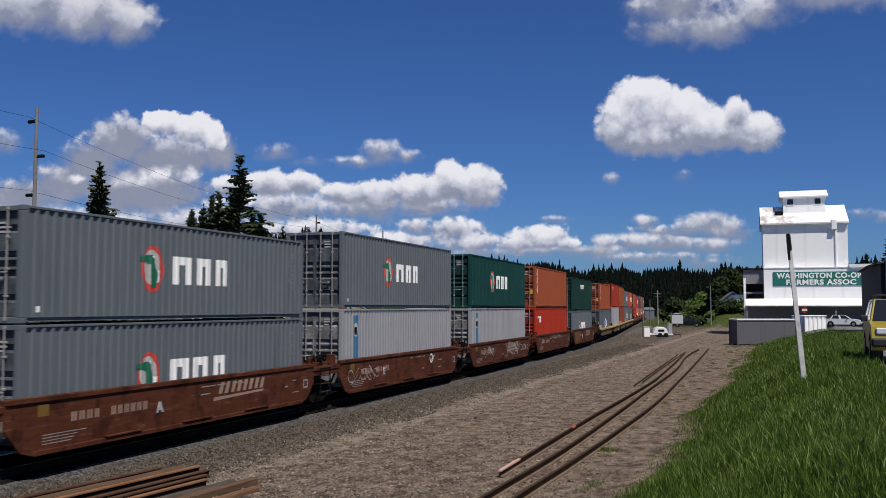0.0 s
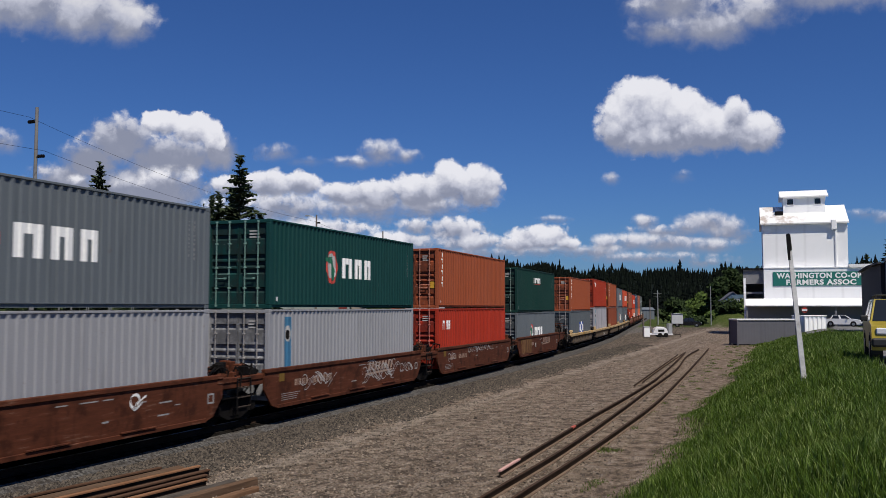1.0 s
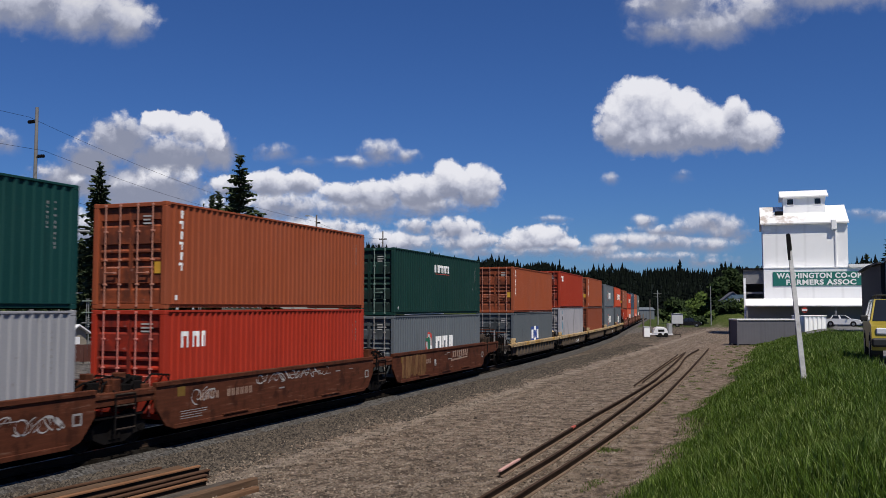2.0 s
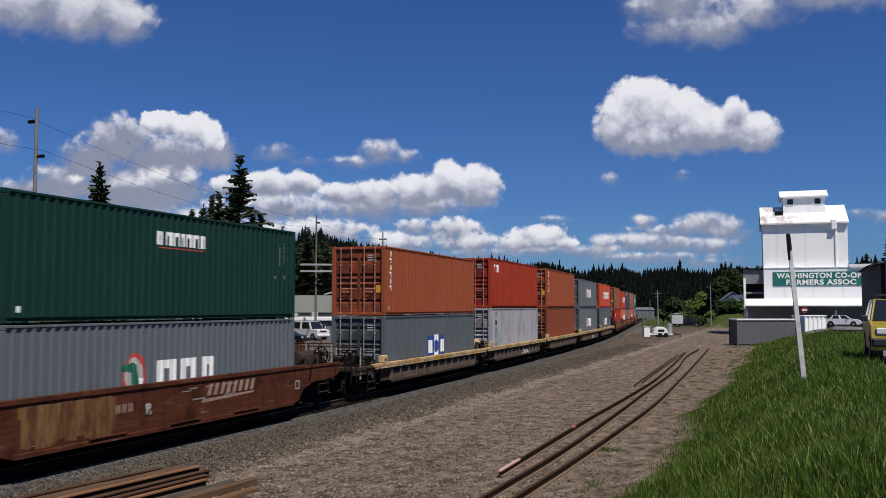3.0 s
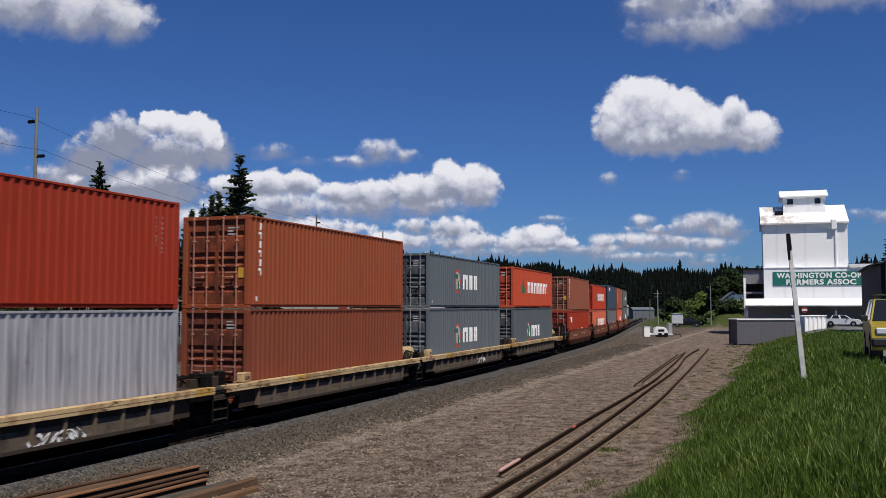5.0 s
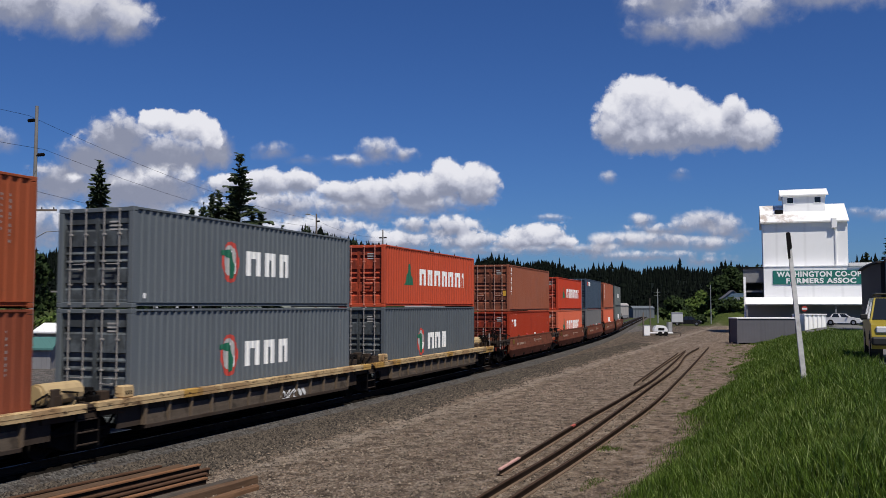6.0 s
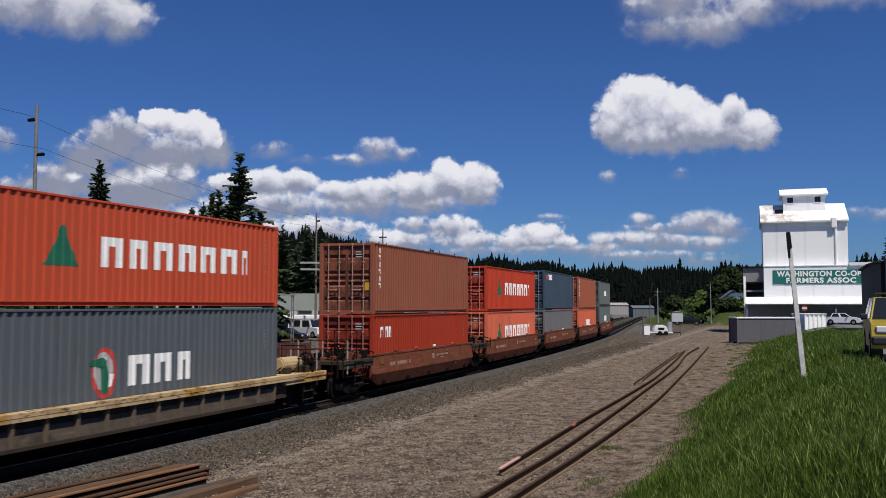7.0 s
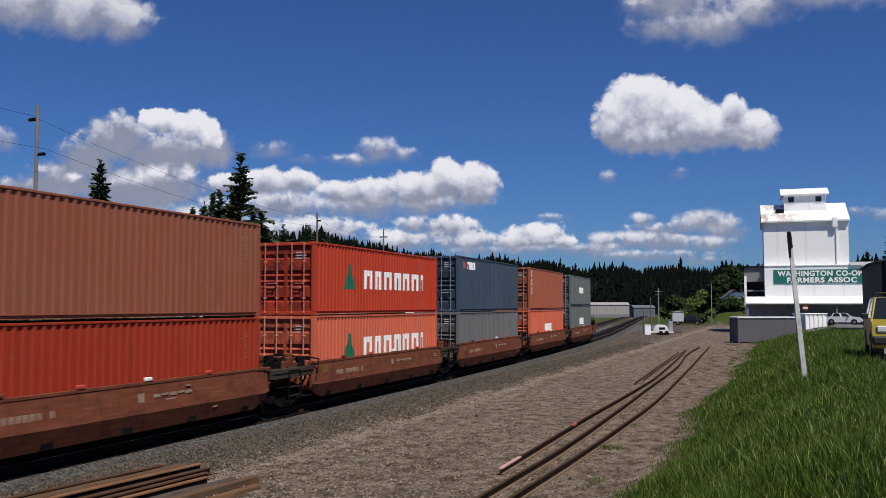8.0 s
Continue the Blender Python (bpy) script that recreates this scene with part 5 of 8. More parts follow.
def far_woods():
    """A hill and its dark conifers, one uneven wood along the skyline."""
    rng = random.Random(5)

    def crest(a):
        """Height of the hill's crest at bearing a (degrees right of the track's line)."""
        return float(np.interp(a, (-60, -47, -42, -38, -32, -29, -26, -24, -20, -17, -14.5, -12, -2, 5, 12), (24, 27, 33, 38, 43, 45, 39, 34, 28, 28, 26, 22.3, 21.8, 24, 28))) + 1.0 * math.sin(a * 1.7)
    bm = bmesh.new()
    rows = []
    for d, f in ((330, 0.0), (400, 0.35), (470, 0.75), (540, 1.0), (700, 1.05), (900, 0.6)):
        row = []
        for k in range(61):
            a = -62 + k * 1.25
            row.append(bm.verts.new((d * math.sin(radians(a)), d * math.cos(radians(a)), crest(a) * f - 1.5)))
        rows.append(row)
    for p, q in zip(rows, rows[1:]):
        for k in range(60):
            bm.faces.new((p[k], p[k + 1], q[k + 1], q[k]))
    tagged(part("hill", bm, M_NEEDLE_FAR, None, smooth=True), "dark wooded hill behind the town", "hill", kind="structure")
    verts, faces = [], []
    for k in range(7500):
        a = rng.uniform(-60, 12)
        d = rng.uniform(345, 560) if k % 3 else rng.uniform(500, 560)
        f = min(1.0, (d - 330) / 210) ** 0.9
        base = Vector((d * math.sin(radians(a)), d * math.cos(radians(a)), crest(a) * f - 2))
        if base.y < 250 and base.x > -150:
            continue
        h = rng.uniform(4, 7.5) * (1.5 if rng.random() < 0.05 else 1.0)
        r = h * rng.uniform(0.20, 0.32)
        for j in range(5):
            z0, z1, rr = h * (0.05 + j * 0.18), h * (0.36 + j * 0.165), r * (1 - j * 0.18) * rng.uniform(0.8, 1.2)
            i = len(verts)
            n = 6
            verts += [base + Vector((rr * rng.uniform(0.6, 1.2) * math.cos(6.283 * q / n + j), rr * rng.uniform(0.6, 1.2) * math.sin(6.283 * q / n + j), z0 + rng.uniform(-0.5, 0.4))) for q in range(n)]
            verts.append(base + Vector((0, 0, z1)))
            faces += [(i + q, i + (q + 1) % n, i + n) for q in range(n)]
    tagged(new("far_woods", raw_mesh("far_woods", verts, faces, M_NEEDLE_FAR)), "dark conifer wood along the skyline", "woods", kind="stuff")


def grass():
    rng = np.random.default_rng(4)
    n = 560000
    y = 3.5 * np.exp(rng.random(n) * math.log(96 / 3.5))
    x = -6.2 + rng.random(n) * 11.4
    verts, faces = [], []
    lean = rng.normal(0, 1, (n, 2))
    u = rng.random((n, 4))
    for k in range(n):
        xx, yy = float(x[k]), float(y[k])
        toe = toe_at(yy)
        outside = xx < toe + 0.2 + 2.4 * u[k, 3] * max(0.0, 0.75 + 1.2 * noise.noise((xx * 0.8, yy * 0.45, 3)))
        weed = outside and xx > toe - 1.3 - 0.7 * ease(yy, 38, 55) and noise.noise((xx * 1.6, yy * 0.9, 9)) > 0.36 - 0.14 * ease(yy, 38, 55) + 0.3 * u[k, 2]
        if (outside and not weed) or xx > road_edge(yy) - 0.05 + 0.25 * u[k, 2] or (yy > 70 and yy > 94.5 - 4.0 * xx):
            continue
        patch = noise.noise((xx * 0.5, yy * 0.5, 0)) * 0.5 + 0.5
        h = (0.04 + 0.09 * u[k, 0] + 0.11 * u[k, 2] ** 6) * (0.3 + 1.4 * patch) * (0.45 if weed else 0.35 + 0.75 * ease(xx, toe, toe + 1.9)) * (1.12 + yy / 120)
        w = 0.0040 + 0.00025 * yy
        z = ground_z(xx, yy) - 0.02
        a = u[k, 1] * 6.283
        cx, cy = math.cos(a) * w, math.sin(a) * w
        lx, ly = float(lean[k, 0]) * h * 0.30, float(lean[k, 1]) * h * 0.30
        i = len(verts)
        verts += [(xx - cx, yy - cy, z), (xx + cx, yy + cy, z), (xx + cx * 0.8 + lx * 0.4, yy + cy * 0.8 + ly * 0.4, z + h * 0.6), (xx - cx * 0.8 + lx * 0.4, yy - cy * 0.8 + ly * 0.4, z + h * 0.6), (xx + lx, yy + ly, z + h)]
        faces += [(i, i + 1, i + 2, i + 3), (i + 3, i + 2, i + 4)]
    tagged(new("grass", raw_mesh("grass", verts, faces, M_GRASS)), "rough spring grass on the bank", "grass", kind="stuff")


def stones():
    """Loose stones on the lot and the coarse ballast shoulder, each a small uneven pyramid."""
    rng = np.random.default_rng(8)
    beds = []
    for n, x0, x1, y0, y1 in ((50000, -14.0, -4.2, 13.5, 75.0), (62000, -15.0, -12.2, 13.0, 95.0)):
        by_rail = x0 < -14
        y = y0 * np.exp(rng.random(n) * math.log(y1 / y0))
        x = x0 + rng.random(n) * (x1 - x0)
        u = rng.random((n, 6))
        verts, faces = [], []
        for k in range(n):
            xx, yy = float(x[k]), float(y[k])
            if not by_rail and (u[k, 1] < (yy - 20) / 60 or xx > toe_at(yy) + 0.3):
                continue
            if by_rail and u[k, 4] < (xx + 14.3) / 1.9 + 0.5 * noise.noise((xx * 0.7, yy * 0.35, 5)):
                continue
            s = 0.007 + 0.034 * u[k, 0] ** 4 + 0.0002 * yy + (0.05 if u[k, 1] > 0.997 else 0)
            if by_rail:
                s = 0.020 + 0.034 * u[k, 0] ** 1.5 + 0.0002 * yy
            z = ground_z(xx, yy) + s * 0.05
            if xx < -14.2:
                z = 0.02 + 0.1 * (-14.2 - xx)
            i = len(verts)
            a = u[k, 2] * 6.28
            for q in range(4):
                verts.append((xx + s * (0.7 + u[k, 3] * 0.6) * math.cos(a + q * 1.57), yy + s * (0.7 + u[k, 4] * 0.6) * math.sin(a + q * 1.57), z - 0.2 * s + 0.35 * s * (q % 2)))
            verts.append((xx + 0.6 * s * (u[k, 1] - 0.5), yy + 0.6 * s * (u[k, 5] - 0.5), z + s * (0.6 + 0.4 * u[k, 5])))
            faces += [(i + q, i + (q + 1) % 4, i + 4) for q in range(4)]
        beds.append((verts, faces))
    for (verts, faces), name, lo, hi, label in zip(beds, ("loose_stones", "ballast_stones"), ((0.024, 0.019, 0.015), (0.016, 0.014, 0.013)), ((0.31, 0.250, 0.190), (0.125, 0.103, 0.080)),
                                                   ("loose grey stones on the lot", "dark grey coarse ballast stones beside the track")):
        n2 = Nodes(name)
        c = n2.mix(n2.island(), lo, hi)
        tagged(new(name, raw_mesh(name, verts, faces, n2.done(c, 0.9, 0.0, 0.2))), label, "gravel", kind="stuff")


# ---- clouds: a distant sky backdrop, square to the view ----
CLOUD_FAR = 3000.0


def cloud(name, far, blobs, seed, grey=0.0, edge=0.10, ragged=1.0, grain=1.0, bright=1.0, drift=14.0):
    """A flat far cloud. Blobs: (u, v, half width, half height) in hundreds of metres on a plane CLOUD_FAR ahead.
    grey: how much of each billow lies in its own shade; edge: how soft the rim is."""
    k = far / CLOUD_FAR
    u0, u1 = min(b[0] - b[2] for b in blobs) - 0.9, max(b[0] + b[2] for b in blobs) + 0.9
    v0, v1 = min(b[1] - b[3] for b in blobs) - 0.7, max(b[1] + b[3] for b in blobs) + 0.9
    n = Nodes("cloud_" + name)
    q = n.coord()
    s = n.vec("ADD", q, (seed * 7.3, seed * 3.1, 0))
    w = n.vec("ADD", s, n.vec("SCALE", n.vec("SUBTRACT", n.noise(s, 2.2 * grain, 4.0, 0.6, True), (0.5, 0.5, 0.5)), 0.42))
    large = n.math("SUBTRACT", n.noise(w, 1.3 * grain, 3.0, 0.5), 0.5)
    small = n.math("SUBTRACT", n.noise(w, 4.2 * grain, 6.0, 0.62), 0.5)
    puff = n.math("SUBTRACT", 0.40, n.voronoi(w, 2.6 * grain))
    heave = n.math("MULTIPLY", n.math("ADD", n.math("ADD", n.math("MULTIPLY", large, 0.70), n.math("MULTIPLY", small, 0.50)), n.math("MULTIPLY", puff, 0.30)), ragged)
    f, top, weight = None, 0.0, 0.02
    for u, v, a, b in blobs:
        r = n.vec("MULTIPLY", n.vec("SUBTRACT", q, (u, v, 0)), (1 / a, 1 / b, 0))
        inner = n.math("SUBTRACT", 1.0, n.vec("LENGTH", r))
        g = n.math("MULTIPLY", inner, 0.75 * min(a, b) ** 0.5)
        f = g if f is None else n.math("SMOOTH_MAX", f, g, 0.12)
        share = n.math("POWER", n.math("MAXIMUM", n.math("ADD", inner, 0.35), 0.0), 3.0)
        top = n.math("ADD", top, n.math("MULTIPLY", n.xyz(r)[1], share))
        weight = n.math("ADD", weight, share)
    height = n.math("DIVIDE", top, weight)
    body = n.math("ADD", f, heave)
    light = n.math("ADD", n.math("MULTIPLY", height, 1.0), n.math("ADD", n.math("MULTIPLY", large, 1.3), n.math("ADD", n.math("MULTIPLY", small, 0.40), n.math("MULTIPLY", puff, 0.25))))
    lit = n.step(light, -0.95 + grey, 0.35 + grey)
    rim = n.step(lit, 0.15, 0.75, edge * 1.6 + 0.05, edge)
    alpha = n.step(n.math("DIVIDE", n.math("ADD", body, 0.07), rim, clamp=True), 0.0, 1.0, 0.0, 0.98)
    c = n.mix(n.math("ADD", n.step(lit, 0.0, 0.55), n.math("MULTIPLY", large, 0.5), clamp=True), (0.29, 0.315, 0.42), (0.56, 0.58, 0.69))
    c = n.mix(n.step(lit, 0.40, 1.0), c, scaled((0.91, 0.91, 0.97), bright))
    em = n.t.nodes.new("ShaderNodeEmission")
    n.put(em.inputs["Color"], c)
    tr = n.t.nodes.new("ShaderNodeBsdfTransparent")
    mx = n.t.nodes.new("ShaderNodeMixShader")
    n.put(mx.inputs[0], alpha), n.put(mx.inputs[1], tr.outputs[0]), n.put(mx.inputs[2], em.outputs[0])
    n.t.links.new(mx.outputs[0], n.out.inputs["Surface"])
    bm = bmesh.new()
    bm.faces.new([bm.verts.new(p) for p in ((u0, v0, 0), (u1, v0, 0), (u1, v1, 0), (u0, v1, 0))])
    ob = part("cloud", bm, n.mat, None)
    ob.scale = (100 * k,) * 3
    tagged(ob, "white cumulus cloud with a grey underside", "cloud", "clouds", "structure")
    base = aim() @ Matrix.Translation((0, 0, -far))
    CLOUDS.append((ob, base, drift * k))
    return ob


CLOUDS = []


def px(x, y, a, b):
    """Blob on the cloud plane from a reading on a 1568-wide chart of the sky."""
    s = CLOUD_FAR / 1589.7 / 100
    return ((x - 784) * s, (441 - y) * s, a * s, b * s)


def build_clouds():
    cloud("a", 2600, [px(1143, 192, 78, 56), px(1098, 226, 46, 48), px(1190, 216, 92, 62), px(1245, 230, 86, 46), px(1303, 205, 26, 34), px(1338, 236, 52, 38), px(1160, 246, 92, 34)], 1, 0.28, 0.16, 0.42)
    cloud("b", 2500, [px(50, 4, 160, 60), px(150, 26, 124, 54), px(222, 42, 60, 46), px(-20, 14, 90, 54)], 2, 0.40, 0.34, 0.55, 0.8, 0.86)
    cloud("c", 2550, [px(1195, 8, 108, 50), px(1262, 46, 92, 50), px(1335, 22, 86, 40), px(1460, -6, 140, 34), px(1175, 54, 74, 30), px(1570, -14, 90, 30)], 3, 0.62, 0.40, 0.65, 0.8, 0.86)
    cloud("p", 2990, [px(40, 405, 130, 56), px(180, 415, 130, 50), px(320, 405, 130, 44), px(480, 420, 120, 34)], 16, 0.6, 0.4, 0.7)
    cloud("n", 2940, [px(215, 252, 72, 52), px(160, 285, 62, 44), px(300, 280, 104, 46), px(115, 325, 78, 42), px(255, 338, 140, 52), px(40, 345, 90, 34), px(385, 270, 40, 42)], 14, 0.88, 0.26, 0.55)
    cloud("d", 2890, [px(290, 218, 46, 22), px(345, 228, 44, 28), px(378, 246, 22, 30)], 4, -0.10, 0.12, 0.45, 1.2)
    cloud("o", 2870, [px(288, 318, 52, 26), px(240, 330, 44, 20), px(333, 318, 26, 24), px(140, 322, 34, 16)], 15, 0.36, 0.40, 0.6, 1.2)
    cloud("e", 2850, [px(478, 326, 50, 26), px(532, 326, 40, 24), px(408, 330, 40, 20), px(605, 346, 44, 24), px(665, 346, 60, 30), px(742, 340, 62, 34), px(798, 325, 38, 42), px(848, 332, 44, 42)], 5, 0.30, 0.16, 0.5, 1.1)
    cloud("q", 2900, [px(500, 368, 110, 32), px(650, 372, 120, 26), px(765, 366, 70, 26), px(420, 372, 70, 26)], 17, 0.55, 0.32, 0.7)
    cloud("r", 2920, [px(805, 408, 64, 26), px(738, 402, 38, 18), px(700, 430, 90, 24), px(835, 432, 76, 22), px(580, 410, 90, 26)], 18, 0.38, 0.24, 0.6, 1.2)
    cloud("f", 2700, [px(675, 270, 44, 26), px(632, 288, 52, 13), px(720, 278, 30, 16)], 6, 0.56, 0.36, 0.55)
    cloud("g", 2720, [px(492, 272, 46, 20), px(545, 286, 40, 10)], 7, 0.85, 0.5, 0.6, 1.0, 0.8)
    cloud("h", 2950, [px(958, 422, 58, 25), px(918, 434, 40, 16), px(1005, 434, 24, 14)], 8, 0.24, 0.16, 0.45, 1.3)
    cloud("s", 2960, [px(960, 446, 110, 12), px(860, 450, 90, 12), px(980, 388, 30, 8)], 19, 0.45, 0.35, 0.6)
    cloud("i", 2980, [px(1255, 396, 62, 24), px(1215, 404, 36, 16), px(1182, 432, 96, 20), px(1258, 437, 54, 17), px(1122, 430, 40, 20), px(1074, 432, 30, 20), px(1143, 394, 26, 16), px(1292, 402, 34, 18)], 9, 0.54, 0.30, 0.40, 1.1, 0.95)
    cloud("t", 2995, [px(1150, 458, 150, 12), px(1050, 446, 60, 14), px(1250, 466, 60, 10), px(1290, 416, 60, 18), px(1180, 412, 90, 14)], 20, 0.72, 0.30, 0.75)
    cloud("j", 2650, [px(1083, 318, 18, 13)], 10, 0.62, 0.40, 0.4, 1.2, 0.8)
    cloud("k", 2660, [px(1208, 313, 24, 13)], 11, 0.75, 0.5, 0.4)
    cloud("l", 2670, [px(1540, 380, 44, 13), px(1568, 386, 40, 14)], 12, 0.66, 0.48, 0.55)
    cloud("m", 2680, [px(5, 252, 44, 26)], 13, 0.75, 0.45, 0.5)


# ---- buildings and yard ----
def siding(name, rgb, pitch, vary=0.12, across=False):
    """Painted boards or ribbed sheet: fine joints at real spacing."""
    n = Nodes(name)
    p = n.coord()
    x, y, z = n.xyz(p)
    u = n.math("FRACT", n.math("DIVIDE", z if across else n.math("ADD", x, y), pitch))
    joint = n.step(n.math("ABSOLUTE", n.math("SUBTRACT", u, 0.5)), 0.42, 0.5)
    w = n.noise(p, 1.3, 5.0)
    c = n.mix(n.step(w, 0.35, 0.75, 0.0, vary), rgb, scaled(rgb, 0.6))
    c = n.mix(n.math("MULTIPLY", joint, 0.3), c, scaled(rgb, 0.7))
    runs = n.noise(n.vec("MULTIPLY", p, (3.0, 3.0, 0.15)), 1.0, 5.0)
    c = n.mix(n.step(runs, 0.55, 0.8, 0.0, min(0.35, 3 * vary)), c, scaled(rgb, 0.6))
    n.bump(n.math("SUBTRACT", 1.0, joint), 0.4, 0.02)
    return n.done(c, 0.75)


M_WHITE_WALL = siding("white_painted_siding", (0.92, 0.92, 0.92), 3.7, 0.03)
M_ROOF_WHITE = siding("white_metal_roof", (0.82, 0.82, 0.82), 0.6, 0.08)


def stained_roof():
    n = Nodes("rust_stained_white_roof")
    p = n.coord()
    x, y, z = n.xyz(p)
    a, f = n.noise(n.vec("MULTIPLY", p, (1.0, 0.6, 0.6)), 0.7, 6.0, 0.65), n.noise(p, 6.0, 5.0)
    c = n.mix(f, (0.72, 0.72, 0.71), (0.84, 0.84, 0.84))
    side = n.step(x, 1.5, -3.0)
    c = n.mix(n.math("MULTIPLY", n.step(a, 0.46, 0.62, 0.0, 0.75), side), c, (0.36, 0.27, 0.21))
    return n.done(c, 0.7)


M_ROOF_STAINED = stained_roof()
M_GREY_WALL = siding("grey_boarding", (0.21, 0.21, 0.22), 0.3, 0.2)
M_SHED_A = siding("dull_grey_sheet", (0.36, 0.335, 0.32), 0.8, 0.1)
M_ROOF_DULL = siding("dull_green_grey_roof", (0.150, 0.165, 0.145), 0.6, 0.2)
M_BOARD_PALE = siding("pale_grey_boarding", (0.52, 0.54, 0.56), 0.3, 0.2)
M_SHED_B = siding("slate_blue_sheet", (0.13, 0.15, 0.17), 0.8, 0.1)
M_DARK_WALL = siding("shaded_brown_boarding", (0.035, 0.028, 0.025), 0.25, 0.3)
M_SIGN = plain("green_sign_board", (0.012, 0.155, 0.125), 0.5, 0.0, 0.12, 3.0, 0.03)
M_GLASS = plain("dark_window_glass", (0.015, 0.018, 0.022), 0.12, 0.0, 0.1, 2.0, 0.0)
M_DARK = plain("dark_opening", (0.012, 0.012, 0.012), 0.9)
M_STEELGREY = siding("grey_blue_sheet", (0.108, 0.108, 0.126), 2.4, 0.2)
M_TAN = siding("tan_siding", (0.30, 0.26, 0.20), 0.25, 0.15, True)
M_TEAL = siding("teal_metal_roof", (0.055, 0.155, 0.145), 0.4, 0.2)
M_POLE = plain("grey_weathered_timber", (0.16, 0.135, 0.115), 0.95, 0.0, 0.4, 8.0, 0.4)
M_POST = plain("white_chipped_timber", (0.62, 0.61, 0.59), 0.85, 0.0, 0.7, 7.0, 0.5)


def gable(bm, x0, x1, y0, y1, z, rise, over=0.3, thick=0.14):
    """A pitched roof whose ridge runs along x."""
    ym = (y0 + y1) / 2
    prism(bm, [(y0 - over, z - over * rise / (ym - y0)), (ym, z + rise), (y1 + over, z - over * rise / (y1 - ym)),
               (y1 + over, z + thick - over * rise / (y1 - ym)), (ym, z + rise + thick), (y0 - over, z + thick - over * rise / (ym - y0))], 0, x0 - over, x1 + over)


def lettering(text, size, m, parent, material, name="sign_letters", width=None):
    cu = bpy.data.curves.new(name, "FONT")
    cu.body, cu.size, cu.extrude, cu.offset = text, size, 0.01, 0.043 * size
    cu.align_x, cu.space_character = "CENTER", 1.12
    tmp = bpy.data.objects.new("tmp", cu)
    scene.collection.objects.link(tmp)
    bpy.context.view_layer.update()
    me = bpy.data.meshes.new_from_object(tmp.evaluated_get(bpy.context.evaluated_depsgraph_get()))
    bpy.data.objects.remove(tmp)
    xs = [v.co.x for v in me.vertices]
    k = width / (max(xs) - min(xs)) if width else 1.0
    for v in me.vertices:
        v.co.x *= k
    me.materials.clear()
    me.materials.append(material)
    ob = tagged(new(name, me), "white block letters", kind="stuff")
    ob.parent, ob.matrix_basis = parent, m
    return ob


def window(parent, x, y, z, w, h):
    """A window on a wall that faces -y."""
    bm = bmesh.new()
    for a, b, c, d in ((-w / 2, w / 2, -h / 2, -h / 2 + 0.08), (-w / 2, w / 2, h / 2 - 0.08, h / 2), (-w / 2, -w / 2 + 0.08, -h / 2 + 0.08, h / 2 - 0.08), (w / 2 - 0.08, w / 2, -h / 2 + 0.08, h / 2 - 0.08)):
        box(bm, x + a, x + b, y - 0.05, y + 0.02, z + c, z + d)
    fr = part("window", bm, M_WHITE_WALL, parent)
    bm = bmesh.new()
    box(bm, x - w / 2 + 0.08, x + w / 2 - 0.08, y - 0.02, y + 0.02, z - h / 2 + 0.08, z + h / 2 - 0.08)
    part("pane", bm, M_GLASS, fr)


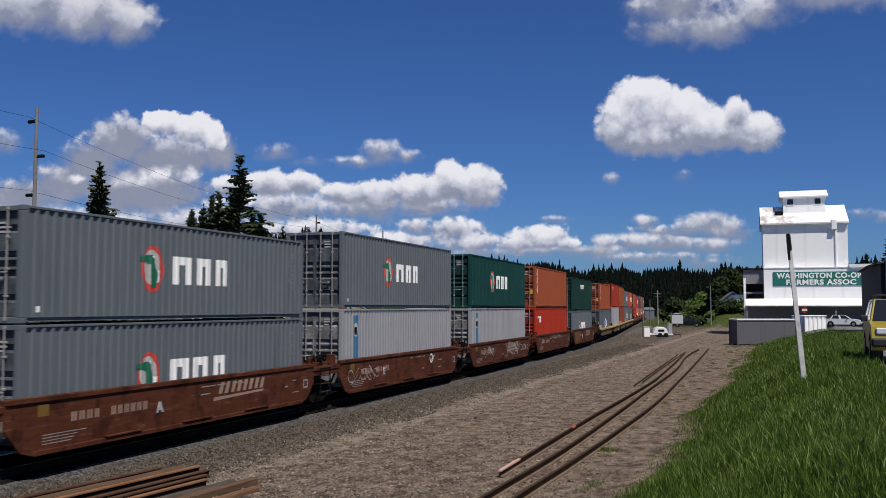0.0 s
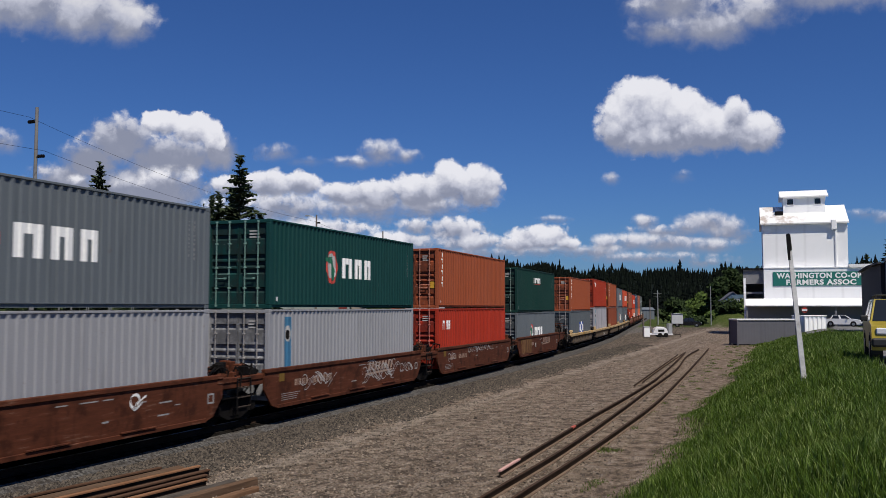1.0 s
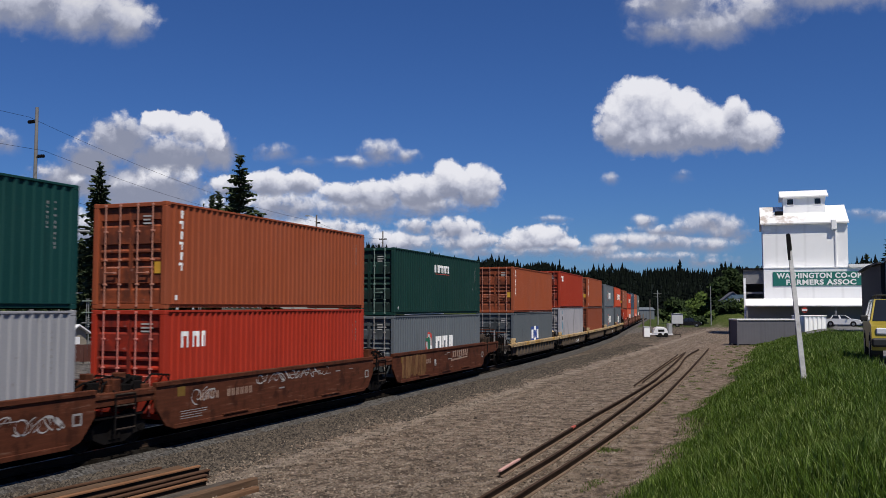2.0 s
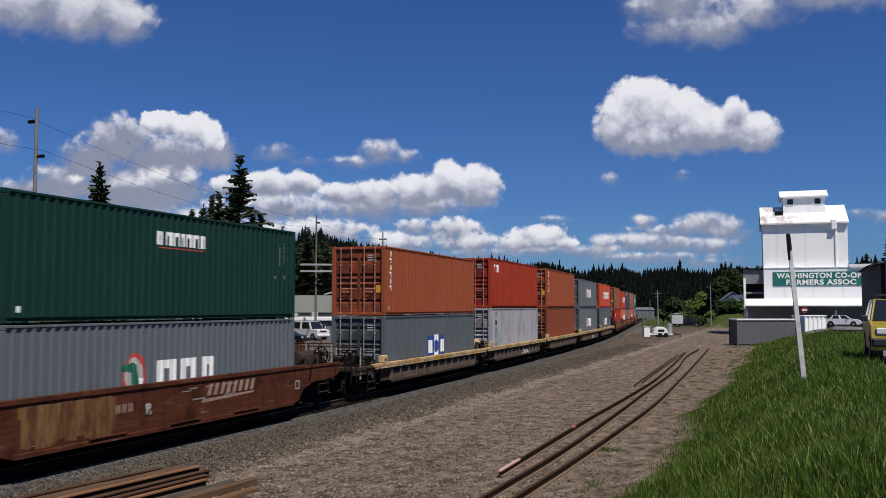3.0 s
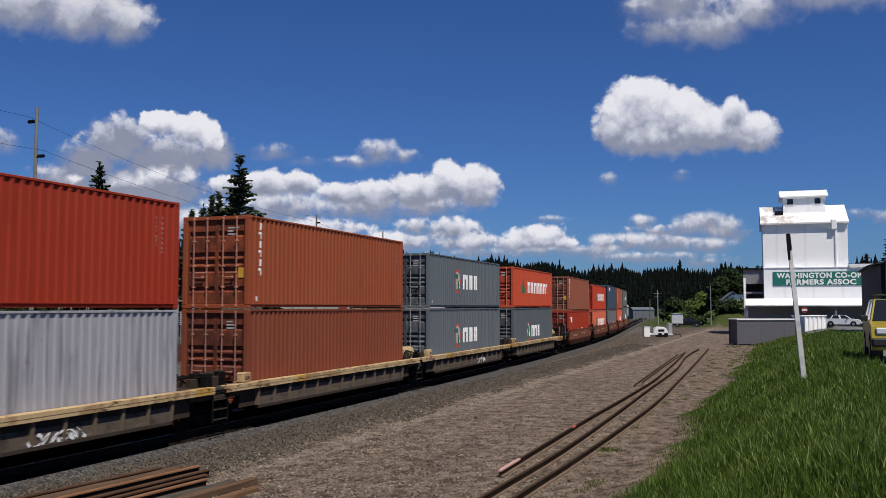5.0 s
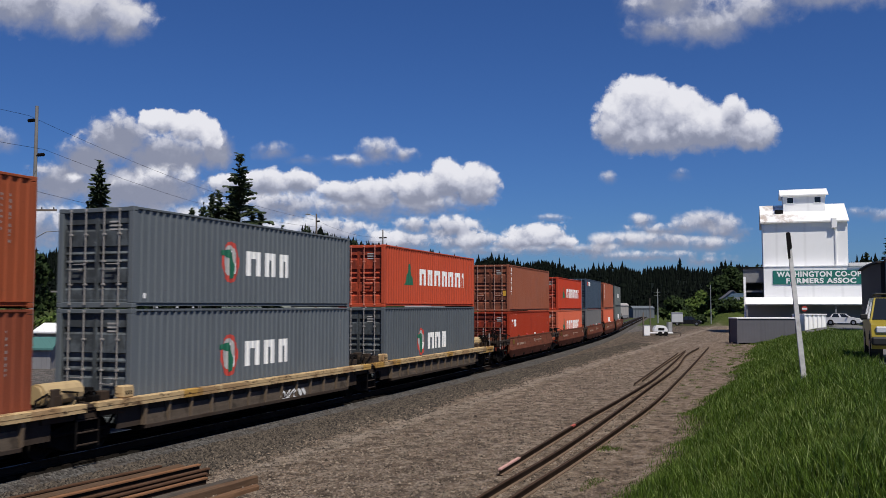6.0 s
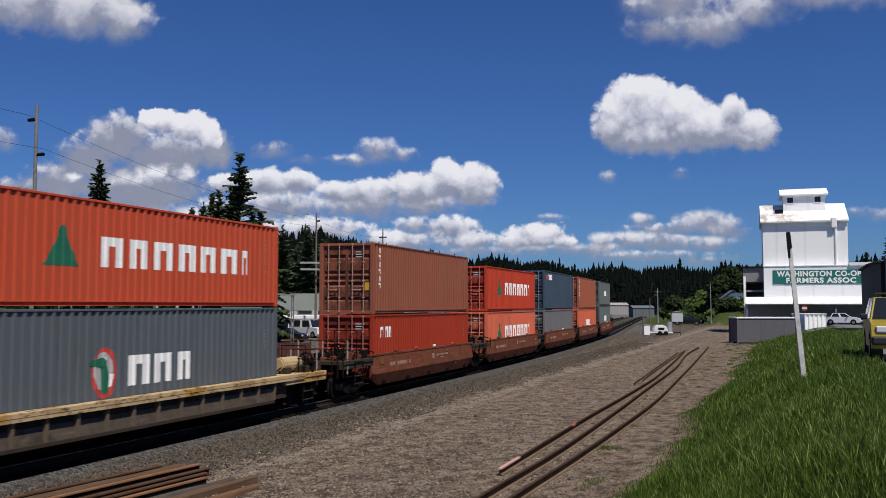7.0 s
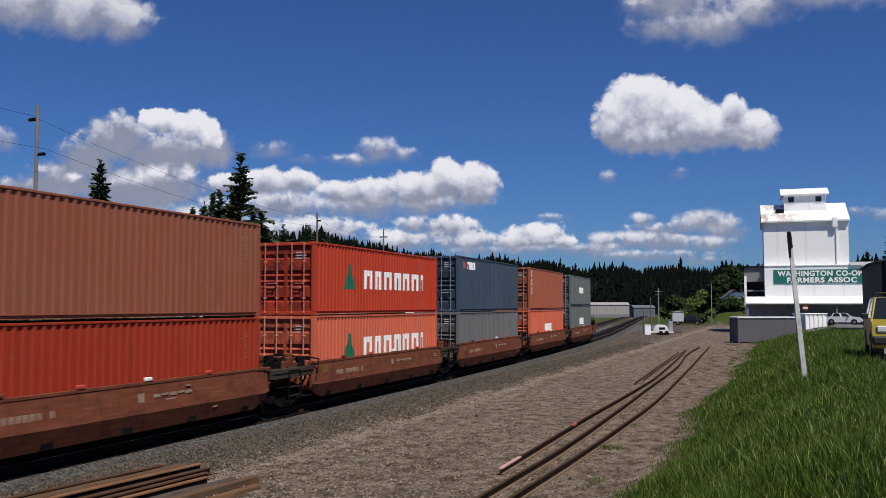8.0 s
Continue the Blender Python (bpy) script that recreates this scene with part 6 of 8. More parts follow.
def elevator():
    root = thing("grain_elevator", pose(2.95, 134.7, 0, 0, 0, 2), "tall white painted grain elevator with a green sign", "grain elevator")
    W = 5.5
    bm = bmesh.new()
    prism(bm, [(0.0, 0.0), (11.0, 0.0), (11.0, 15.5), (5.5, 18.1), (0.0, 15.5)], 0, -W, W)
    part("wall", bm, M_WHITE_WALL, root)
    bm = bmesh.new()
    gable(bm, -W + 0.25, W - 0.36, 0.0, 11.0, 15.72, 2.65, 0.55, 0.2)
    part("roof", bm, M_ROOF_STAINED, root, "white metal roof with brown rust stains")
    bm = bmesh.new()
    box(bm, -W - 0.02, W + 0.02, -0.06, 0.0, 14.9, 15.2)
    part("eave_band", bm, M_WHITE_WALL, root)
    # cupola on the ridge
    bm = bmesh.new()
    box(bm, -2.6, 2.95, 3.0, 8.0, 16.4, 19.7)
    cup = part("cupola", bm, M_WHITE_WALL, root)
    bm = bmesh.new()
    gable(bm, -2.6, 2.95, 3.0, 8.0, 19.7, 0.95, 0.45, 0.18)
    part("cupola_roof", bm, M_ROOF_WHITE, cup)
    for x in (-1.65, 2.0):
        window(root, x, 2.97, 18.95, 0.95, 0.95)
    bm = bmesh.new()
    box(bm, -3.75, -2.65, 2.2, 3.0, 16.8, 17.6, 0.05)
    part("roof_vent", bm, M_DARK, root, "dark roof vent")
    # lower front with the sign, reaching further right
    bm = bmesh.new()
    box(bm, -W, 14.0, -0.9, -0.06, 4.6, 9.3)
    box(bm, W + 0.01, 14.0, -0.06, 9.0, 4.6, 9.3)
    low = part("lower_front", bm, M_WHITE_WALL, root)
    bm = bmesh.new()
    box(bm, W + 0.02, 14.3, -1.2, 9.3, 9.305, 9.75)
    box(bm, -W - 0.05, W, -1.0, -0.065, 9.305, 9.40)
    part("flat_roof", bm, M_ROOF_WHITE, low)
    bm = bmesh.new()
    box(bm, -4.3, 9.6, -1.0, -0.905, 6.85, 8.78, 0.02)
    board = part("sign_board", bm, M_SIGN, root, "green board with white block letters")
    lettering("WASHINGTON CO-OP", 0.98, pose(1.6, -1.012, 7.92, 90), board, M_WHITE, width=10.8)
    lettering("FARMERS ASSOC", 0.95, pose(1.85, -1.012, 7.02, 90), board, M_WHITE, width=8.9)
    bm = bmesh.new()
    prism(bm, [(-3.4, 3.98), (-0.9, 4.92), (-0.9, 5.08), (-3.5, 4.12)], 0, -W - 2.5, 13.0)
    part("awning", bm, M_ROOF_WHITE, root, "bright white sloping awning roof")
    bm = bmesh.new()
    box(bm, -W - 2.3, 13.5, -0.85, 9.0, 0.0, 4.58)
    part("store_wall", bm, M_GREY_WALL, root, "grey boarded lower wall")
    for x in (-W - 2.3, -1.5, 3.5, 8.5, 12.8):
        bm = bmesh.new()
        box(bm, x - 0.1, x + 0.1, -3.2, -3.0, 0, 4.05)
        part("awning_post", bm, M_GREY_WALL, root)
    bm = bmesh.new()
    box(bm, 3.86, 4.10, -0.18, -0.062, 9.4, 15.6, 0.03)
    box(bm, 3.4, 4.1, -0.6, -0.18, 14.6, 16.0, 0.08)
    part("downspout", bm, M_WHITE_WALL, root)
    # annexe with open bays
    bm = bmesh.new()
    box(bm, -W - 2.75, -W - 0.01, 0.6, 8.0, 7.2, 9.2)
    box(bm, -W - 2.75, -W - 2.45, 0.6, 8.0, 4.6, 7.2)
    box(bm, -W - 2.44, -W - 0.01, 7.0, 8.0, 4.6, 7.2)
    box(bm, -W - 2.44, -W - 0.01, 0.6, 0.8, 5.8, 6.05)
    ann = part("annexe", bm, M_GREY_WALL, root)
    bm = bmesh.new()
    box(bm, -W - 2.95, -W - 0.02, 0.3, 8.3, 9.205, 9.42)
    part("annexe_roof", bm, M_DARK, ann)
    bm = bmesh.new()
    box(bm, -W - 2.72, -W - 2.4, 0.25, 0.55, 0.0, 8.0)
    part("drain_pipe", bm, M_WHITE_WALL, ann)
    # round no-entry style board below the awning
    bm = bmesh.new()
    rod(bm, (-0.45, -3.62, 3.5), (-0.45, -3.55, 3.5), 0.40, seg=8)
    s = part("warning_disc", bm, M_MARKRED, root, "red and white octagonal board")
    bm = bmesh.new()
    box(bm, -0.77, -0.13, -3.66, -3.625, 3.37, 3.62)
    part("disc_bar", bm, M_WHITE, s)


def ribbed_box(bm, x0, x1, y0, y1, z0, z1, pitch=0.3, depth=0.05):
    """A box whose long -y side is pressed in upright ribs."""
    n = max(2, int((x1 - x0) / pitch))
    pts = []
    for k in range(n):
        a = x0 + (x1 - x0) * k / n
        w = (x1 - x0) / n
        pts += [(a, y0), (a + w * 0.4, y0), (a + w * 0.5, y0 + depth), (a + w * 0.9, y0 + depth)]
    pts += [(x1, y0), (x1, y1), (x0, y1)]
    prism(bm, pts, 2, z0, z1)


def yard_bins():
    root = thing("storage_container", pose(-4.45, 97.0, 0.0, 0, 0, 22), "dark blue-grey steel storage container on the lot", "shipping container")
    bm = bmesh.new()
    ribbed_box(bm, 0, 6.06, 0.03, 2.40, 0.12, 2.55, 0.28, 0.002)
    part("body", bm, M_STEELGREY, root)
    for x in (0.0, 6.06):
        for y in (-0.02, 2.36):
            bm = bmesh.new()
            box(bm, x - 0.08, x + 0.08, y, y + 0.12, 0.0, 2.555, 0.01)
            part("corner_post", bm, M_STEELGREY, root)
    bm = bmesh.new()
    box(bm, -0.1, 6.16, -0.06, 2.5, 2.56, 2.70, 0.02)
    part("roof", bm, M_ROOF_WHITE, root, "pale sunlit roof")
    for y in (0.4, 1.9):
        bm = bmesh.new()
        box(bm, 0.2, 5.9, y, y + 0.16, -0.02, 0.118)
        part("skid", bm, M_DARK, root)
    root = thing("storage_container", pose(2.0, 100.4, 0.35, 0, 0, 30), "white ribbed steel storage container", "shipping container")
    bm = bmesh.new()
    ribbed_box(bm, 0, 2.45, 0.0, 2.4, 0.1, 2.60, 0.42, 0.09)
    part("body", bm, M_WHITE_WALL, root)
    bm = bmesh.new()
    box(bm, -0.05, 2.5, -0.05, 2.45, 2.605, 2.70, 0.02)
    part("roof", bm, M_ROOF_WHITE, root)
    bm = bmesh.new()
    box(bm, 0.1, 2.35, 0.1, 2.3, -0.4, 0.095)
    part("skids", bm, M_DARK, root)


def leaning_post():
    root = thing("leaning_post", pose(0.48, 25.84, ground_z(0.48, 25.84) - 0.15, 0, -4.6, 8), "leaning white weathered timber post in the grass", "post")
    bm = bmesh.new()
    rings = []
    rng = random.Random(2)
    for k in range(13):
        w, z = 0.066 - 0.016 * k / 12, 3.74 * k / 12
        rings.append([bm.verts.new((sx * w + rng.uniform(-0.004, 0.004), sy * w + rng.uniform(-0.004, 0.004), z)) for sx, sy in ((-1, -1), (1, -1), (1, 1), (-1, 1))])
    for p, q in zip(rings, rings[1:]):
        for k in range(4):
            bm.faces.new((p[k], p[(k + 1) % 4], q[(k + 1) % 4], q[k]))
    bm.faces.new(rings[0][::-1]), bm.faces.new(rings[-1])
    part("shaft", bm, M_POST, root)
    bm = bmesh.new()
    prism(bm, [(-0.056, 3.46), (-0.012, 3.46), (0.006, 3.70), (0.054, 3.73), (0.050, 4.14), (0.012, 4.17), (-0.044, 4.16), (-0.054, 3.8)], 1, -0.064, 0.058)
    part("post_top", bm, M_DARK, root, "dark top end")


# ---- poles, wires, far yard ----
M_PALE = plain("pale_weathered_pole", (0.22, 0.21, 0.20), 0.8, 0.0, 0.3, 4.0)


def utility_pole(x, y, h, arms, label, r=0.17, lamp=False, pale=False):
    root = thing("utility_pole", pose(x, y, ground_z(x, y) - 0.2), label, "utility pole", "utility poles")
    bm = bmesh.new()
    rod(bm, (0, 0, 0), (0, 0, h + 0.2), r, r * 0.62, 10)
    part("shaft", bm, M_GALV if pale == "bright" else M_PALE if pale else M_POLE, root)
    for z, side, w in arms:
        bm = bmesh.new()
        rod(bm, (0, 0, z), (side * w, 0, z + 0.06), 0.06, 0.045, 6)
        arm = part("insulator_arm", bm, M_GALV if pale == "bright" else M_BLACKISH, root)
        bm = bmesh.new()
        for k in range(4):
            rod(bm, (side * (w - 0.5 + k * 0.14), 0, z + 0.05), (side * (w - 0.44 + k * 0.14), 0, z + 0.056), 0.13, 0.09, 8)
        part("insulator", bm, M_BLACKISH, arm)
    if lamp:
        bm = bmesh.new()
        rod(bm, (0, 0, h - 0.2), (-0.9, -0.2, h + 0.15), 0.035, seg=6)
        box(bm, -1.4, -0.8, -0.32, -0.08, h + 0.08, h + 0.22, 0.03)
        part("lamp_head", bm, M_GALV, root)
    return root


def wire(a, b, sag, label="thin black overhead wire"):
    bm = bmesh.new()
    a, b = Vector(a), Vector(b)
    pts = [a.lerp(b, k / 16) - Vector((0, 0, sag * 4 * (k / 16) * (1 - k / 16))) for k in range(17)]
    tube(bm, pts, 0.011, 4)
    tagged(part("overhead_wire", bm, M_BLACKISH, None), label, "wire", "overhead wires")


M_PYLON_RED = plain("faded_red_board", (0.20, 0.045, 0.034), 0.8, 0.0, 0.5, 4.0)
M_BANK = plain("rough_bank_grass", (0.036, 0.048, 0.017), 0.95, 0.0, 0.6, 1.5, 0.5)
M_SUBSTEEL = plain("weathered_grey_steel", (0.16, 0.165, 0.16), 0.7, 0.0, 0.5, 5.0)
M_SUBGREEN = plain("grey_green_steel", (0.17, 0.22, 0.175), 0.7, 0.0, 0.4, 5.0)


def substation():
    root = thing("electrical_substation", pose(-46.9, 57.4, 0.0, 0, 0, 20.7), "grey steel electrical substation frames behind the track", "substation")
    rng = random.Random(3)
    for k in range(6):
        bm = bmesh.new()
        x = -4.2 + k * 1.75
        for dx in (-0.12, 0.12):
            rod(bm, (x + dx, 0, -0.2), (x + dx * 0.6, 0, 4.6), 0.05, seg=5)
        for j in range(7):
            rod(bm, (x - 0.12, 0, 0.3 + j * 0.6), (x + 0.12, 0, 0.7 + j * 0.6), 0.025, seg=4)
        part("post", bm, M_SUBSTEEL, root)
    for z in (2.7, 3.5, 4.4):
        bm = bmesh.new()
        for y in (-0.12, 0.12):
            rod(bm, (-4.6, y, z), (5.0, y, z), 0.05, seg=5)
        for j in range(24):
            rod(bm, (-4.6 + j * 0.4, -0.12, z), (-4.4 + j * 0.4, 0.12, z + 0.02), 0.03, seg=4)
        part("beam", bm, M_SUBGREEN if z > 3 else M_SUBSTEEL, root)
    for k in range(11):
        bm = bmesh.new()
        x = -4.0 + k * 0.82
        rod(bm, (x, -0.3, 2.3), (x, -0.3, 3.35), 0.05, seg=6)
        for j in range(5):
            rod(bm, (x, -0.3, 2.4 + j * 0.17), (x, -0.3, 2.46 + j * 0.17), 0.11, 0.08, 7)
        part("insulator", bm, M_SUBSTEEL, root)
    for x, w in ((-1.2, 1.3), (2.2, 1.7)):
        bm = bmesh.new()
        box(bm, x - w / 2, x + w / 2, -1.6, -0.5, -0.1, 2.1, 0.05)
        tank = part("transformer", bm, M_SUBSTEEL, root, "finned transformer")
        for j in range(9):
            bm = bmesh.new()
            box(bm, x - w / 2 + j * w / 9, x - w / 2 + 0.06 + j * w / 9, -1.95, -1.6, 0.3, 1.8)
            part("cooling_fin", bm, M_SUBSTEEL, tank)
    for k in range(9):
        bm = bmesh.new()
        x, y, top = 1.2 + k * 0.46, -0.9 - 0.5 * (k % 2), 3.0 + 0.45 * ((k * 5) % 3)
        rod(bm, (x, y, -0.1), (x, y, top - 0.9), 0.06, seg=6)
        post = part("bushing_post", bm, M_SUBSTEEL, root)
        bm = bmesh.new()
        for j in range(6):
            rod(bm, (x, y, top - 0.9 + j * 0.15), (x, y, top - 0.8 + j * 0.15), 0.12, 0.07, 7)
        rod(bm, (x, y, top - 0.9), (x, y, top + 0.15), 0.04, seg=5)
        part("bushing", bm, M_GALV, post, "pale ribbed bushing")
    for k in range(6):
        bm = bmesh.new()
        box(bm, 4.3, 5.3, -1.5, -0.7, 1.1 + k * 0.24, 1.22 + k * 0.24, 0.02)
        part("reactor_plate", bm, M_GALV, root, "pale stacked reactor plate")
    bm = bmesh.new()
    rod(bm, (4.8, -1.1, -0.1), (4.8, -1.1, 2.6), 0.12, seg=8)
    part("reactor_core", bm, M_SUBSTEEL, root)
    # a second, lower gantry beside it
    root = thing("electrical_substation", pose(-46.9, 57.4, 0.0, 0, 0, 20.7), "grey-green steel gantry bay with hanging insulators", "substation")
    for x in (6.4, 7.9, 9.2, 11.8):
        bm = bmesh.new()
        for dx in (-0.11, 0.11):
            rod(bm, (x + dx, 0, -0.2), (x + dx * 0.6, 0, 4.85), 0.045, seg=5)
        for j in range(8):
            rod(bm, (x - 0.11, 0, 0.2 + j * 0.56), (x + 0.11, 0, 0.55 + j * 0.56), 0.022, seg=4)
        part("post", bm, M_SUBSTEEL, root)
    for x0, x1, z in ((5.0, 12.0, 4.75), (6.3, 9.4, 3.75), (6.3, 9.4, 3.2)):
        bm = bmesh.new()
        for y in (-0.12, 0.12):
            rod(bm, (x0, y, z), (x1, y, z), 0.05, seg=5)
        for j in range(int((x1 - x0) / 0.4)):
            rod(bm, (x0 + j * 0.4, -0.12, z), (x0 + 0.2 + j * 0.4, 0.12, z + 0.02), 0.03, seg=4)
        part("beam", bm, M_SUBGREEN, root)
    for k in range(7):
        x = 6.7 + k * 0.40
        bm = bmesh.new()
        rod(bm, (x, -0.1, 3.75), (x, -0.1, 4.7), 0.03, seg=5)
        for j in range(4):
            rod(bm, (x, -0.1, 3.85 + j * 0.18), (x, -0.1, 3.92 + j * 0.18), 0.10, 0.07, 7)
        part("insulator", bm, M_SUBSTEEL, root)
    root = thing("power_frame", pose(-59.7, 62.9, 0.0, 0, 0, 20.7), "slim pale two-legged timber power frame", "power frame")
    for x in (-0.55, 0.55):
        bm = bmesh.new()
        rod(bm, (x, 0, -0.2), (x, 0, 5.1), 0.09, 0.07, 7)
        part("leg", bm, M_PALE, root)
    bm = bmesh.new()
    box(bm, -1.3, 1.5, -0.06, 0.06, 5.102, 5.25)
    part("beam", bm, M_PALE, root)


def small_house(name, x, y, z, turn, w, d, h, rise, wall, roof, label, windows=2):
    root = thing(name, pose(x, y, z, 0, 0, turn), label, "house" if name == "house" else "shed")
    bm = bmesh.new()
    prism(bm, [(-d / 2, 0), (d / 2, 0), (d / 2, h), (0, h + rise * 0.97), (-d / 2, h)], 0, -w / 2, w / 2)
    part("wall", bm, wall, root)
    bm = bmesh.new()
    gable(bm, -w / 2, w / 2, -d / 2, d / 2, h, rise, 0.25, 0.12)
    part("roof", bm, roof, root)
    for k in range(windows):
        window(root, -w / 2 + (k + 0.5) * w / windows, -d / 2 - 0.01, h * 0.55, min(0.9, w / windows * 0.5), h * 0.35)
    return root


def car_shell(length, width, belt, top, hood, deck, pillar, ground, bm, glass):
    """Lower body and greenhouse from a side outline; the front points to -y."""
    a = length / 2
    low = [(-a + 0.05, ground), (-a, belt * 0.62), (-a + 0.08, hood - 0.04), (-a + 0.30, hood), (-a + 1.15, belt + 0.02), (a - deck, belt + 0.02), (a - 0.06, belt - 0.02), (a, belt * 0.6), (a - 0.06, ground)]
    prism(bm, low, 0, -width / 2, width / 2)
    f0, f1, r1, r0 = -a + 1.05, -a + 1.05 + pillar, a - deck - 0.25, a - deck + 0.05
    k = width / 2
    v = [bm.verts.new(p) for p in ((-k + 0.03, f0, belt), (k - 0.03, f0, belt), (k - 0.03, r0, belt), (-k + 0.03, r0, belt),
                                   (-k + 0.17, f1, top), (k - 0.17, f1, top), (k - 0.17, r1, top), (-k + 0.17, r1, top))]
    for q in ((4, 5, 6, 7), (0, 1, 5, 4), (1, 2, 6, 5), (2, 3, 7, 6), (3, 0, 4, 7)):
        bm.faces.new([v[i] for i in q])
    # glass a little proud of each side of the greenhouse

    def pane(c, shrink):
        m = sum(c, Vector()) / 4
        n = (c[1] - c[0]).cross(c[3] - c[0]).normalized()
        if n.dot(m - Vector((0, (f1 + r1) / 2, (belt + top) / 2))) < 0:
            n = -n
        return [m + (p - m) * shrink + n * 0.012 for p in c]
    P = [x.co.copy() for x in v]
    for q in ((0, 1, 5, 4), (2, 3, 7, 6)):
        g = bmesh.new()
        g.faces.new([g.verts.new(p) for p in pane([P[i] for i in q], 0.94)])
        glass.append(g)
    for q in ((1, 2, 6, 5), (3, 0, 4, 7)):
        c = [P[i] for i in q]
        for s, e in ((0.04, 0.46), (0.52, 0.95)):
            d = [c[0].lerp(c[1], s), c[0].lerp(c[1], e), c[3].lerp(c[2], e), c[3].lerp(c[2], s)]
            g = bmesh.new()
            g.faces.new([g.verts.new(p) for p in pane(d, 0.88)])
            glass.append(g)


M_TYRE = plain("tyre_rubber", (0.012, 0.012, 0.012), 0.85, 0.0, 0.2, 10.0)
M_RIM = plain("alloy_rim", (0.35, 0.35, 0.36), 0.35, 0.8, 0.1, 10.0)
M_LAMP = plain("clear_lamp_glass", (0.65, 0.66, 0.68), 0.12, 0.0, 0.1, 10.0)
M_CARBLACK = plain("black_car_paint", (0.010, 0.010, 0.012), 0.25, 0.0, 0.1, 3.0, 0.0)
M_CARWHITE = plain("white_car_paint", (0.72, 0.72, 0.73), 0.3, 0.0, 0.08, 3.0, 0.0)
M_CARYELLOW = plain("yellow_car_paint", (0.37, 0.28, 0.03), 0.3, 0.0, 0.1, 3.0, 0.0)
M_PLASTIC = plain("black_trim_plastic", (0.016, 0.016, 0.016), 0.6, 0.0, 0.15, 9.0)


def vehicle(name, x, y, z, turn, paint, label, length=4.5, width=1.82, belt=1.0, top=1.48, hood=0.88, deck=0.9, pillar=0.75, ground=0.28, wheel=0.32, rugged=False):
    root = thing(name, pose(x, y, z, 0, 0, turn), label, "car")
    body, glass = bmesh.new(), []
    car_shell(length, width, belt, top, hood, deck, pillar, ground, body, glass)
    bmesh.ops.bevel(body, geom=[e for e in body.edges if e.calc_face_angle(0) > 0.5], offset=0.05, segments=2, affect="EDGES")
    body_ob = part("body", body, paint, root, smooth=False)
    for pane_bm in glass:
        part("window", pane_bm, M_GLASS, body_ob, "dark tinted glass")
    a, k = length / 2, width / 2
    for sy in (-a + 0.85, a - 0.9):
        for sx in (-1, 1):
            bm = bmesh.new()
            rod(bm, (sx * (k - 0.20), sy, wheel), (sx * (k + 0.02), sy, wheel), wheel, seg=20)
            w = part("wheel", bm, M_TYRE, root)
            bm = bmesh.new()
            rod(bm, (sx * (k + 0.021), sy, wheel), (sx * (k + 0.03), sy, wheel), wheel * 0.6, wheel * 0.5, seg=14)
            part("rim", bm, M_RIM, w)
            bm = bmesh.new()
            rod(bm, (sx * (k - 0.3), sy, wheel + 0.02), (sx * (k + 0.006), sy, wheel + 0.02), wheel * 1.18, seg=20)
            part("wheel_arch", bm, M_PLASTIC, root)
    for sx in (-1, 1):
        bm = bmesh.new()
        box(bm, sx * (k - 0.28) - 0.17, sx * (k - 0.28) + 0.17, -a - 0.02, -a + 0.2, hood - 0.26, hood - 0.08, 0.03)
        part("headlight", bm, M_LAMP, root)
        bm = bmesh.new()
        box(bm, sx * (k + 0.11) - 0.1, sx * (k + 0.11) + 0.1, -a + 1.45, -a + 1.6, belt + 0.02, belt + 0.18, 0.03)
        part("side_mirror", bm, M_PLASTIC, root)
    bm = bmesh.new()
    box(bm, -k + 0.5, k - 0.5, -a - 0.015, -a + 0.1, hood - 0.28, hood - 0.09, 0.02)
    for j in range(4):
        box(bm, -k + 0.52, k - 0.52, -a - 0.03, -a + 0.1, hood - 0.27 + j * 0.045, hood - 0.255 + j * 0.045)
    part("grille", bm, M_PLASTIC, root)
    bm = bmesh.new()
    box(bm, -k - 0.01, k + 0.01, -a - 0.10, -a + 0.18, ground + 0.10, ground + 0.34, 0.05)
    part("bumper", bm, M_PLASTIC if rugged else paint, root)
    if rugged:
        bm = bmesh.new()
        for sx in (-1, 1):
            rod(bm, (sx * (k - 0.24), -a + 1.9, top + 0.12), (sx * (k - 0.24), a - 1.1, top + 0.12), 0.025, seg=6)
        for j in range(4):
            rod(bm, (-k + 0.24, -a + 1.9 + j * 0.5, top + 0.12), (k - 0.24, -a + 1.9 + j * 0.5, top + 0.12), 0.02, seg=6)
            for sx in (-1, 1):
                rod(bm, (sx * (k - 0.24), -a + 1.9 + j * 0.5, top - 0.02), (sx * (k - 0.24), -a + 1.9 + j * 0.5, top + 0.12), 0.02, seg=6)
        part("roof_rack", bm, M_PLASTIC, root)
    return root


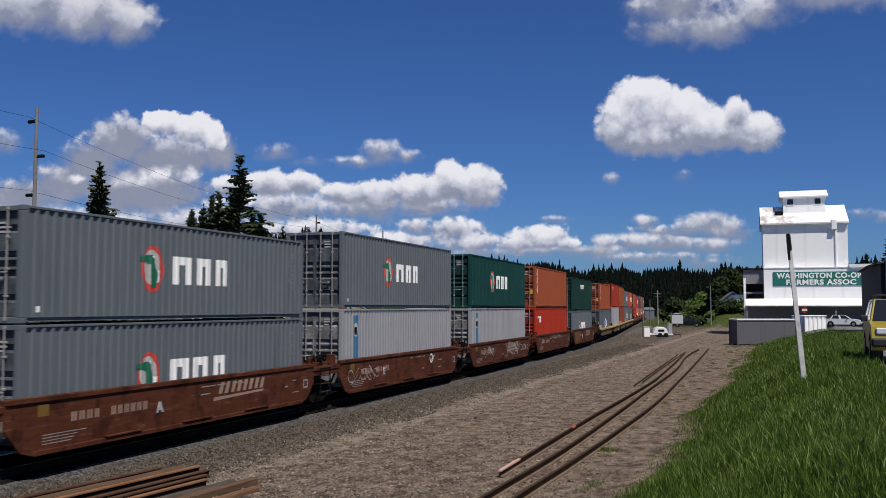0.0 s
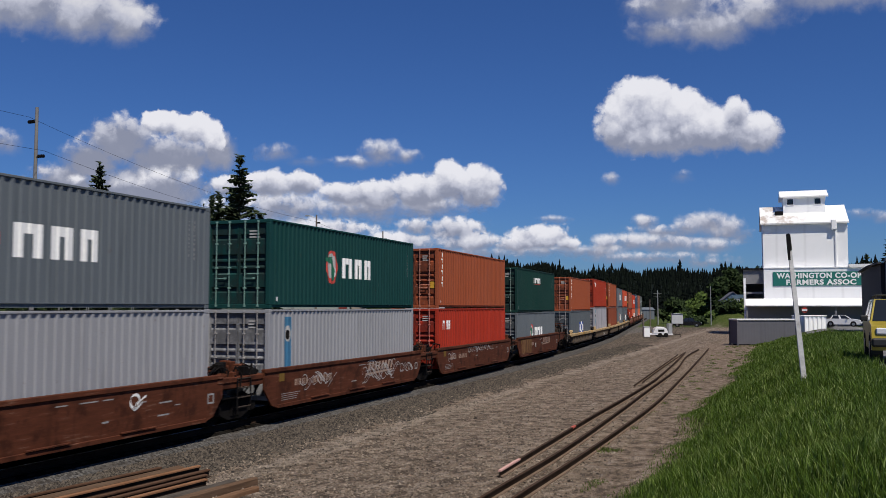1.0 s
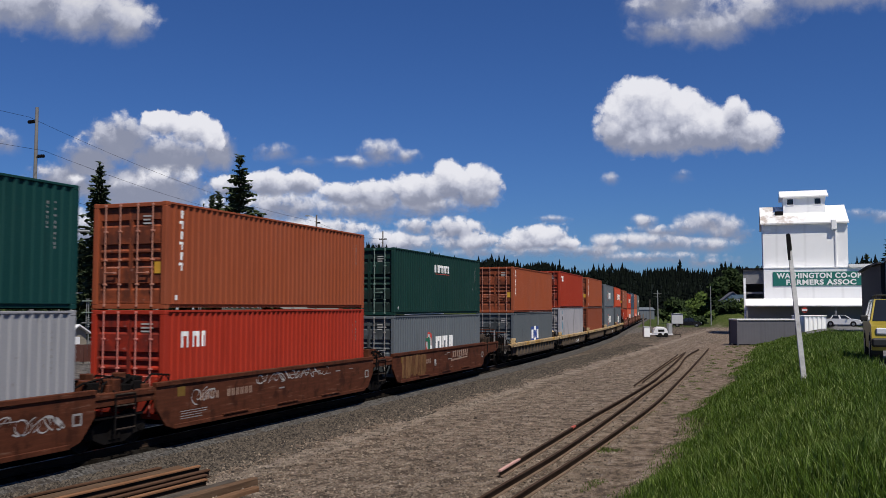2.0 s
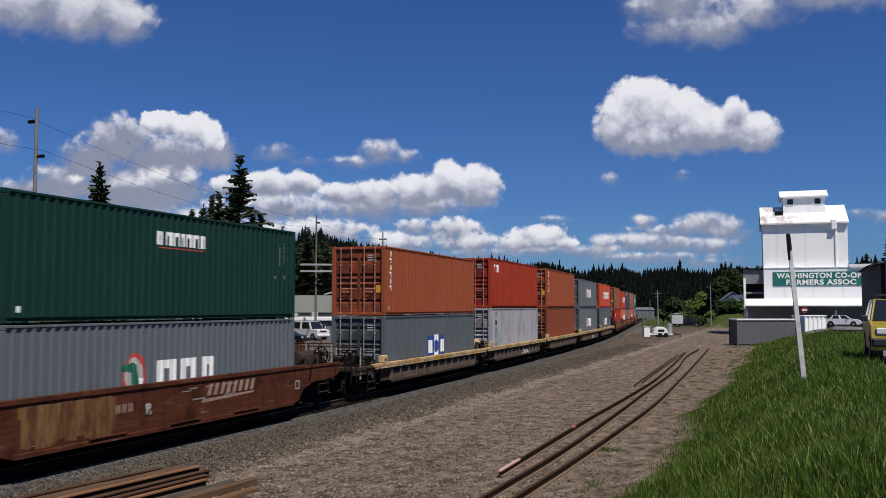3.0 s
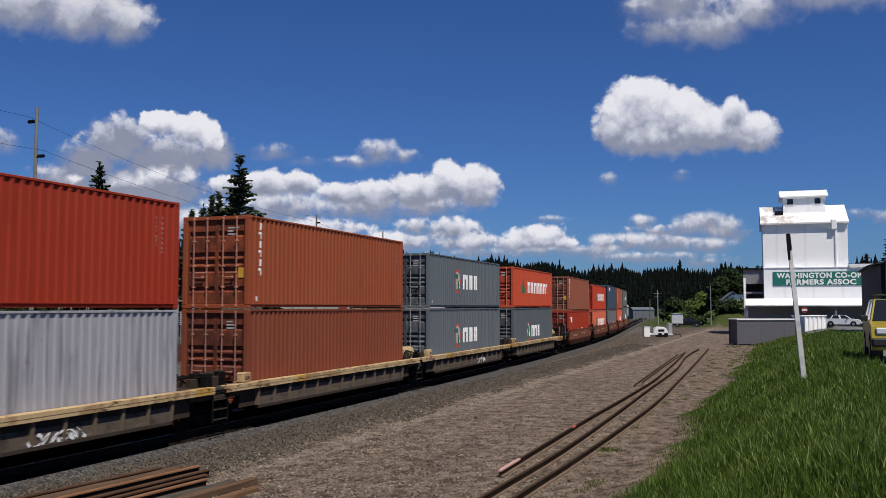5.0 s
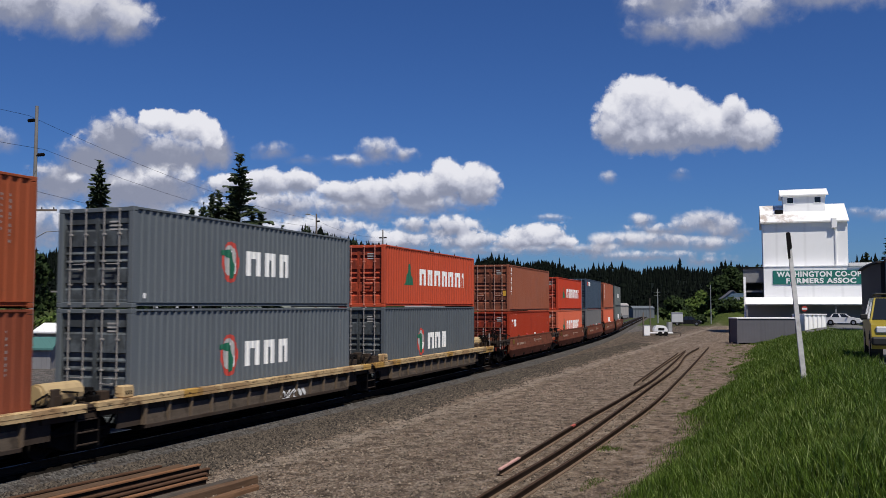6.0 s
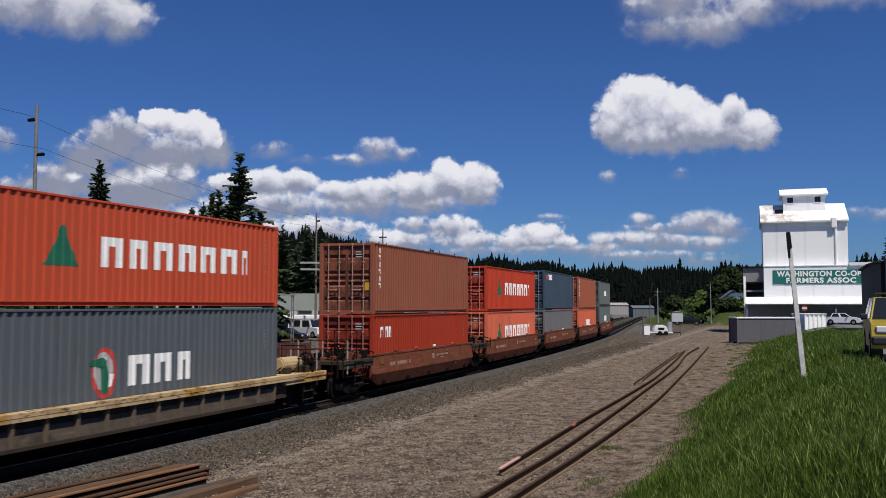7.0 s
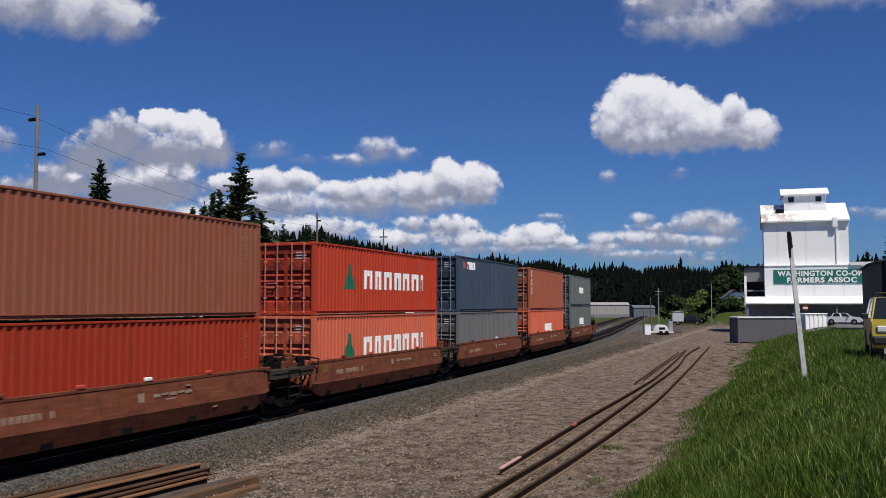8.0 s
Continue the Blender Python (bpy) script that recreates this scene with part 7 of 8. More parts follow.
def timber(a, b, w, h, lift, grey, label):
    """A squared baulk with worn edges lying on the gravel."""
    a, b = Vector((*a, lift)), Vector((*b, lift))
    root = tagged(new("timber_baulk"), label, "timber", "timbers beside the track")
    root.matrix_basis = Matrix.Translation(a) @ Matrix.Rotation(math.atan2(b.y - a.y, b.x - a.x) - math.pi / 2, 4, "Z")
    bm = bmesh.new()
    L = (b - a).length
    rng = random.Random(int(a.x * 100))
    n = 9
    rings = []
    for k in range(n + 1):
        y = L * k / n
        d = [rng.uniform(-0.012, 0.012) for _ in range(6)]
        rings.append([bm.verts.new(p) for p in ((-w / 2 + d[0], y, 0), (w / 2 + d[1], y, 0), (w / 2 + d[2], y, h - 0.03), (w / 2 - 0.03, y, h + d[3]), (-w / 2 + 0.03, y, h + d[4]), (-w / 2 + d[5], y, h - 0.03))])
    for p, q in zip(rings, rings[1:]):
        for i in range(6):
            bm.faces.new((p[i], p[(i + 1) % 6], q[(i + 1) % 6], q[i]))
    bm.faces.new(rings[0][::-1])
    bm.faces.new(rings[-1])
    part("baulk", bm, M_TIMBER_GREY if grey else M_TIMBER, root)


def wood(name, rgb):
    n = Nodes(name)
    p = n.coord()
    g = n.noise(n.vec("ADD", n.vec("MULTIPLY", p, (26.0, 1.2, 26.0)), n.join(n.math("MULTIPLY", n.chance(), 40.0), 0.0, 0.0)), 1.0, 6.0, 0.65)
    c = n.mix(g, scaled(rgb, 0.30), scaled(rgb, 1.9))
    c = n.mix(n.chance(), c, n.mix(g, (0.03, 0.022, 0.016), (0.15, 0.10, 0.065)))
    c = n.mix(n.step(n.noise(p, 1.7, 4.0), 0.45, 0.65, 0.0, 0.5), c, scaled(rgb, 0.6))
    n.bump(g, 0.6, 0.02)
    return n.done(c, 0.9, 0.0, 0.2)


M_TIMBER, M_TIMBER_GREY = wood("weathered_brown_timber", (0.15, 0.082, 0.045)), wood("weathered_grey_timber", (0.070, 0.066, 0.060))


def bird():
    root = thing("bird", Matrix.Scale(1.0, 4), "small dark bird in flight", "bird")
    bm = bmesh.new()
    prof = [(-0.055, 0.002), (-0.04, 0.010), (-0.01, 0.014), (0.025, 0.010), (0.06, 0.003)]
    rings = [[bm.verts.new((r * math.cos(k), y, r * math.sin(k))) for k in (0, 1.05, 2.1, 3.14, 4.2, 5.24)] for y, r in prof]
    for a, b in zip(rings, rings[1:]):
        for i in range(6):
            bm.faces.new((a[i], a[(i + 1) % 6], b[(i + 1) % 6], b[i]))
    bm.faces.new(rings[0])
    bm.faces.new(rings[-1])
    part("body", bm, M_PLASTIC, root)
    for sx in (-1, 1):
        bm = bmesh.new()
        prism(bm, [(0.0, -0.025), (sx * 0.05, -0.035), (sx * 0.11, 0.012), (sx * 0.05, 0.012), (0.0, 0.02)], 2, -0.003, 0.003)
        part("wing", bm, M_PLASTIC, root, m=pose(sx * 0.008, 0, 0.005, 0, -sx * 22, 0))
    bm = bmesh.new()
    prism(bm, [(0.0, 0.05), (0.018, 0.095), (0.0, 0.085), (-0.018, 0.095)], 2, -0.003, 0.003)
    part("tail", bm, M_PLASTIC, root)
    return root


M_BLUE_WALL = siding("faded_blue_boarding", (0.085, 0.14, 0.20), 0.2, 0.2, True)


def boat():
    root = thing("boat", pose(-7.9, 201.5, ground_z(-7.9, 201.5), 0, 0, 8), "white boat with blue cover on a trailer", "boat")
    bm = bmesh.new()
    rings = []
    for x, w, keel, deck in ((-2.9, 0.9, 1.25, 2.3), (-1.0, 1.1, 1.15, 2.35), (1.0, 1.0, 1.2, 2.5), (2.2, 0.6, 1.5, 2.75), (3.1, 0.05, 2.4, 3.0)):
        rings.append([bm.verts.new(p) for p in ((x, -w, deck), (x, -w * 0.8, keel + 0.4), (x, 0, keel), (x, w * 0.8, keel + 0.4), (x, w, deck))])
    for p, q in zip(rings, rings[1:]):
        for k in range(5):
            bm.faces.new((p[k], p[(k + 1) % 5], q[(k + 1) % 5], q[k]))
    bm.faces.new(rings[0]), bm.faces.new(rings[-1])
    bmesh.ops.recalc_face_normals(bm, faces=bm.faces)
    part("hull", bm, M_CARWHITE, root)
    bm = bmesh.new()
    prism(bm, [(-2.6, 2.42), (0.9, 2.52), (0.2, 3.2), (-1.6, 3.25), (-2.5, 2.9)], 1, -0.75, 0.75)
    part("cover", bm, M_BLUE_WALL, root, "blue canvas cover")
    bm = bmesh.new()
    for y in (-0.5, 0.5):
        box(bm, -3.0, 3.4, y - 0.05, y + 0.05, 0.55, 0.68)
        for x in (-1.8, 0.8):
            box(bm, x - 0.05, x + 0.05, y - 0.04, y + 0.04, 0.682, 1.6)
    box(bm, -0.9, -0.7, -1.0, 1.0, 0.40, 0.545)
    part("trailer_frame", bm, M_GALV, root)
    for y in (-1.05, 1.05):
        bm = bmesh.new()
        rod(bm, (-0.8, y - 0.1, 0.33), (-0.8, y + 0.1, 0.33), 0.33, seg=14)
        part("wheel", bm, M_TYRE, root)


def low_depot(x, y):
    root = thing("low_depot", pose(x, y, 0, 0, 0, 30), "low blue-grey depot with a white roof fascia", "building")
    bm = bmesh.new()
    box(bm, -5.0, 4.6, -2.5, 2.5, 0, 2.2)
    wall = part("wall", bm, M_SHED_B, root)
    bm = bmesh.new()
    box(bm, -5.4, 5.0, -2.95, 2.9, 2.205, 2.62, 0.02)
    part("fascia", bm, M_ROOF_WHITE, root, "white roof fascia")
    for k in range(4):
        window(wall, -3.9 + k * 2.3, -2.51, 1.35, 1.2, 0.8)
    for k, (u, w) in enumerate(((-4.2, 0.9), (-1.1, 1.3), (1.9, 0.8))):
        bm = bmesh.new()
        box(bm, u, u + w, -0.6, 0.5, 2.622, 3.0 + 0.12 * k, 0.05)
        part("roof_vent", bm, M_GALV, root)


def sign_pylon(x, y):
    root = thing("sign_pylon", pose(x, y, 0, 0, 0, 27), "red advertising pylon with two pale bands on dark posts", "sign")
    bm = bmesh.new()
    box(bm, -0.46, 0.46, -0.16, 0.16, 2.2, 5.2, 0.03)
    board = part("board", bm, M_PYLON_RED, root)
    for z in (4.05, 2.75):
        bm = bmesh.new()
        box(bm, -0.44, 0.44, -0.172, -0.163, z, z + 0.22)
        part("pale_band", bm, M_WHITE, board)
    for sx in (-0.3, 0.3):
        bm = bmesh.new()
        box(bm, sx - 0.07, sx + 0.07, -0.07, 0.07, -0.1, 2.197)
        part("post", bm, M_BLACKISH, root)


def hill_road():
    """A grassy bank with a road climbing along its top and a rail at the verge."""
    root = thing("grassy_bank", pose(-74.8, 139.17, -0.1, 0, 0, 24), "grassy bank with a sunlit guard rail along the hill road", "bank")
    bm = bmesh.new()
    prism(bm, [(-4.0, 0.0), (14.0, 0.0), (14.0, 8.9), (9.2, 8.3), (0.0, 5.7), (-4.0, 3.0)], 1, 0.0, 7.0)
    part("bank", bm, M_BANK, root)
    bm = bmesh.new()
    prism(bm, [(0.0, 6.1), (9.2, 8.7), (14.0, 9.3), (14.0, 9.52), (9.2, 8.92), (0.0, 6.3)], 1, 0.3, 0.42)
    rail = part("guard_rail", bm, M_BOARD_PALE, root)
    for k in range(7):
        bm = bmesh.new()
        u = 0.6 + 1.45 * k
        z = 5.7 + 2.6 * u / 9.2
        box(bm, u - 0.06, u + 0.06, 0.425, 0.55, z - 0.2, z + 0.6)
        part("rail_post", bm, M_POLE, rail)


def build_yard():
    # old rails and baulks stacked beside the track
    for x0, x1, y1, lift, dark, label in ((-14.70, -13.86, 17.75, 0.0, True, "dark rusty"), (-13.84, -13.06, 18.15, 0.02, False, "rust-brown"),
                                          (-13.30, -12.62, 17.9, 0.0, True, "dark rusty"), (-12.92, -12.30, 17.35, 0.0, True, "dark rusty"), (-12.62, -11.98, 16.9, 0.0, False, "rust-brown")):
        stack_rail((x0, 10.5), (x1, y1), lift, dark, label + " old rail lying in a stack on gravel")
    for a, b, w, h, grey in (((-14.26, 10.6), (-13.46, 18.0), 0.24, 0.19, False), ((-12.20, 10.8), (-11.52, 17.25), 0.20, 0.14, True), ((-11.70, 10.8), (-11.10, 17.5), 0.17, 0.18, False), ((-11.22, 10.8), (-10.68, 16.9), 0.15, 0.12, False)):
        timber(a, b, w, h, -0.01, grey, ("weathered grey" if grey else "rust-brown weathered") + " timber baulk lying on gravel")
    utility_pole(-46.9, 46.4, 17.4, ((16.6, -1, 0.75), (14.2, 1, 0.75), (11.6, -1, 0.75)), "tall grey timber utility pole with three insulator arms", pale=True)
    root = utility_pole(-46.75, 46.0, 6.6, (), "pale conduit pole beside the tall pole", 0.07, pale=True)
    root.rotation_euler = (0, radians(3.5), 0)
    root = thing("cross_arm", pose(-46.9, 46.4, 10.3, 0, 0, 20.7), "timber cross-arm with insulators on the pole", "cross-arm")
    bm = bmesh.new()
    box(bm, -1.5, 1.6, -0.25, -0.12, -0.06, 0.07, 0.01)
    part("arm", bm, M_POLE, root)
    for x in (-1.35, -0.6, 0.6, 1.4):
        bm = bmesh.new()
        rod(bm, (x, -0.185, 0.06), (x, -0.185, 0.22), 0.05, 0.03, 7)
        part("insulator", bm, M_BLACKISH, root)
    root = thing("street_lamp", pose(-46.9, 46.4, 8.7, 0, 0, 20.7), "street lamp arm on the timber pole", "street lamp")
    bm = bmesh.new()
    tube(bm, [(0.1, -0.1, -0.3), (1.0, -0.3, 0.15), (3.2, -0.6, 0.25)], 0.035, 6)
    part("arm", bm, M_GALV, root)
    bm = bmesh.new()
    box(bm, 3.1, 4.0, -0.75, -0.45, 0.18, 0.33, 0.05)
    part("lamp_head", bm, M_GALV, root)
    utility_pole(-53.5, 97.4, 15.2, ((14.4, 1, 0.5),), "grey timber utility pole with a street lamp", 0.16, True)
    for z in (9.05, 8.25):
        root = thing("cross_arm", pose(-53.01, 96.61, z, 0, 0, 28.8), "pale timber cross-arm with insulators on the pole", "cross-arm", "pole cross-arms")
        bm = bmesh.new()
        box(bm, -1.95, 1.95, -0.26, -0.12, -0.11, 0.11, 0.02)
        part("arm", bm, M_GALV, root)
        for x in (-1.8, -1.2, 1.2, 1.8):
            bm = bmesh.new()
            rod(bm, (x, -0.19, 0.10), (x, -0.19, 0.32), 0.06, 0.04, 7)
            part("insulator", bm, M_BLACKISH, root)
    utility_pole(-62.5, 136.7, 16.6, ((15.4, 1, 0.7), (15.4, -1, 0.7)), "grey timber utility pole with a short cross-arm", 0.16)
    for z, sx in ((16.8, -0.7), (14.4, 0.7), (11.8, -0.7)):
        a = (-46.9 + sx, 46.4, z)
        wire(a, (-53.5, 97.4, 14.4 - (16.8 - z) * 0.35), 0.9)
        wire(a, (-40.6, -5.0, z + 0.6), 0.9)
        wire((-53.5, 97.4, 14.4 - (16.8 - z) * 0.35), (-62.5, 136.7, 15.4 - (16.8 - z) * 0.3), 0.7)
    utility_pole(-26.0, 202.7, 7.6, ((7.0, 1, 0.9), (7.0, -1, 0.9), (6.3, -1, 0.8), (6.3, 1, 0.6)), "pale grey steel pole with short cross-arms in the far yard", 0.14, pale="bright")
    utility_pole(-24.4, 178.5, 5.4, (), "short dark timber pole beside the track", 0.12)
    utility_pole(-18.0, 125.0, 3.0, (), "short rusty brown post on the lot", 0.14)
    utility_pole(-13.78, 189.5, 7.9, ((7.3, -1, 0.35),), "slim pale pole by the far gardens", 0.10, pale="bright")
    substation()
    # beyond the track on the near left
    small_house("kiosk", -43.65, 44.4, 0, 20.7, 1.3, 1.4, 1.35, 0.5, M_GREY_WALL, M_TEAL, "small grey kiosk with a teal roof", 0)
    shed = small_house("garden_shed", -49.6, 52.0, 0, 8, 2.5, 2.3, 2.05, 0.5, M_TAN, M_ROOF_WHITE, "tan garden shed with a white metal roof", 0)
    bm = bmesh.new()
    box(bm, 1.252, 1.29, -0.35, 0.35, 0.05, 1.75, 0.01)
    part("door", bm, M_WHITE_WALL, shed, "white door")
    # brown boarded fence
    fence = tagged(new("board_fence"), "low brown boarded fence behind the track", "fence")
    a, b = Vector((-51.1, 46.9, 0)), Vector((-40.05, 51.1, 0))
    d = (b - a).normalized()
    fence.matrix_basis = Matrix.Translation(a) @ Matrix.Rotation(math.atan2(d.y, d.x), 4, "Z")
    bm = bmesh.new()
    box(bm, 0.0, 0.235, -0.02, 0.02, 0.18, 1.36, 0.004)
    plank = mesh_of("board", bm, painted("paint_fence_brown", (0.085, 0.030, 0.022), 0.3, 0.3, 0.8))
    for k in range(87):
        part("board", plank, None, fence, m=pose(k * 0.25 + 0.3, 0, 0.01 * (k % 3)))
    for k in range(3, 12):
        bm = bmesh.new()
        box(bm, k * 2.5 - 6.05, k * 2.5 - 5.95, 0.022, 0.12, -0.2, 1.3)
        part("fence_post", bm, M_POLE, fence)
    rng = random.Random(17)
    conifer(-53.6, 60.0, 0, 16.2, 2.9, 21, "tall dark fir tree with drooping boughs")
    conifer(-53.9, 81.2, 0, 20.4, 4.6, 22, "tall dark fir tree with a ragged crown", 1.1)
    conifer(-55.9, 80.4, 0, 16.3, 3.2, 23, "dark fir tree in a close clump")
    conifer(-57.4, 79.8, 0, 14.9, 3.3, 24, "dark fir tree in a close clump")
    conifer(-58.9, 79.6, 0, 13.8, 3.2, 25, "dark fir tree in a close clump")
    conifer(-52.0, 82.5, 0, 14.0, 3.6, 26, "dark fir tree in a close clump")
    conifer(-72.0, 78.0, 0, 11.5, 2.6, 27, "dark fir tree behind the substation")
    for x, y, h, r in ((-55.6, 82.5, 16.8, 2.7), (-57.6, 81.6, 16.2, 2.6), (-53.4, 83.2, 14.0, 3.0), (-59.6, 80.8, 14.6, 2.4)):
        conifer(x, y, 0, h, r * 0.8, int(h * 10), "dense narrow dark evergreen in the fir clump", 1.7)
    for k in range(12):
        x, y = -84 + k * 2.9 + rng.uniform(-1, 1), 66 + k * 2.5 + rng.uniform(-3, 3)
        if -42.5 < math.degrees(math.atan2(x - 4, y + 4)) < -36.0:
            x, y = x * 1.4, y * 1.4
        elif -32.5 < math.degrees(math.atan2(x - 4, y + 4)) < -24.0:
            x, y = x * 1.75, y * 1.75
        leafy(x - 4, y + 4, 0, rng.uniform(7.5, 11.0), rng.uniform(3.0, 4.2), 60 + k, "green leafy tree behind the railway", M_LEAF if k == 5 else M_LEAF_DARK, count=2600, leaf=0.30)
    for k in range(10):
        x, y = -76 + k * 3.0, 66 + k * 2.6
        if -43 < math.degrees(math.atan2(x, y)) < -36:
            x, y = x * 1.3, y * 1.3
        elif -32.5 < math.degrees(math.atan2(x, y)) < -24.0:
            x, y = x * 1.8, y * 1.8
        leafy(x, y, 0, rng.uniform(2.2, 3.8), rng.uniform(1.5, 2.2), 80 + k, "rough green bush beyond the track", M_LEAF, "bush", 900, "bush", 0.2)
    small_house("house", -68.0, 123.0, 0, 24, 11, 8, 3.2, 2.4, M_TAN, M_ROOF_DULL, "tan house with a pale grey pitched roof", 3)
    small_house("house", -62.0, 150.0, 0, 20, 10, 8, 3.2, 2.2, M_WHITE_WALL, M_GREY_WALL, "white house with a grey pitched roof", 3)
    vehicle("van", -54.11, 96.92, 0, 70, M_CARWHITE, "white van parked beyond the railway", 5.2, 1.95, 1.25, 2.15, 1.2, 0.35, 0.5, 0.3, 0.35)
    vehicle("car", -50.0, 84.5, 0, 95, M_CARBLACK, "black car parked beyond the railway")
    vehicle("car", -52.5, 75.0, 0, 80, M_CARBLACK, "black car parked beyond the railway")
    small_house("house", -80.11, 152.21, 0, 28, 8, 6, 5.0, 0.9, M_WHITE_WALL, M_BOARD_PALE, "long pale two-storey house with a row of windows", 5)
    small_house("house", -67.85, 136.01, 0, 116, 6, 4.6, 3.6, 1.7, M_TAN, M_ROOF_WHITE, "tan house with a white-edged gable", 0)
    low_depot(-58.91, 102.24)
    sign_pylon(-45.53, 89.03)
    hill_road()
    # dark firs on the slope beyond the railway
    for k in range(20):
        u = k / 19
        lat = -34.0 + 26.0 * u + rng.uniform(-1.0, 1.0)
        far = 172 + 9 * (k % 3)
        x, y = -0.354 * far + 0.935 * lat, 0.935 * far + 0.354 * lat
        h = float(np.interp(u, (0, 0.25, 0.45, 0.7, 1), (18.0, 20.0, 19.0, 15.5, 13.0))) * rng.uniform(0.88, 1.04)
        conifer(x, y, -0.5, h, h * 0.25, 230 + k, "tall dark fir tree on the slope", 1.0)
    # the far end of the lot
    vehicle("pickup", -17.8, 182.2, 0, 92, M_CARBLACK, "black pickup parked at the lot's far end", 5.4, 1.9, 1.05, 1.75, 1.0, 2.0, 0.6, 0.35, 0.38)
    root = thing("utility_trailer", pose(-15.55, 120.2, 0, 0, 0, 18), "white flat utility trailer with boxes and hood", "trailer")
    bm = bmesh.new()
    box(bm, -1.3, 1.9, -0.9, 0.9, 0.28, 0.46, 0.04)
    part("bed", bm, M_CARWHITE, root)
    for x, sx in ((0.2, -0.95), (0.2, 0.95), (0.95, -0.95), (0.95, 0.95)):
        bm = bmesh.new()
        rod(bm, (x, sx - 0.08, 0.28), (x, sx + 0.08, 0.28), 0.28, seg=14)
        part("wheel", bm, M_TYRE, root)
    bm = bmesh.new()
    prism(bm, [(-0.6, 0.463), (1.3, 0.463), (1.25, 0.95), (0.9, 1.30), (-0.1, 1.38), (-0.5, 1.0)], 1, -0.7, 0.7)
    bmesh.ops.bevel(bm, geom=list(bm.edges), offset=0.12, segments=3, affect="EDGES")
    part("hood", bm, M_CARWHITE, root, "rounded white hood")
    bm = bmesh.new()
    box(bm, 0.0, 0.8, -0.72, -0.695, 0.7, 1.0, 0.01)
    part("hatch", bm, M_DARK, root)
    bm = bmesh.new()
    box(bm, 1.35, 1.85, -0.6, 0.6, 0.463, 1.75, 0.03)
    part("cabinet", bm, M_GALV, root)
    bm = bmesh.new()
    tube(bm, [(1.9, 0, 0.38), (3.0, 0, 0.36), (3.0, 0, 0.0)], 0.05)
    part("drawbar", bm, M_BLACKISH, root)
    root = thing("tool_box", pose(-16.75, 119.0, 0, 0, 0, 18), "white steel tool box beside the utility vehicle", "box")
    bm = bmesh.new()
    box(bm, -0.40, 0.40, -0.4, 0.4, 0.02, 1.32, 0.05)
    part("body", bm, M_WHITE_WALL, root)
    bm = bmesh.new()
    box(bm, -0.44, 0.44, -0.44, 0.44, 1.323, 1.39, 0.02)
    part("lid", bm, M_GALV, root)
    root = thing("notice_board", pose(-18.9, 175.0, 0, 0, 0, 10), "pale grey boarded cabinet on legs", "cabinet")
    bm = bmesh.new()
    box(bm, -1.05, 1.05, -0.5, 0.5, 0.75, 2.6, 0.05)
    prism(bm, [(-1.12, 2.602), (1.12, 2.602), (0.0, 2.72)], 1, -0.6, 0.6)
    part("cabinet", bm, M_BOARD_PALE, root)
    for x in (-0.9, 0.9):
        bm = bmesh.new()
        box(bm, x - 0.07, x + 0.07, -0.07, 0.07, 0, 0.748)
        part("leg", bm, M_POLE, root)
    rng = random.Random(31)
    for k in range(13):
        x = -22.5 + k * 2.6 + rng.uniform(-1.2, 1.2)
        big = 3 <= k <= 9
        leafy(x, 217 + (k * 5) % 14, ground_z(x, 217), rng.uniform(8.0, 11.0) if big else rng.uniform(5, 7.5), rng.uniform(3.4, 4.8), 120 + k, "broad green leafy tree at the lot's far end", M_LEAF if k in (1, 2, 6) else M_LEAF_DARK, count=1900, leaf=0.42)
    for k in range(9):
        leafy(-21 + k * 2.3, 196, ground_z(-21 + k * 2.3, 196) - 0.2, rng.uniform(1.6, 3.0), rng.uniform(1.6, 2.4), 150 + k, "rough green bush at the lot's edge", M_LEAF if k % 3 == 0 else M_LEAF_DARK, "bush", 600, "bush", 0.3)
    small_house("house", -10.6, 206.0, ground_z(-10.6, 206) - 0.1, 100, 5.5, 4.4, 2.2, 1.7, M_BLUE_WALL, M_STEELGREY, "small blue gabled house among trees", 0)
    boat()
    # long low sheds past the bend
    for x, y, w, wall, label in ((-52.0, 279.5, 13.5, M_SHED_A, "long low pale grey metal shed past the bend"), (-42.6, 292.0, 6.8, M_SHED_B, "long low grey-blue metal shed past the bend")):
        root = thing("long_shed", pose(x, y, 1.0 if w > 10 else 0.1, 0, 0, 22), label, "shed")
        bm = bmesh.new()
        ribbed_box(bm, -w / 2, w / 2, -3, 3, 0, 2.9, 0.8, 0.06)
        part("wall", bm, wall, root)
        bm = bmesh.new()
        gable(bm, -w / 2, w / 2, -3.0, 3.0, 2.9, 0.7, 0.15, 0.08)
        part("roof", bm, wall, root)
        bm = bmesh.new()
        box(bm, -w / 2, w / 2, -3.1, 3.1, -1.2, -0.005)
        part("footing", bm, M_GREY_WALL, root)
    # right-hand side of the upper road
    # Shade is put into the barn's wall colour, sunlight into the paler ribbed front.
    small_house("barn", 9.95, 78.6, ground_z(9, 78) - 0.1, 0, 7.0, 17.0, 5.2, 0.12, M_DARK_WALL, M_DARK_WALL, "dark brown boarded barn beside the road", 0)
    root = thing("ribbed_building", pose(12.7, 68.4, 0.5), "grey ribbed metal building in front of the barn", "building")
    bm = bmesh.new()
    ribbed_box(bm, -6.0, 12, 0, 1.4, 0, 6.6, 0.5, 0.08)
    part("wall", bm, M_GREY_WALL, root)
    bm = bmesh.new()
    box(bm, -6.1, 12.2, -0.1, 1.45, 6.605, 6.75)
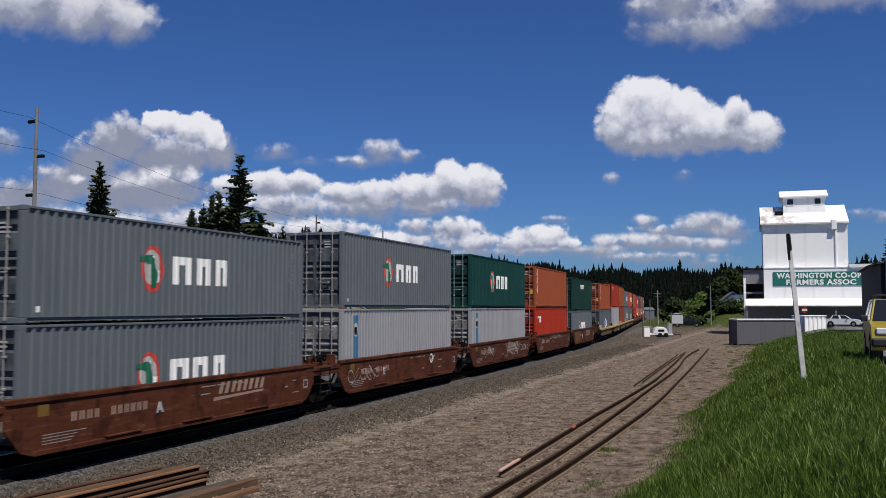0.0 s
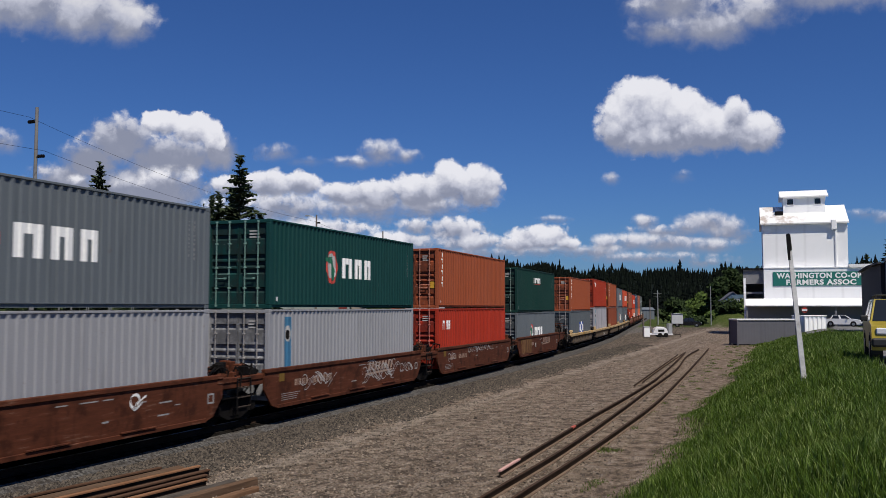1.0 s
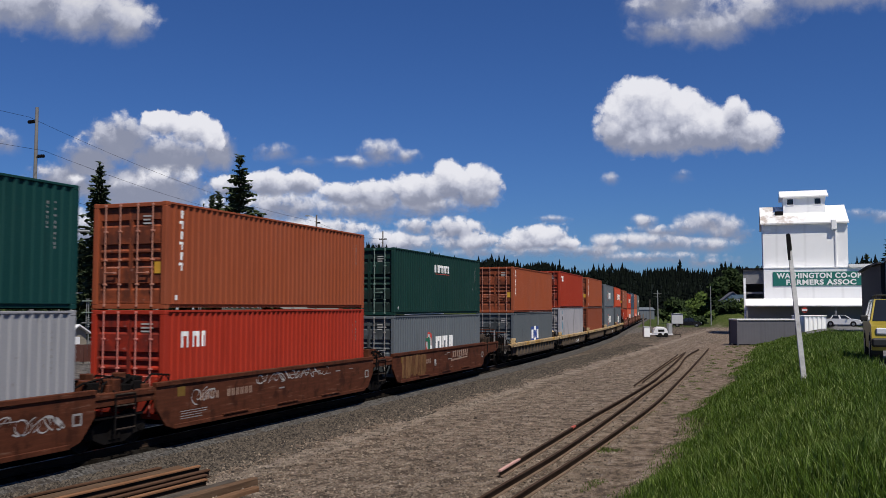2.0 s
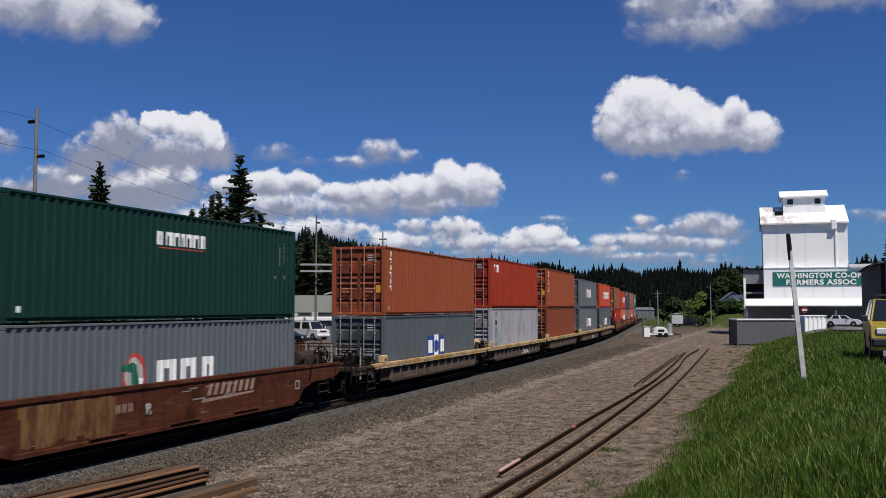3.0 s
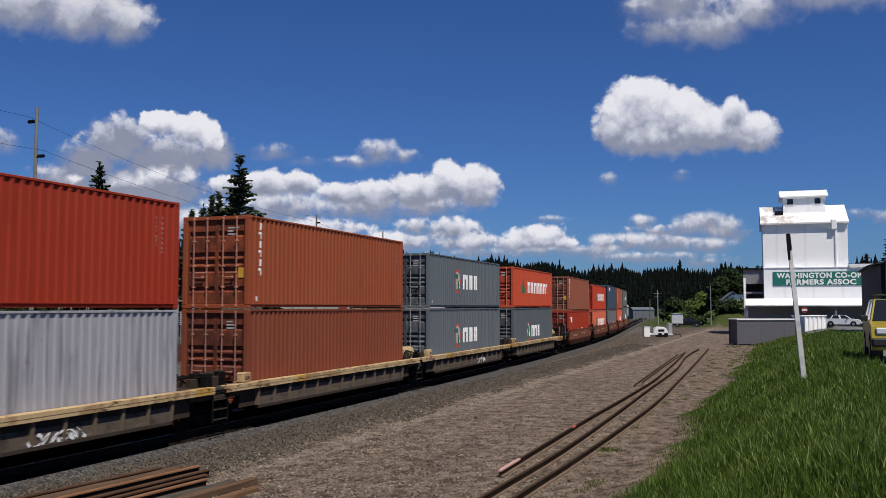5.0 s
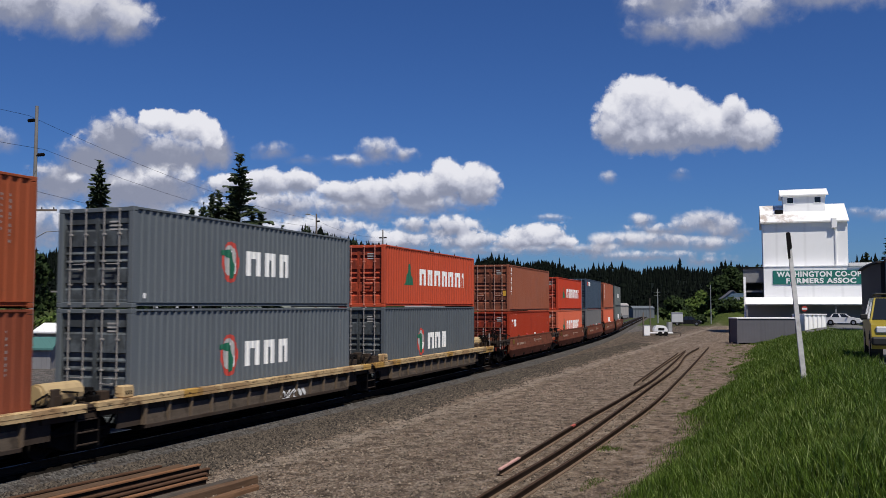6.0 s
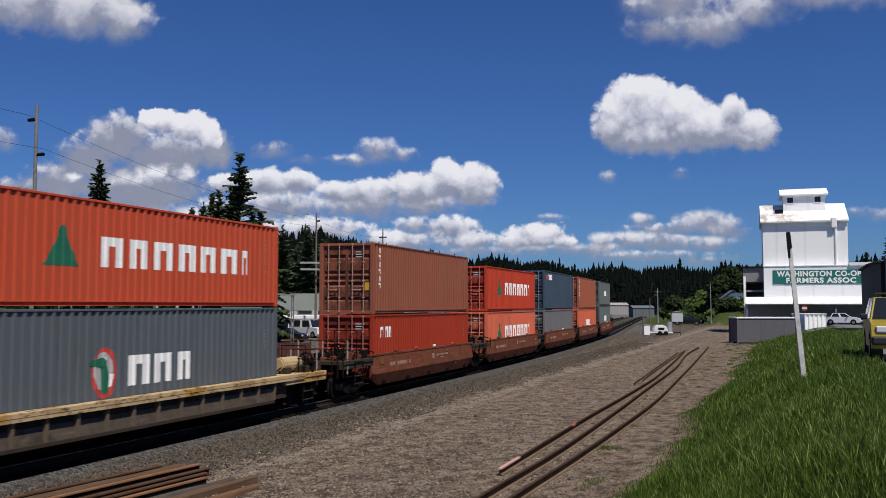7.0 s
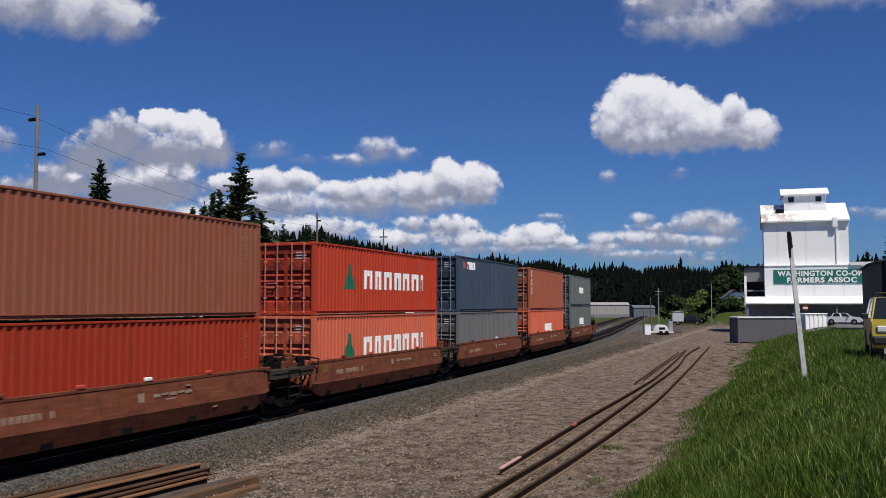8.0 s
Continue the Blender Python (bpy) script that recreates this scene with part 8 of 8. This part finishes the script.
    part("roof", bm, M_STEELGREY, root)
    vehicle("suv", 3.24, 29.6, ground_z(3.4, 29) + 0.02, -1.6, M_CARYELLOW, "yellow off-road car with black trim on the road", 4.4, 1.86, 1.15, 1.80, 1.08, 0.3, 0.45, 0.38, 0.39, True)
    vehicle("car", 7.2, 129.5, ground_z(7.2, 129.5) + 0.02, 80, M_CARWHITE, "white car crossing by the elevator")
    for k in range(7):
        conifer(14 + k * 4.5, 176 + (k * 7) % 11, 0.5, 13 + (k * 5) % 7, 2.8, 200 + k, "dark fir tree behind the elevator")


# ---- the place ----
build_ground()
build_track(0.0, 0.0, "curving main line on dark grey ballast")
build_track(-5.2, -0.12, "rusty second track beyond the main line", 10, 400, M_OLD_BED)
strip("road", lambda y: [road_edge(y), 5.0, 7.0, 9.0], graded([(-20, 160, 3)]), 0.02, M_ASPHALT, "worn grey asphalt road on the bank's top", "road")
M_PALE_STONE = plain("pale_concrete", (0.40, 0.39, 0.37), 0.9, 0.0, 0.4, 9.0)
strip("side_road", lambda y: [max(2.0, (95.6 - y) / 4.3), max(3.4, (95.6 - y) / 4.3 + 0.6), max(4.8, (95.6 - y) / 4.3 + 1.2), 6.6], graded([(70, 100, 2)]), 0.024, M_ASPHALT, "worn grey asphalt side road behind the bank", "road")
for k in range(18):
    kerb_bm = bmesh.new()
    x, y = 5.6 - k * 0.175, 71.3 + k * 0.75
    box(kerb_bm, -0.09, 0.09, 0, 0.74, -0.1, 0.16, 0.02, Matrix.Translation((x, y, ground_z(x, y))) @ Matrix.Rotation(radians(13.1), 4, "Z"))
    tagged(part("kerb", kerb_bm, M_PALE_STONE, None), "pale concrete kerb along the grass", "kerb", "kerb stones", "structure")
build_clouds()
far_woods()
elevator()
yard_bins()
leaning_post()
build_yard()
for pts in ([(-6.24, 20.2), (-6.3, 27.12), (-6.33, 31.61), (-6.3, 37.29), (-6.34, 45.92), (-6.52, 51.77), (-7.21, 66.89), (-7.86, 78.67)],
            [(-5.75, 12.5), (-5.72, 17.5), (-5.59, 24.05), (-5.72, 33.86), (-5.89, 41.34), (-6.22, 56.72), (-7.08, 71.63), (-7.23, 84.28)],
            [(-5.2, 12.5), (-5.11, 17.73), (-4.96, 22.57), (-4.86, 28.74), (-4.83, 36.48), (-5.13, 47.46), (-5.71, 64.65), (-6.5, 85.72)],
            [(-6.98, 44.99), (-7.41, 56.26), (-8.14, 75.65)],
            [(-6.88, 47.16), (-7.29, 57.94), (-7.95, 78.64)]):
    loose_rail(pts, 0.0, "long rusty rail lying loose along the lot", tip=pts[0][1] < 25 < pts[1][1], size=0.6 if pts[0][1] > 30 else 1.0)
# ---- the train ----
LOW, HIGH = 2.591, 2.896
G, L = "slate grey steel shipping container", "pale grey steel shipping container"
TRAIN = (
    (14.94, "brown", (LOW, "grey", "emblem_low", G + " with emblem low on its side"), (LOW, "grey", "emblem", G + " with emblem on its side")),
    (30.07, "brown", (HIGH, "light", "blue_strip", L + " with cyan strip"), (HIGH, "grey", "emblem", G + " with emblem on its side")),
    (45.46, "brown", (HIGH, "light", "blue_strip", L + " with blue strip"), (HIGH, "green", "emblem", "deep green steel shipping container with emblem")),
    (60.83, "brown", (HIGH, "red", "corner_low", "bright red steel shipping container in a well"), (HIGH, "orange", "column", "burnt orange steel shipping container with code column")),
    (76.02, "brown", (LOW, "grey", "emblem_low", G + " with emblem low on its side"), (HIGH, "bottle", "small_name", "dark green steel shipping container, small white marks")),
    (95.55, "yellow", (LOW, "darkgrey", "blue_sign", "dark grey steel shipping container, blue sign"), (HIGH, "orange", "column", "burnt orange steel shipping container with code column")),
    (110.93, "yellow", (HIGH, "pale", "blue_strip", "scuffed pale grey steel shipping container"), (HIGH, "crimson", "corner_name", "brick red steel shipping container with white marks")),
    (126.5, "yellow", (HIGH, "brown", "", "dark brown steel shipping container"), (HIGH, "orange", "column", "burnt orange steel shipping container with code column")),
    (141.86, "yellow", (HIGH, "grey", "emblem", G + " with emblem on its side"), (LOW, "grey", "emblem", G + " with emblem on its side")),
    (157.29, "yellow", (HIGH, "darkgrey", "emblem_low", "dark grey steel shipping container with emblem"), (LOW, "coral", "tree_name", "bright orange steel shipping container, white marks")),
    (176.8, "red", (LOW, "rustred", "corner_low", "rusty red steel shipping container in a well"), (HIGH, "tan", "column", "faded brown steel shipping container with code column")),
    (192.5, "red", (LOW, "salmon", "tree_name", "faded orange steel shipping container in a well"), (LOW, "vermilion", "tree_name", "bright red steel shipping container, white marks")),
    (207.92, "red", (LOW, "stone", "", "stone grey steel shipping container in a well"), (HIGH, "blue", "red_white", "navy blue steel shipping container, red-white marks")),
    (223.49, "red", (LOW, "salmon", "sign_name", "faded orange steel shipping container in a well"), (HIGH, "rose", "column", "faded terracotta steel shipping container with code column")),
    (239.4, "red", (HIGH, "teal", "sign_name", "grey-green steel shipping container in a well"), (LOW, "teal", "sign_name", "grey-green steel shipping container on another")),
)
DECK = 0.52


def brushed_primer():
    """Ochre-brown primer laid on with a roller in upright strokes, thin in places."""
    n = Nodes("brushed_primer")
    p = n.coord()
    stroke = n.noise(n.vec("MULTIPLY", p, (1.0, 7.0, 0.8)), 1.0, 6.0, 0.65)
    thin, fine = n.noise(n.vec("MULTIPLY", p, (1.0, 2.0, 0.7)), 1.3, 5.0, 0.65), n.noise(p, 20.0, 4.0)
    c = n.mix(n.step(stroke, 0.35, 0.65), (0.105, 0.048, 0.019), (0.25, 0.135, 0.058))
    c = n.mix(n.step(thin, 0.50, 0.64, 0.0, 0.85), c, (0.095, 0.032, 0.016))
    c = n.mix(n.step(fine, 0.35, 0.75, 0.0, 0.3), c, (0.08, 0.04, 0.02))
    return n.done(c, 0.85, 0.0, 0.15)


M_PRIMER = brushed_primer()
MOVING = []


def build_train():
    for k, (s, kind, low, high) in enumerate(TRAIN):
        mid = s + HALF
        car = well_car(13.2, kind, 40 + k, tank=k in (6, 8), tall=1.1 if k == 10 else 0.0, crest=k % 2 == 0)
        if k in (4, 9, 14):
            kindly = M_WELL_OLD if kind == "yellow" else (M_WELL_RED if kind == "red" else M_WELL)
            z = 1.20 if kind == "yellow" else 1.42
            part("end_deck", end_deck(2.7, z, 1.46 if kind == "yellow" else 1.35), M_YELLOW if kind == "yellow" else M_WELL_OLD, car, m=pose(0, 7.7, 0))
            bogie(car, 7.7)
            end_railing(car, 8.6, z)
            if kind != "yellow":
                for sx in (-1, 1):
                    part("end_sill", end_sill(1.50, 1, sx), kindly, car)
            coupling_bits(car, 7.9, z, M_WELL_OLD, random.Random(90 + k), M_TANK if kind == "yellow" else M_WELL_OLD, 0.9)
        if k in (5, 10):
            end_railing(car, -8.6, 1.2 if kind == "yellow" else 1.42)
        rng = random.Random(300 + k)
        if k == 1:
            scribbles(car, rng, -5.9, -3.2, 0.55, 1.25, 7, M_STENCIL, 0.55)
            scribbles(car, rng, 2.75, 3.1, 0.85, 1.30, 3, M_WHITE, 0.34, 0.035)
        if k == 2:
            scribbles(car, rng, -4.2, -1.9, 0.62, 1.25, 9, M_STENCIL, 0.42)
            scribbles(car, rng, 0.6, 3.9, 0.50, 1.42, 16, M_STENCIL, 0.62)
            scribbles(car, rng, 4.3, 5.6, 0.72, 1.12, 6, M_STENCIL, 0.34)
        if k in (6, 8):
            scribbles(car, rng, 0.9, 2.5, 0.44, 0.74, 6, M_WHITE, 0.26, 0.034)
        if k == 3:
            scribbles(car, rng, -5.0, -4.0, 0.8, 1.3, 4, M_STENCIL, 0.4)
            scribbles(car, rng, -1.8, 2.8, 1.1, 1.42, 14, M_STENCIL, 0.26)
        if k in (0, 1, 4):
            y = {0: -1.6, 1: -2.6, 4: -1.5}[k]
            lettering("AEB"[(0, 1, 4).index(k)], 0.37, pose(SILL_X - 0.030, y, 0.77, 90, 0, 90), car, M_STENCIL, "car_letter")
        if k == 4:
            bm = bmesh.new()
            y = -5.6
            while y < -2.75:
                w = rng.uniform(0.09, 0.26)
                lo, hi = 0.46 + rng.uniform(-0.06, 0.10), 1.40 - rng.uniform(0.0, 0.10)
                box(bm, SILL_X - 0.042, SILL_X - 0.035, y, y + w, lo, hi)
                y += w
            part("primer_patch", bm, M_PRIMER, car, "brushed ochre-brown primer patch")
        MOVING.append((car, mid, RAIL_Z))
        z = RAIL_Z + DECK
        for j, (h, colour, words, label) in enumerate((low, high)):
            box_ = container(h, colour, words, label, 2 * k + j)
            MOVING.append((box_, mid, z))
            z += h + 0.025


build_train()
BIRD = bird()
grass()
stones()


def motions():
    flight = ((0, -70.0, 76.4, 16.5), (2.8, -35.98, 41.98, 13.22), (3.4, -28.0, 34.31, 12.19), (3.8, -22.85, 28.99, 11.60), (4.0, -20.64, 26.40, 11.49), (4.2, -18.24, 23.89, 11.40),
              (4.4, -15.58, 21.05, 11.21), (4.5, -14.36, 19.80, 11.07), (4.6, -13.12, 18.56, 10.99), (4.7, -11.94, 17.29, 10.87), (5.5, -2.4, 7.1, 11.0), (8, 27.0, -24.5, 13.5))
    walk(BIRD, [(t, pose(x, y, z, 0, 0, 43)) for t, x, y, z in flight])
    for ob, mid, z in MOVING:
        walk(ob, rolling(mid, z))
    for ob, base, drift in CLOUDS:
        walk(ob, [(0, base), (4, base @ Matrix.Translation((-drift * 0.5, 0, 0))), (8, base @ Matrix.Translation((-drift, 0, 0)))])


motions()
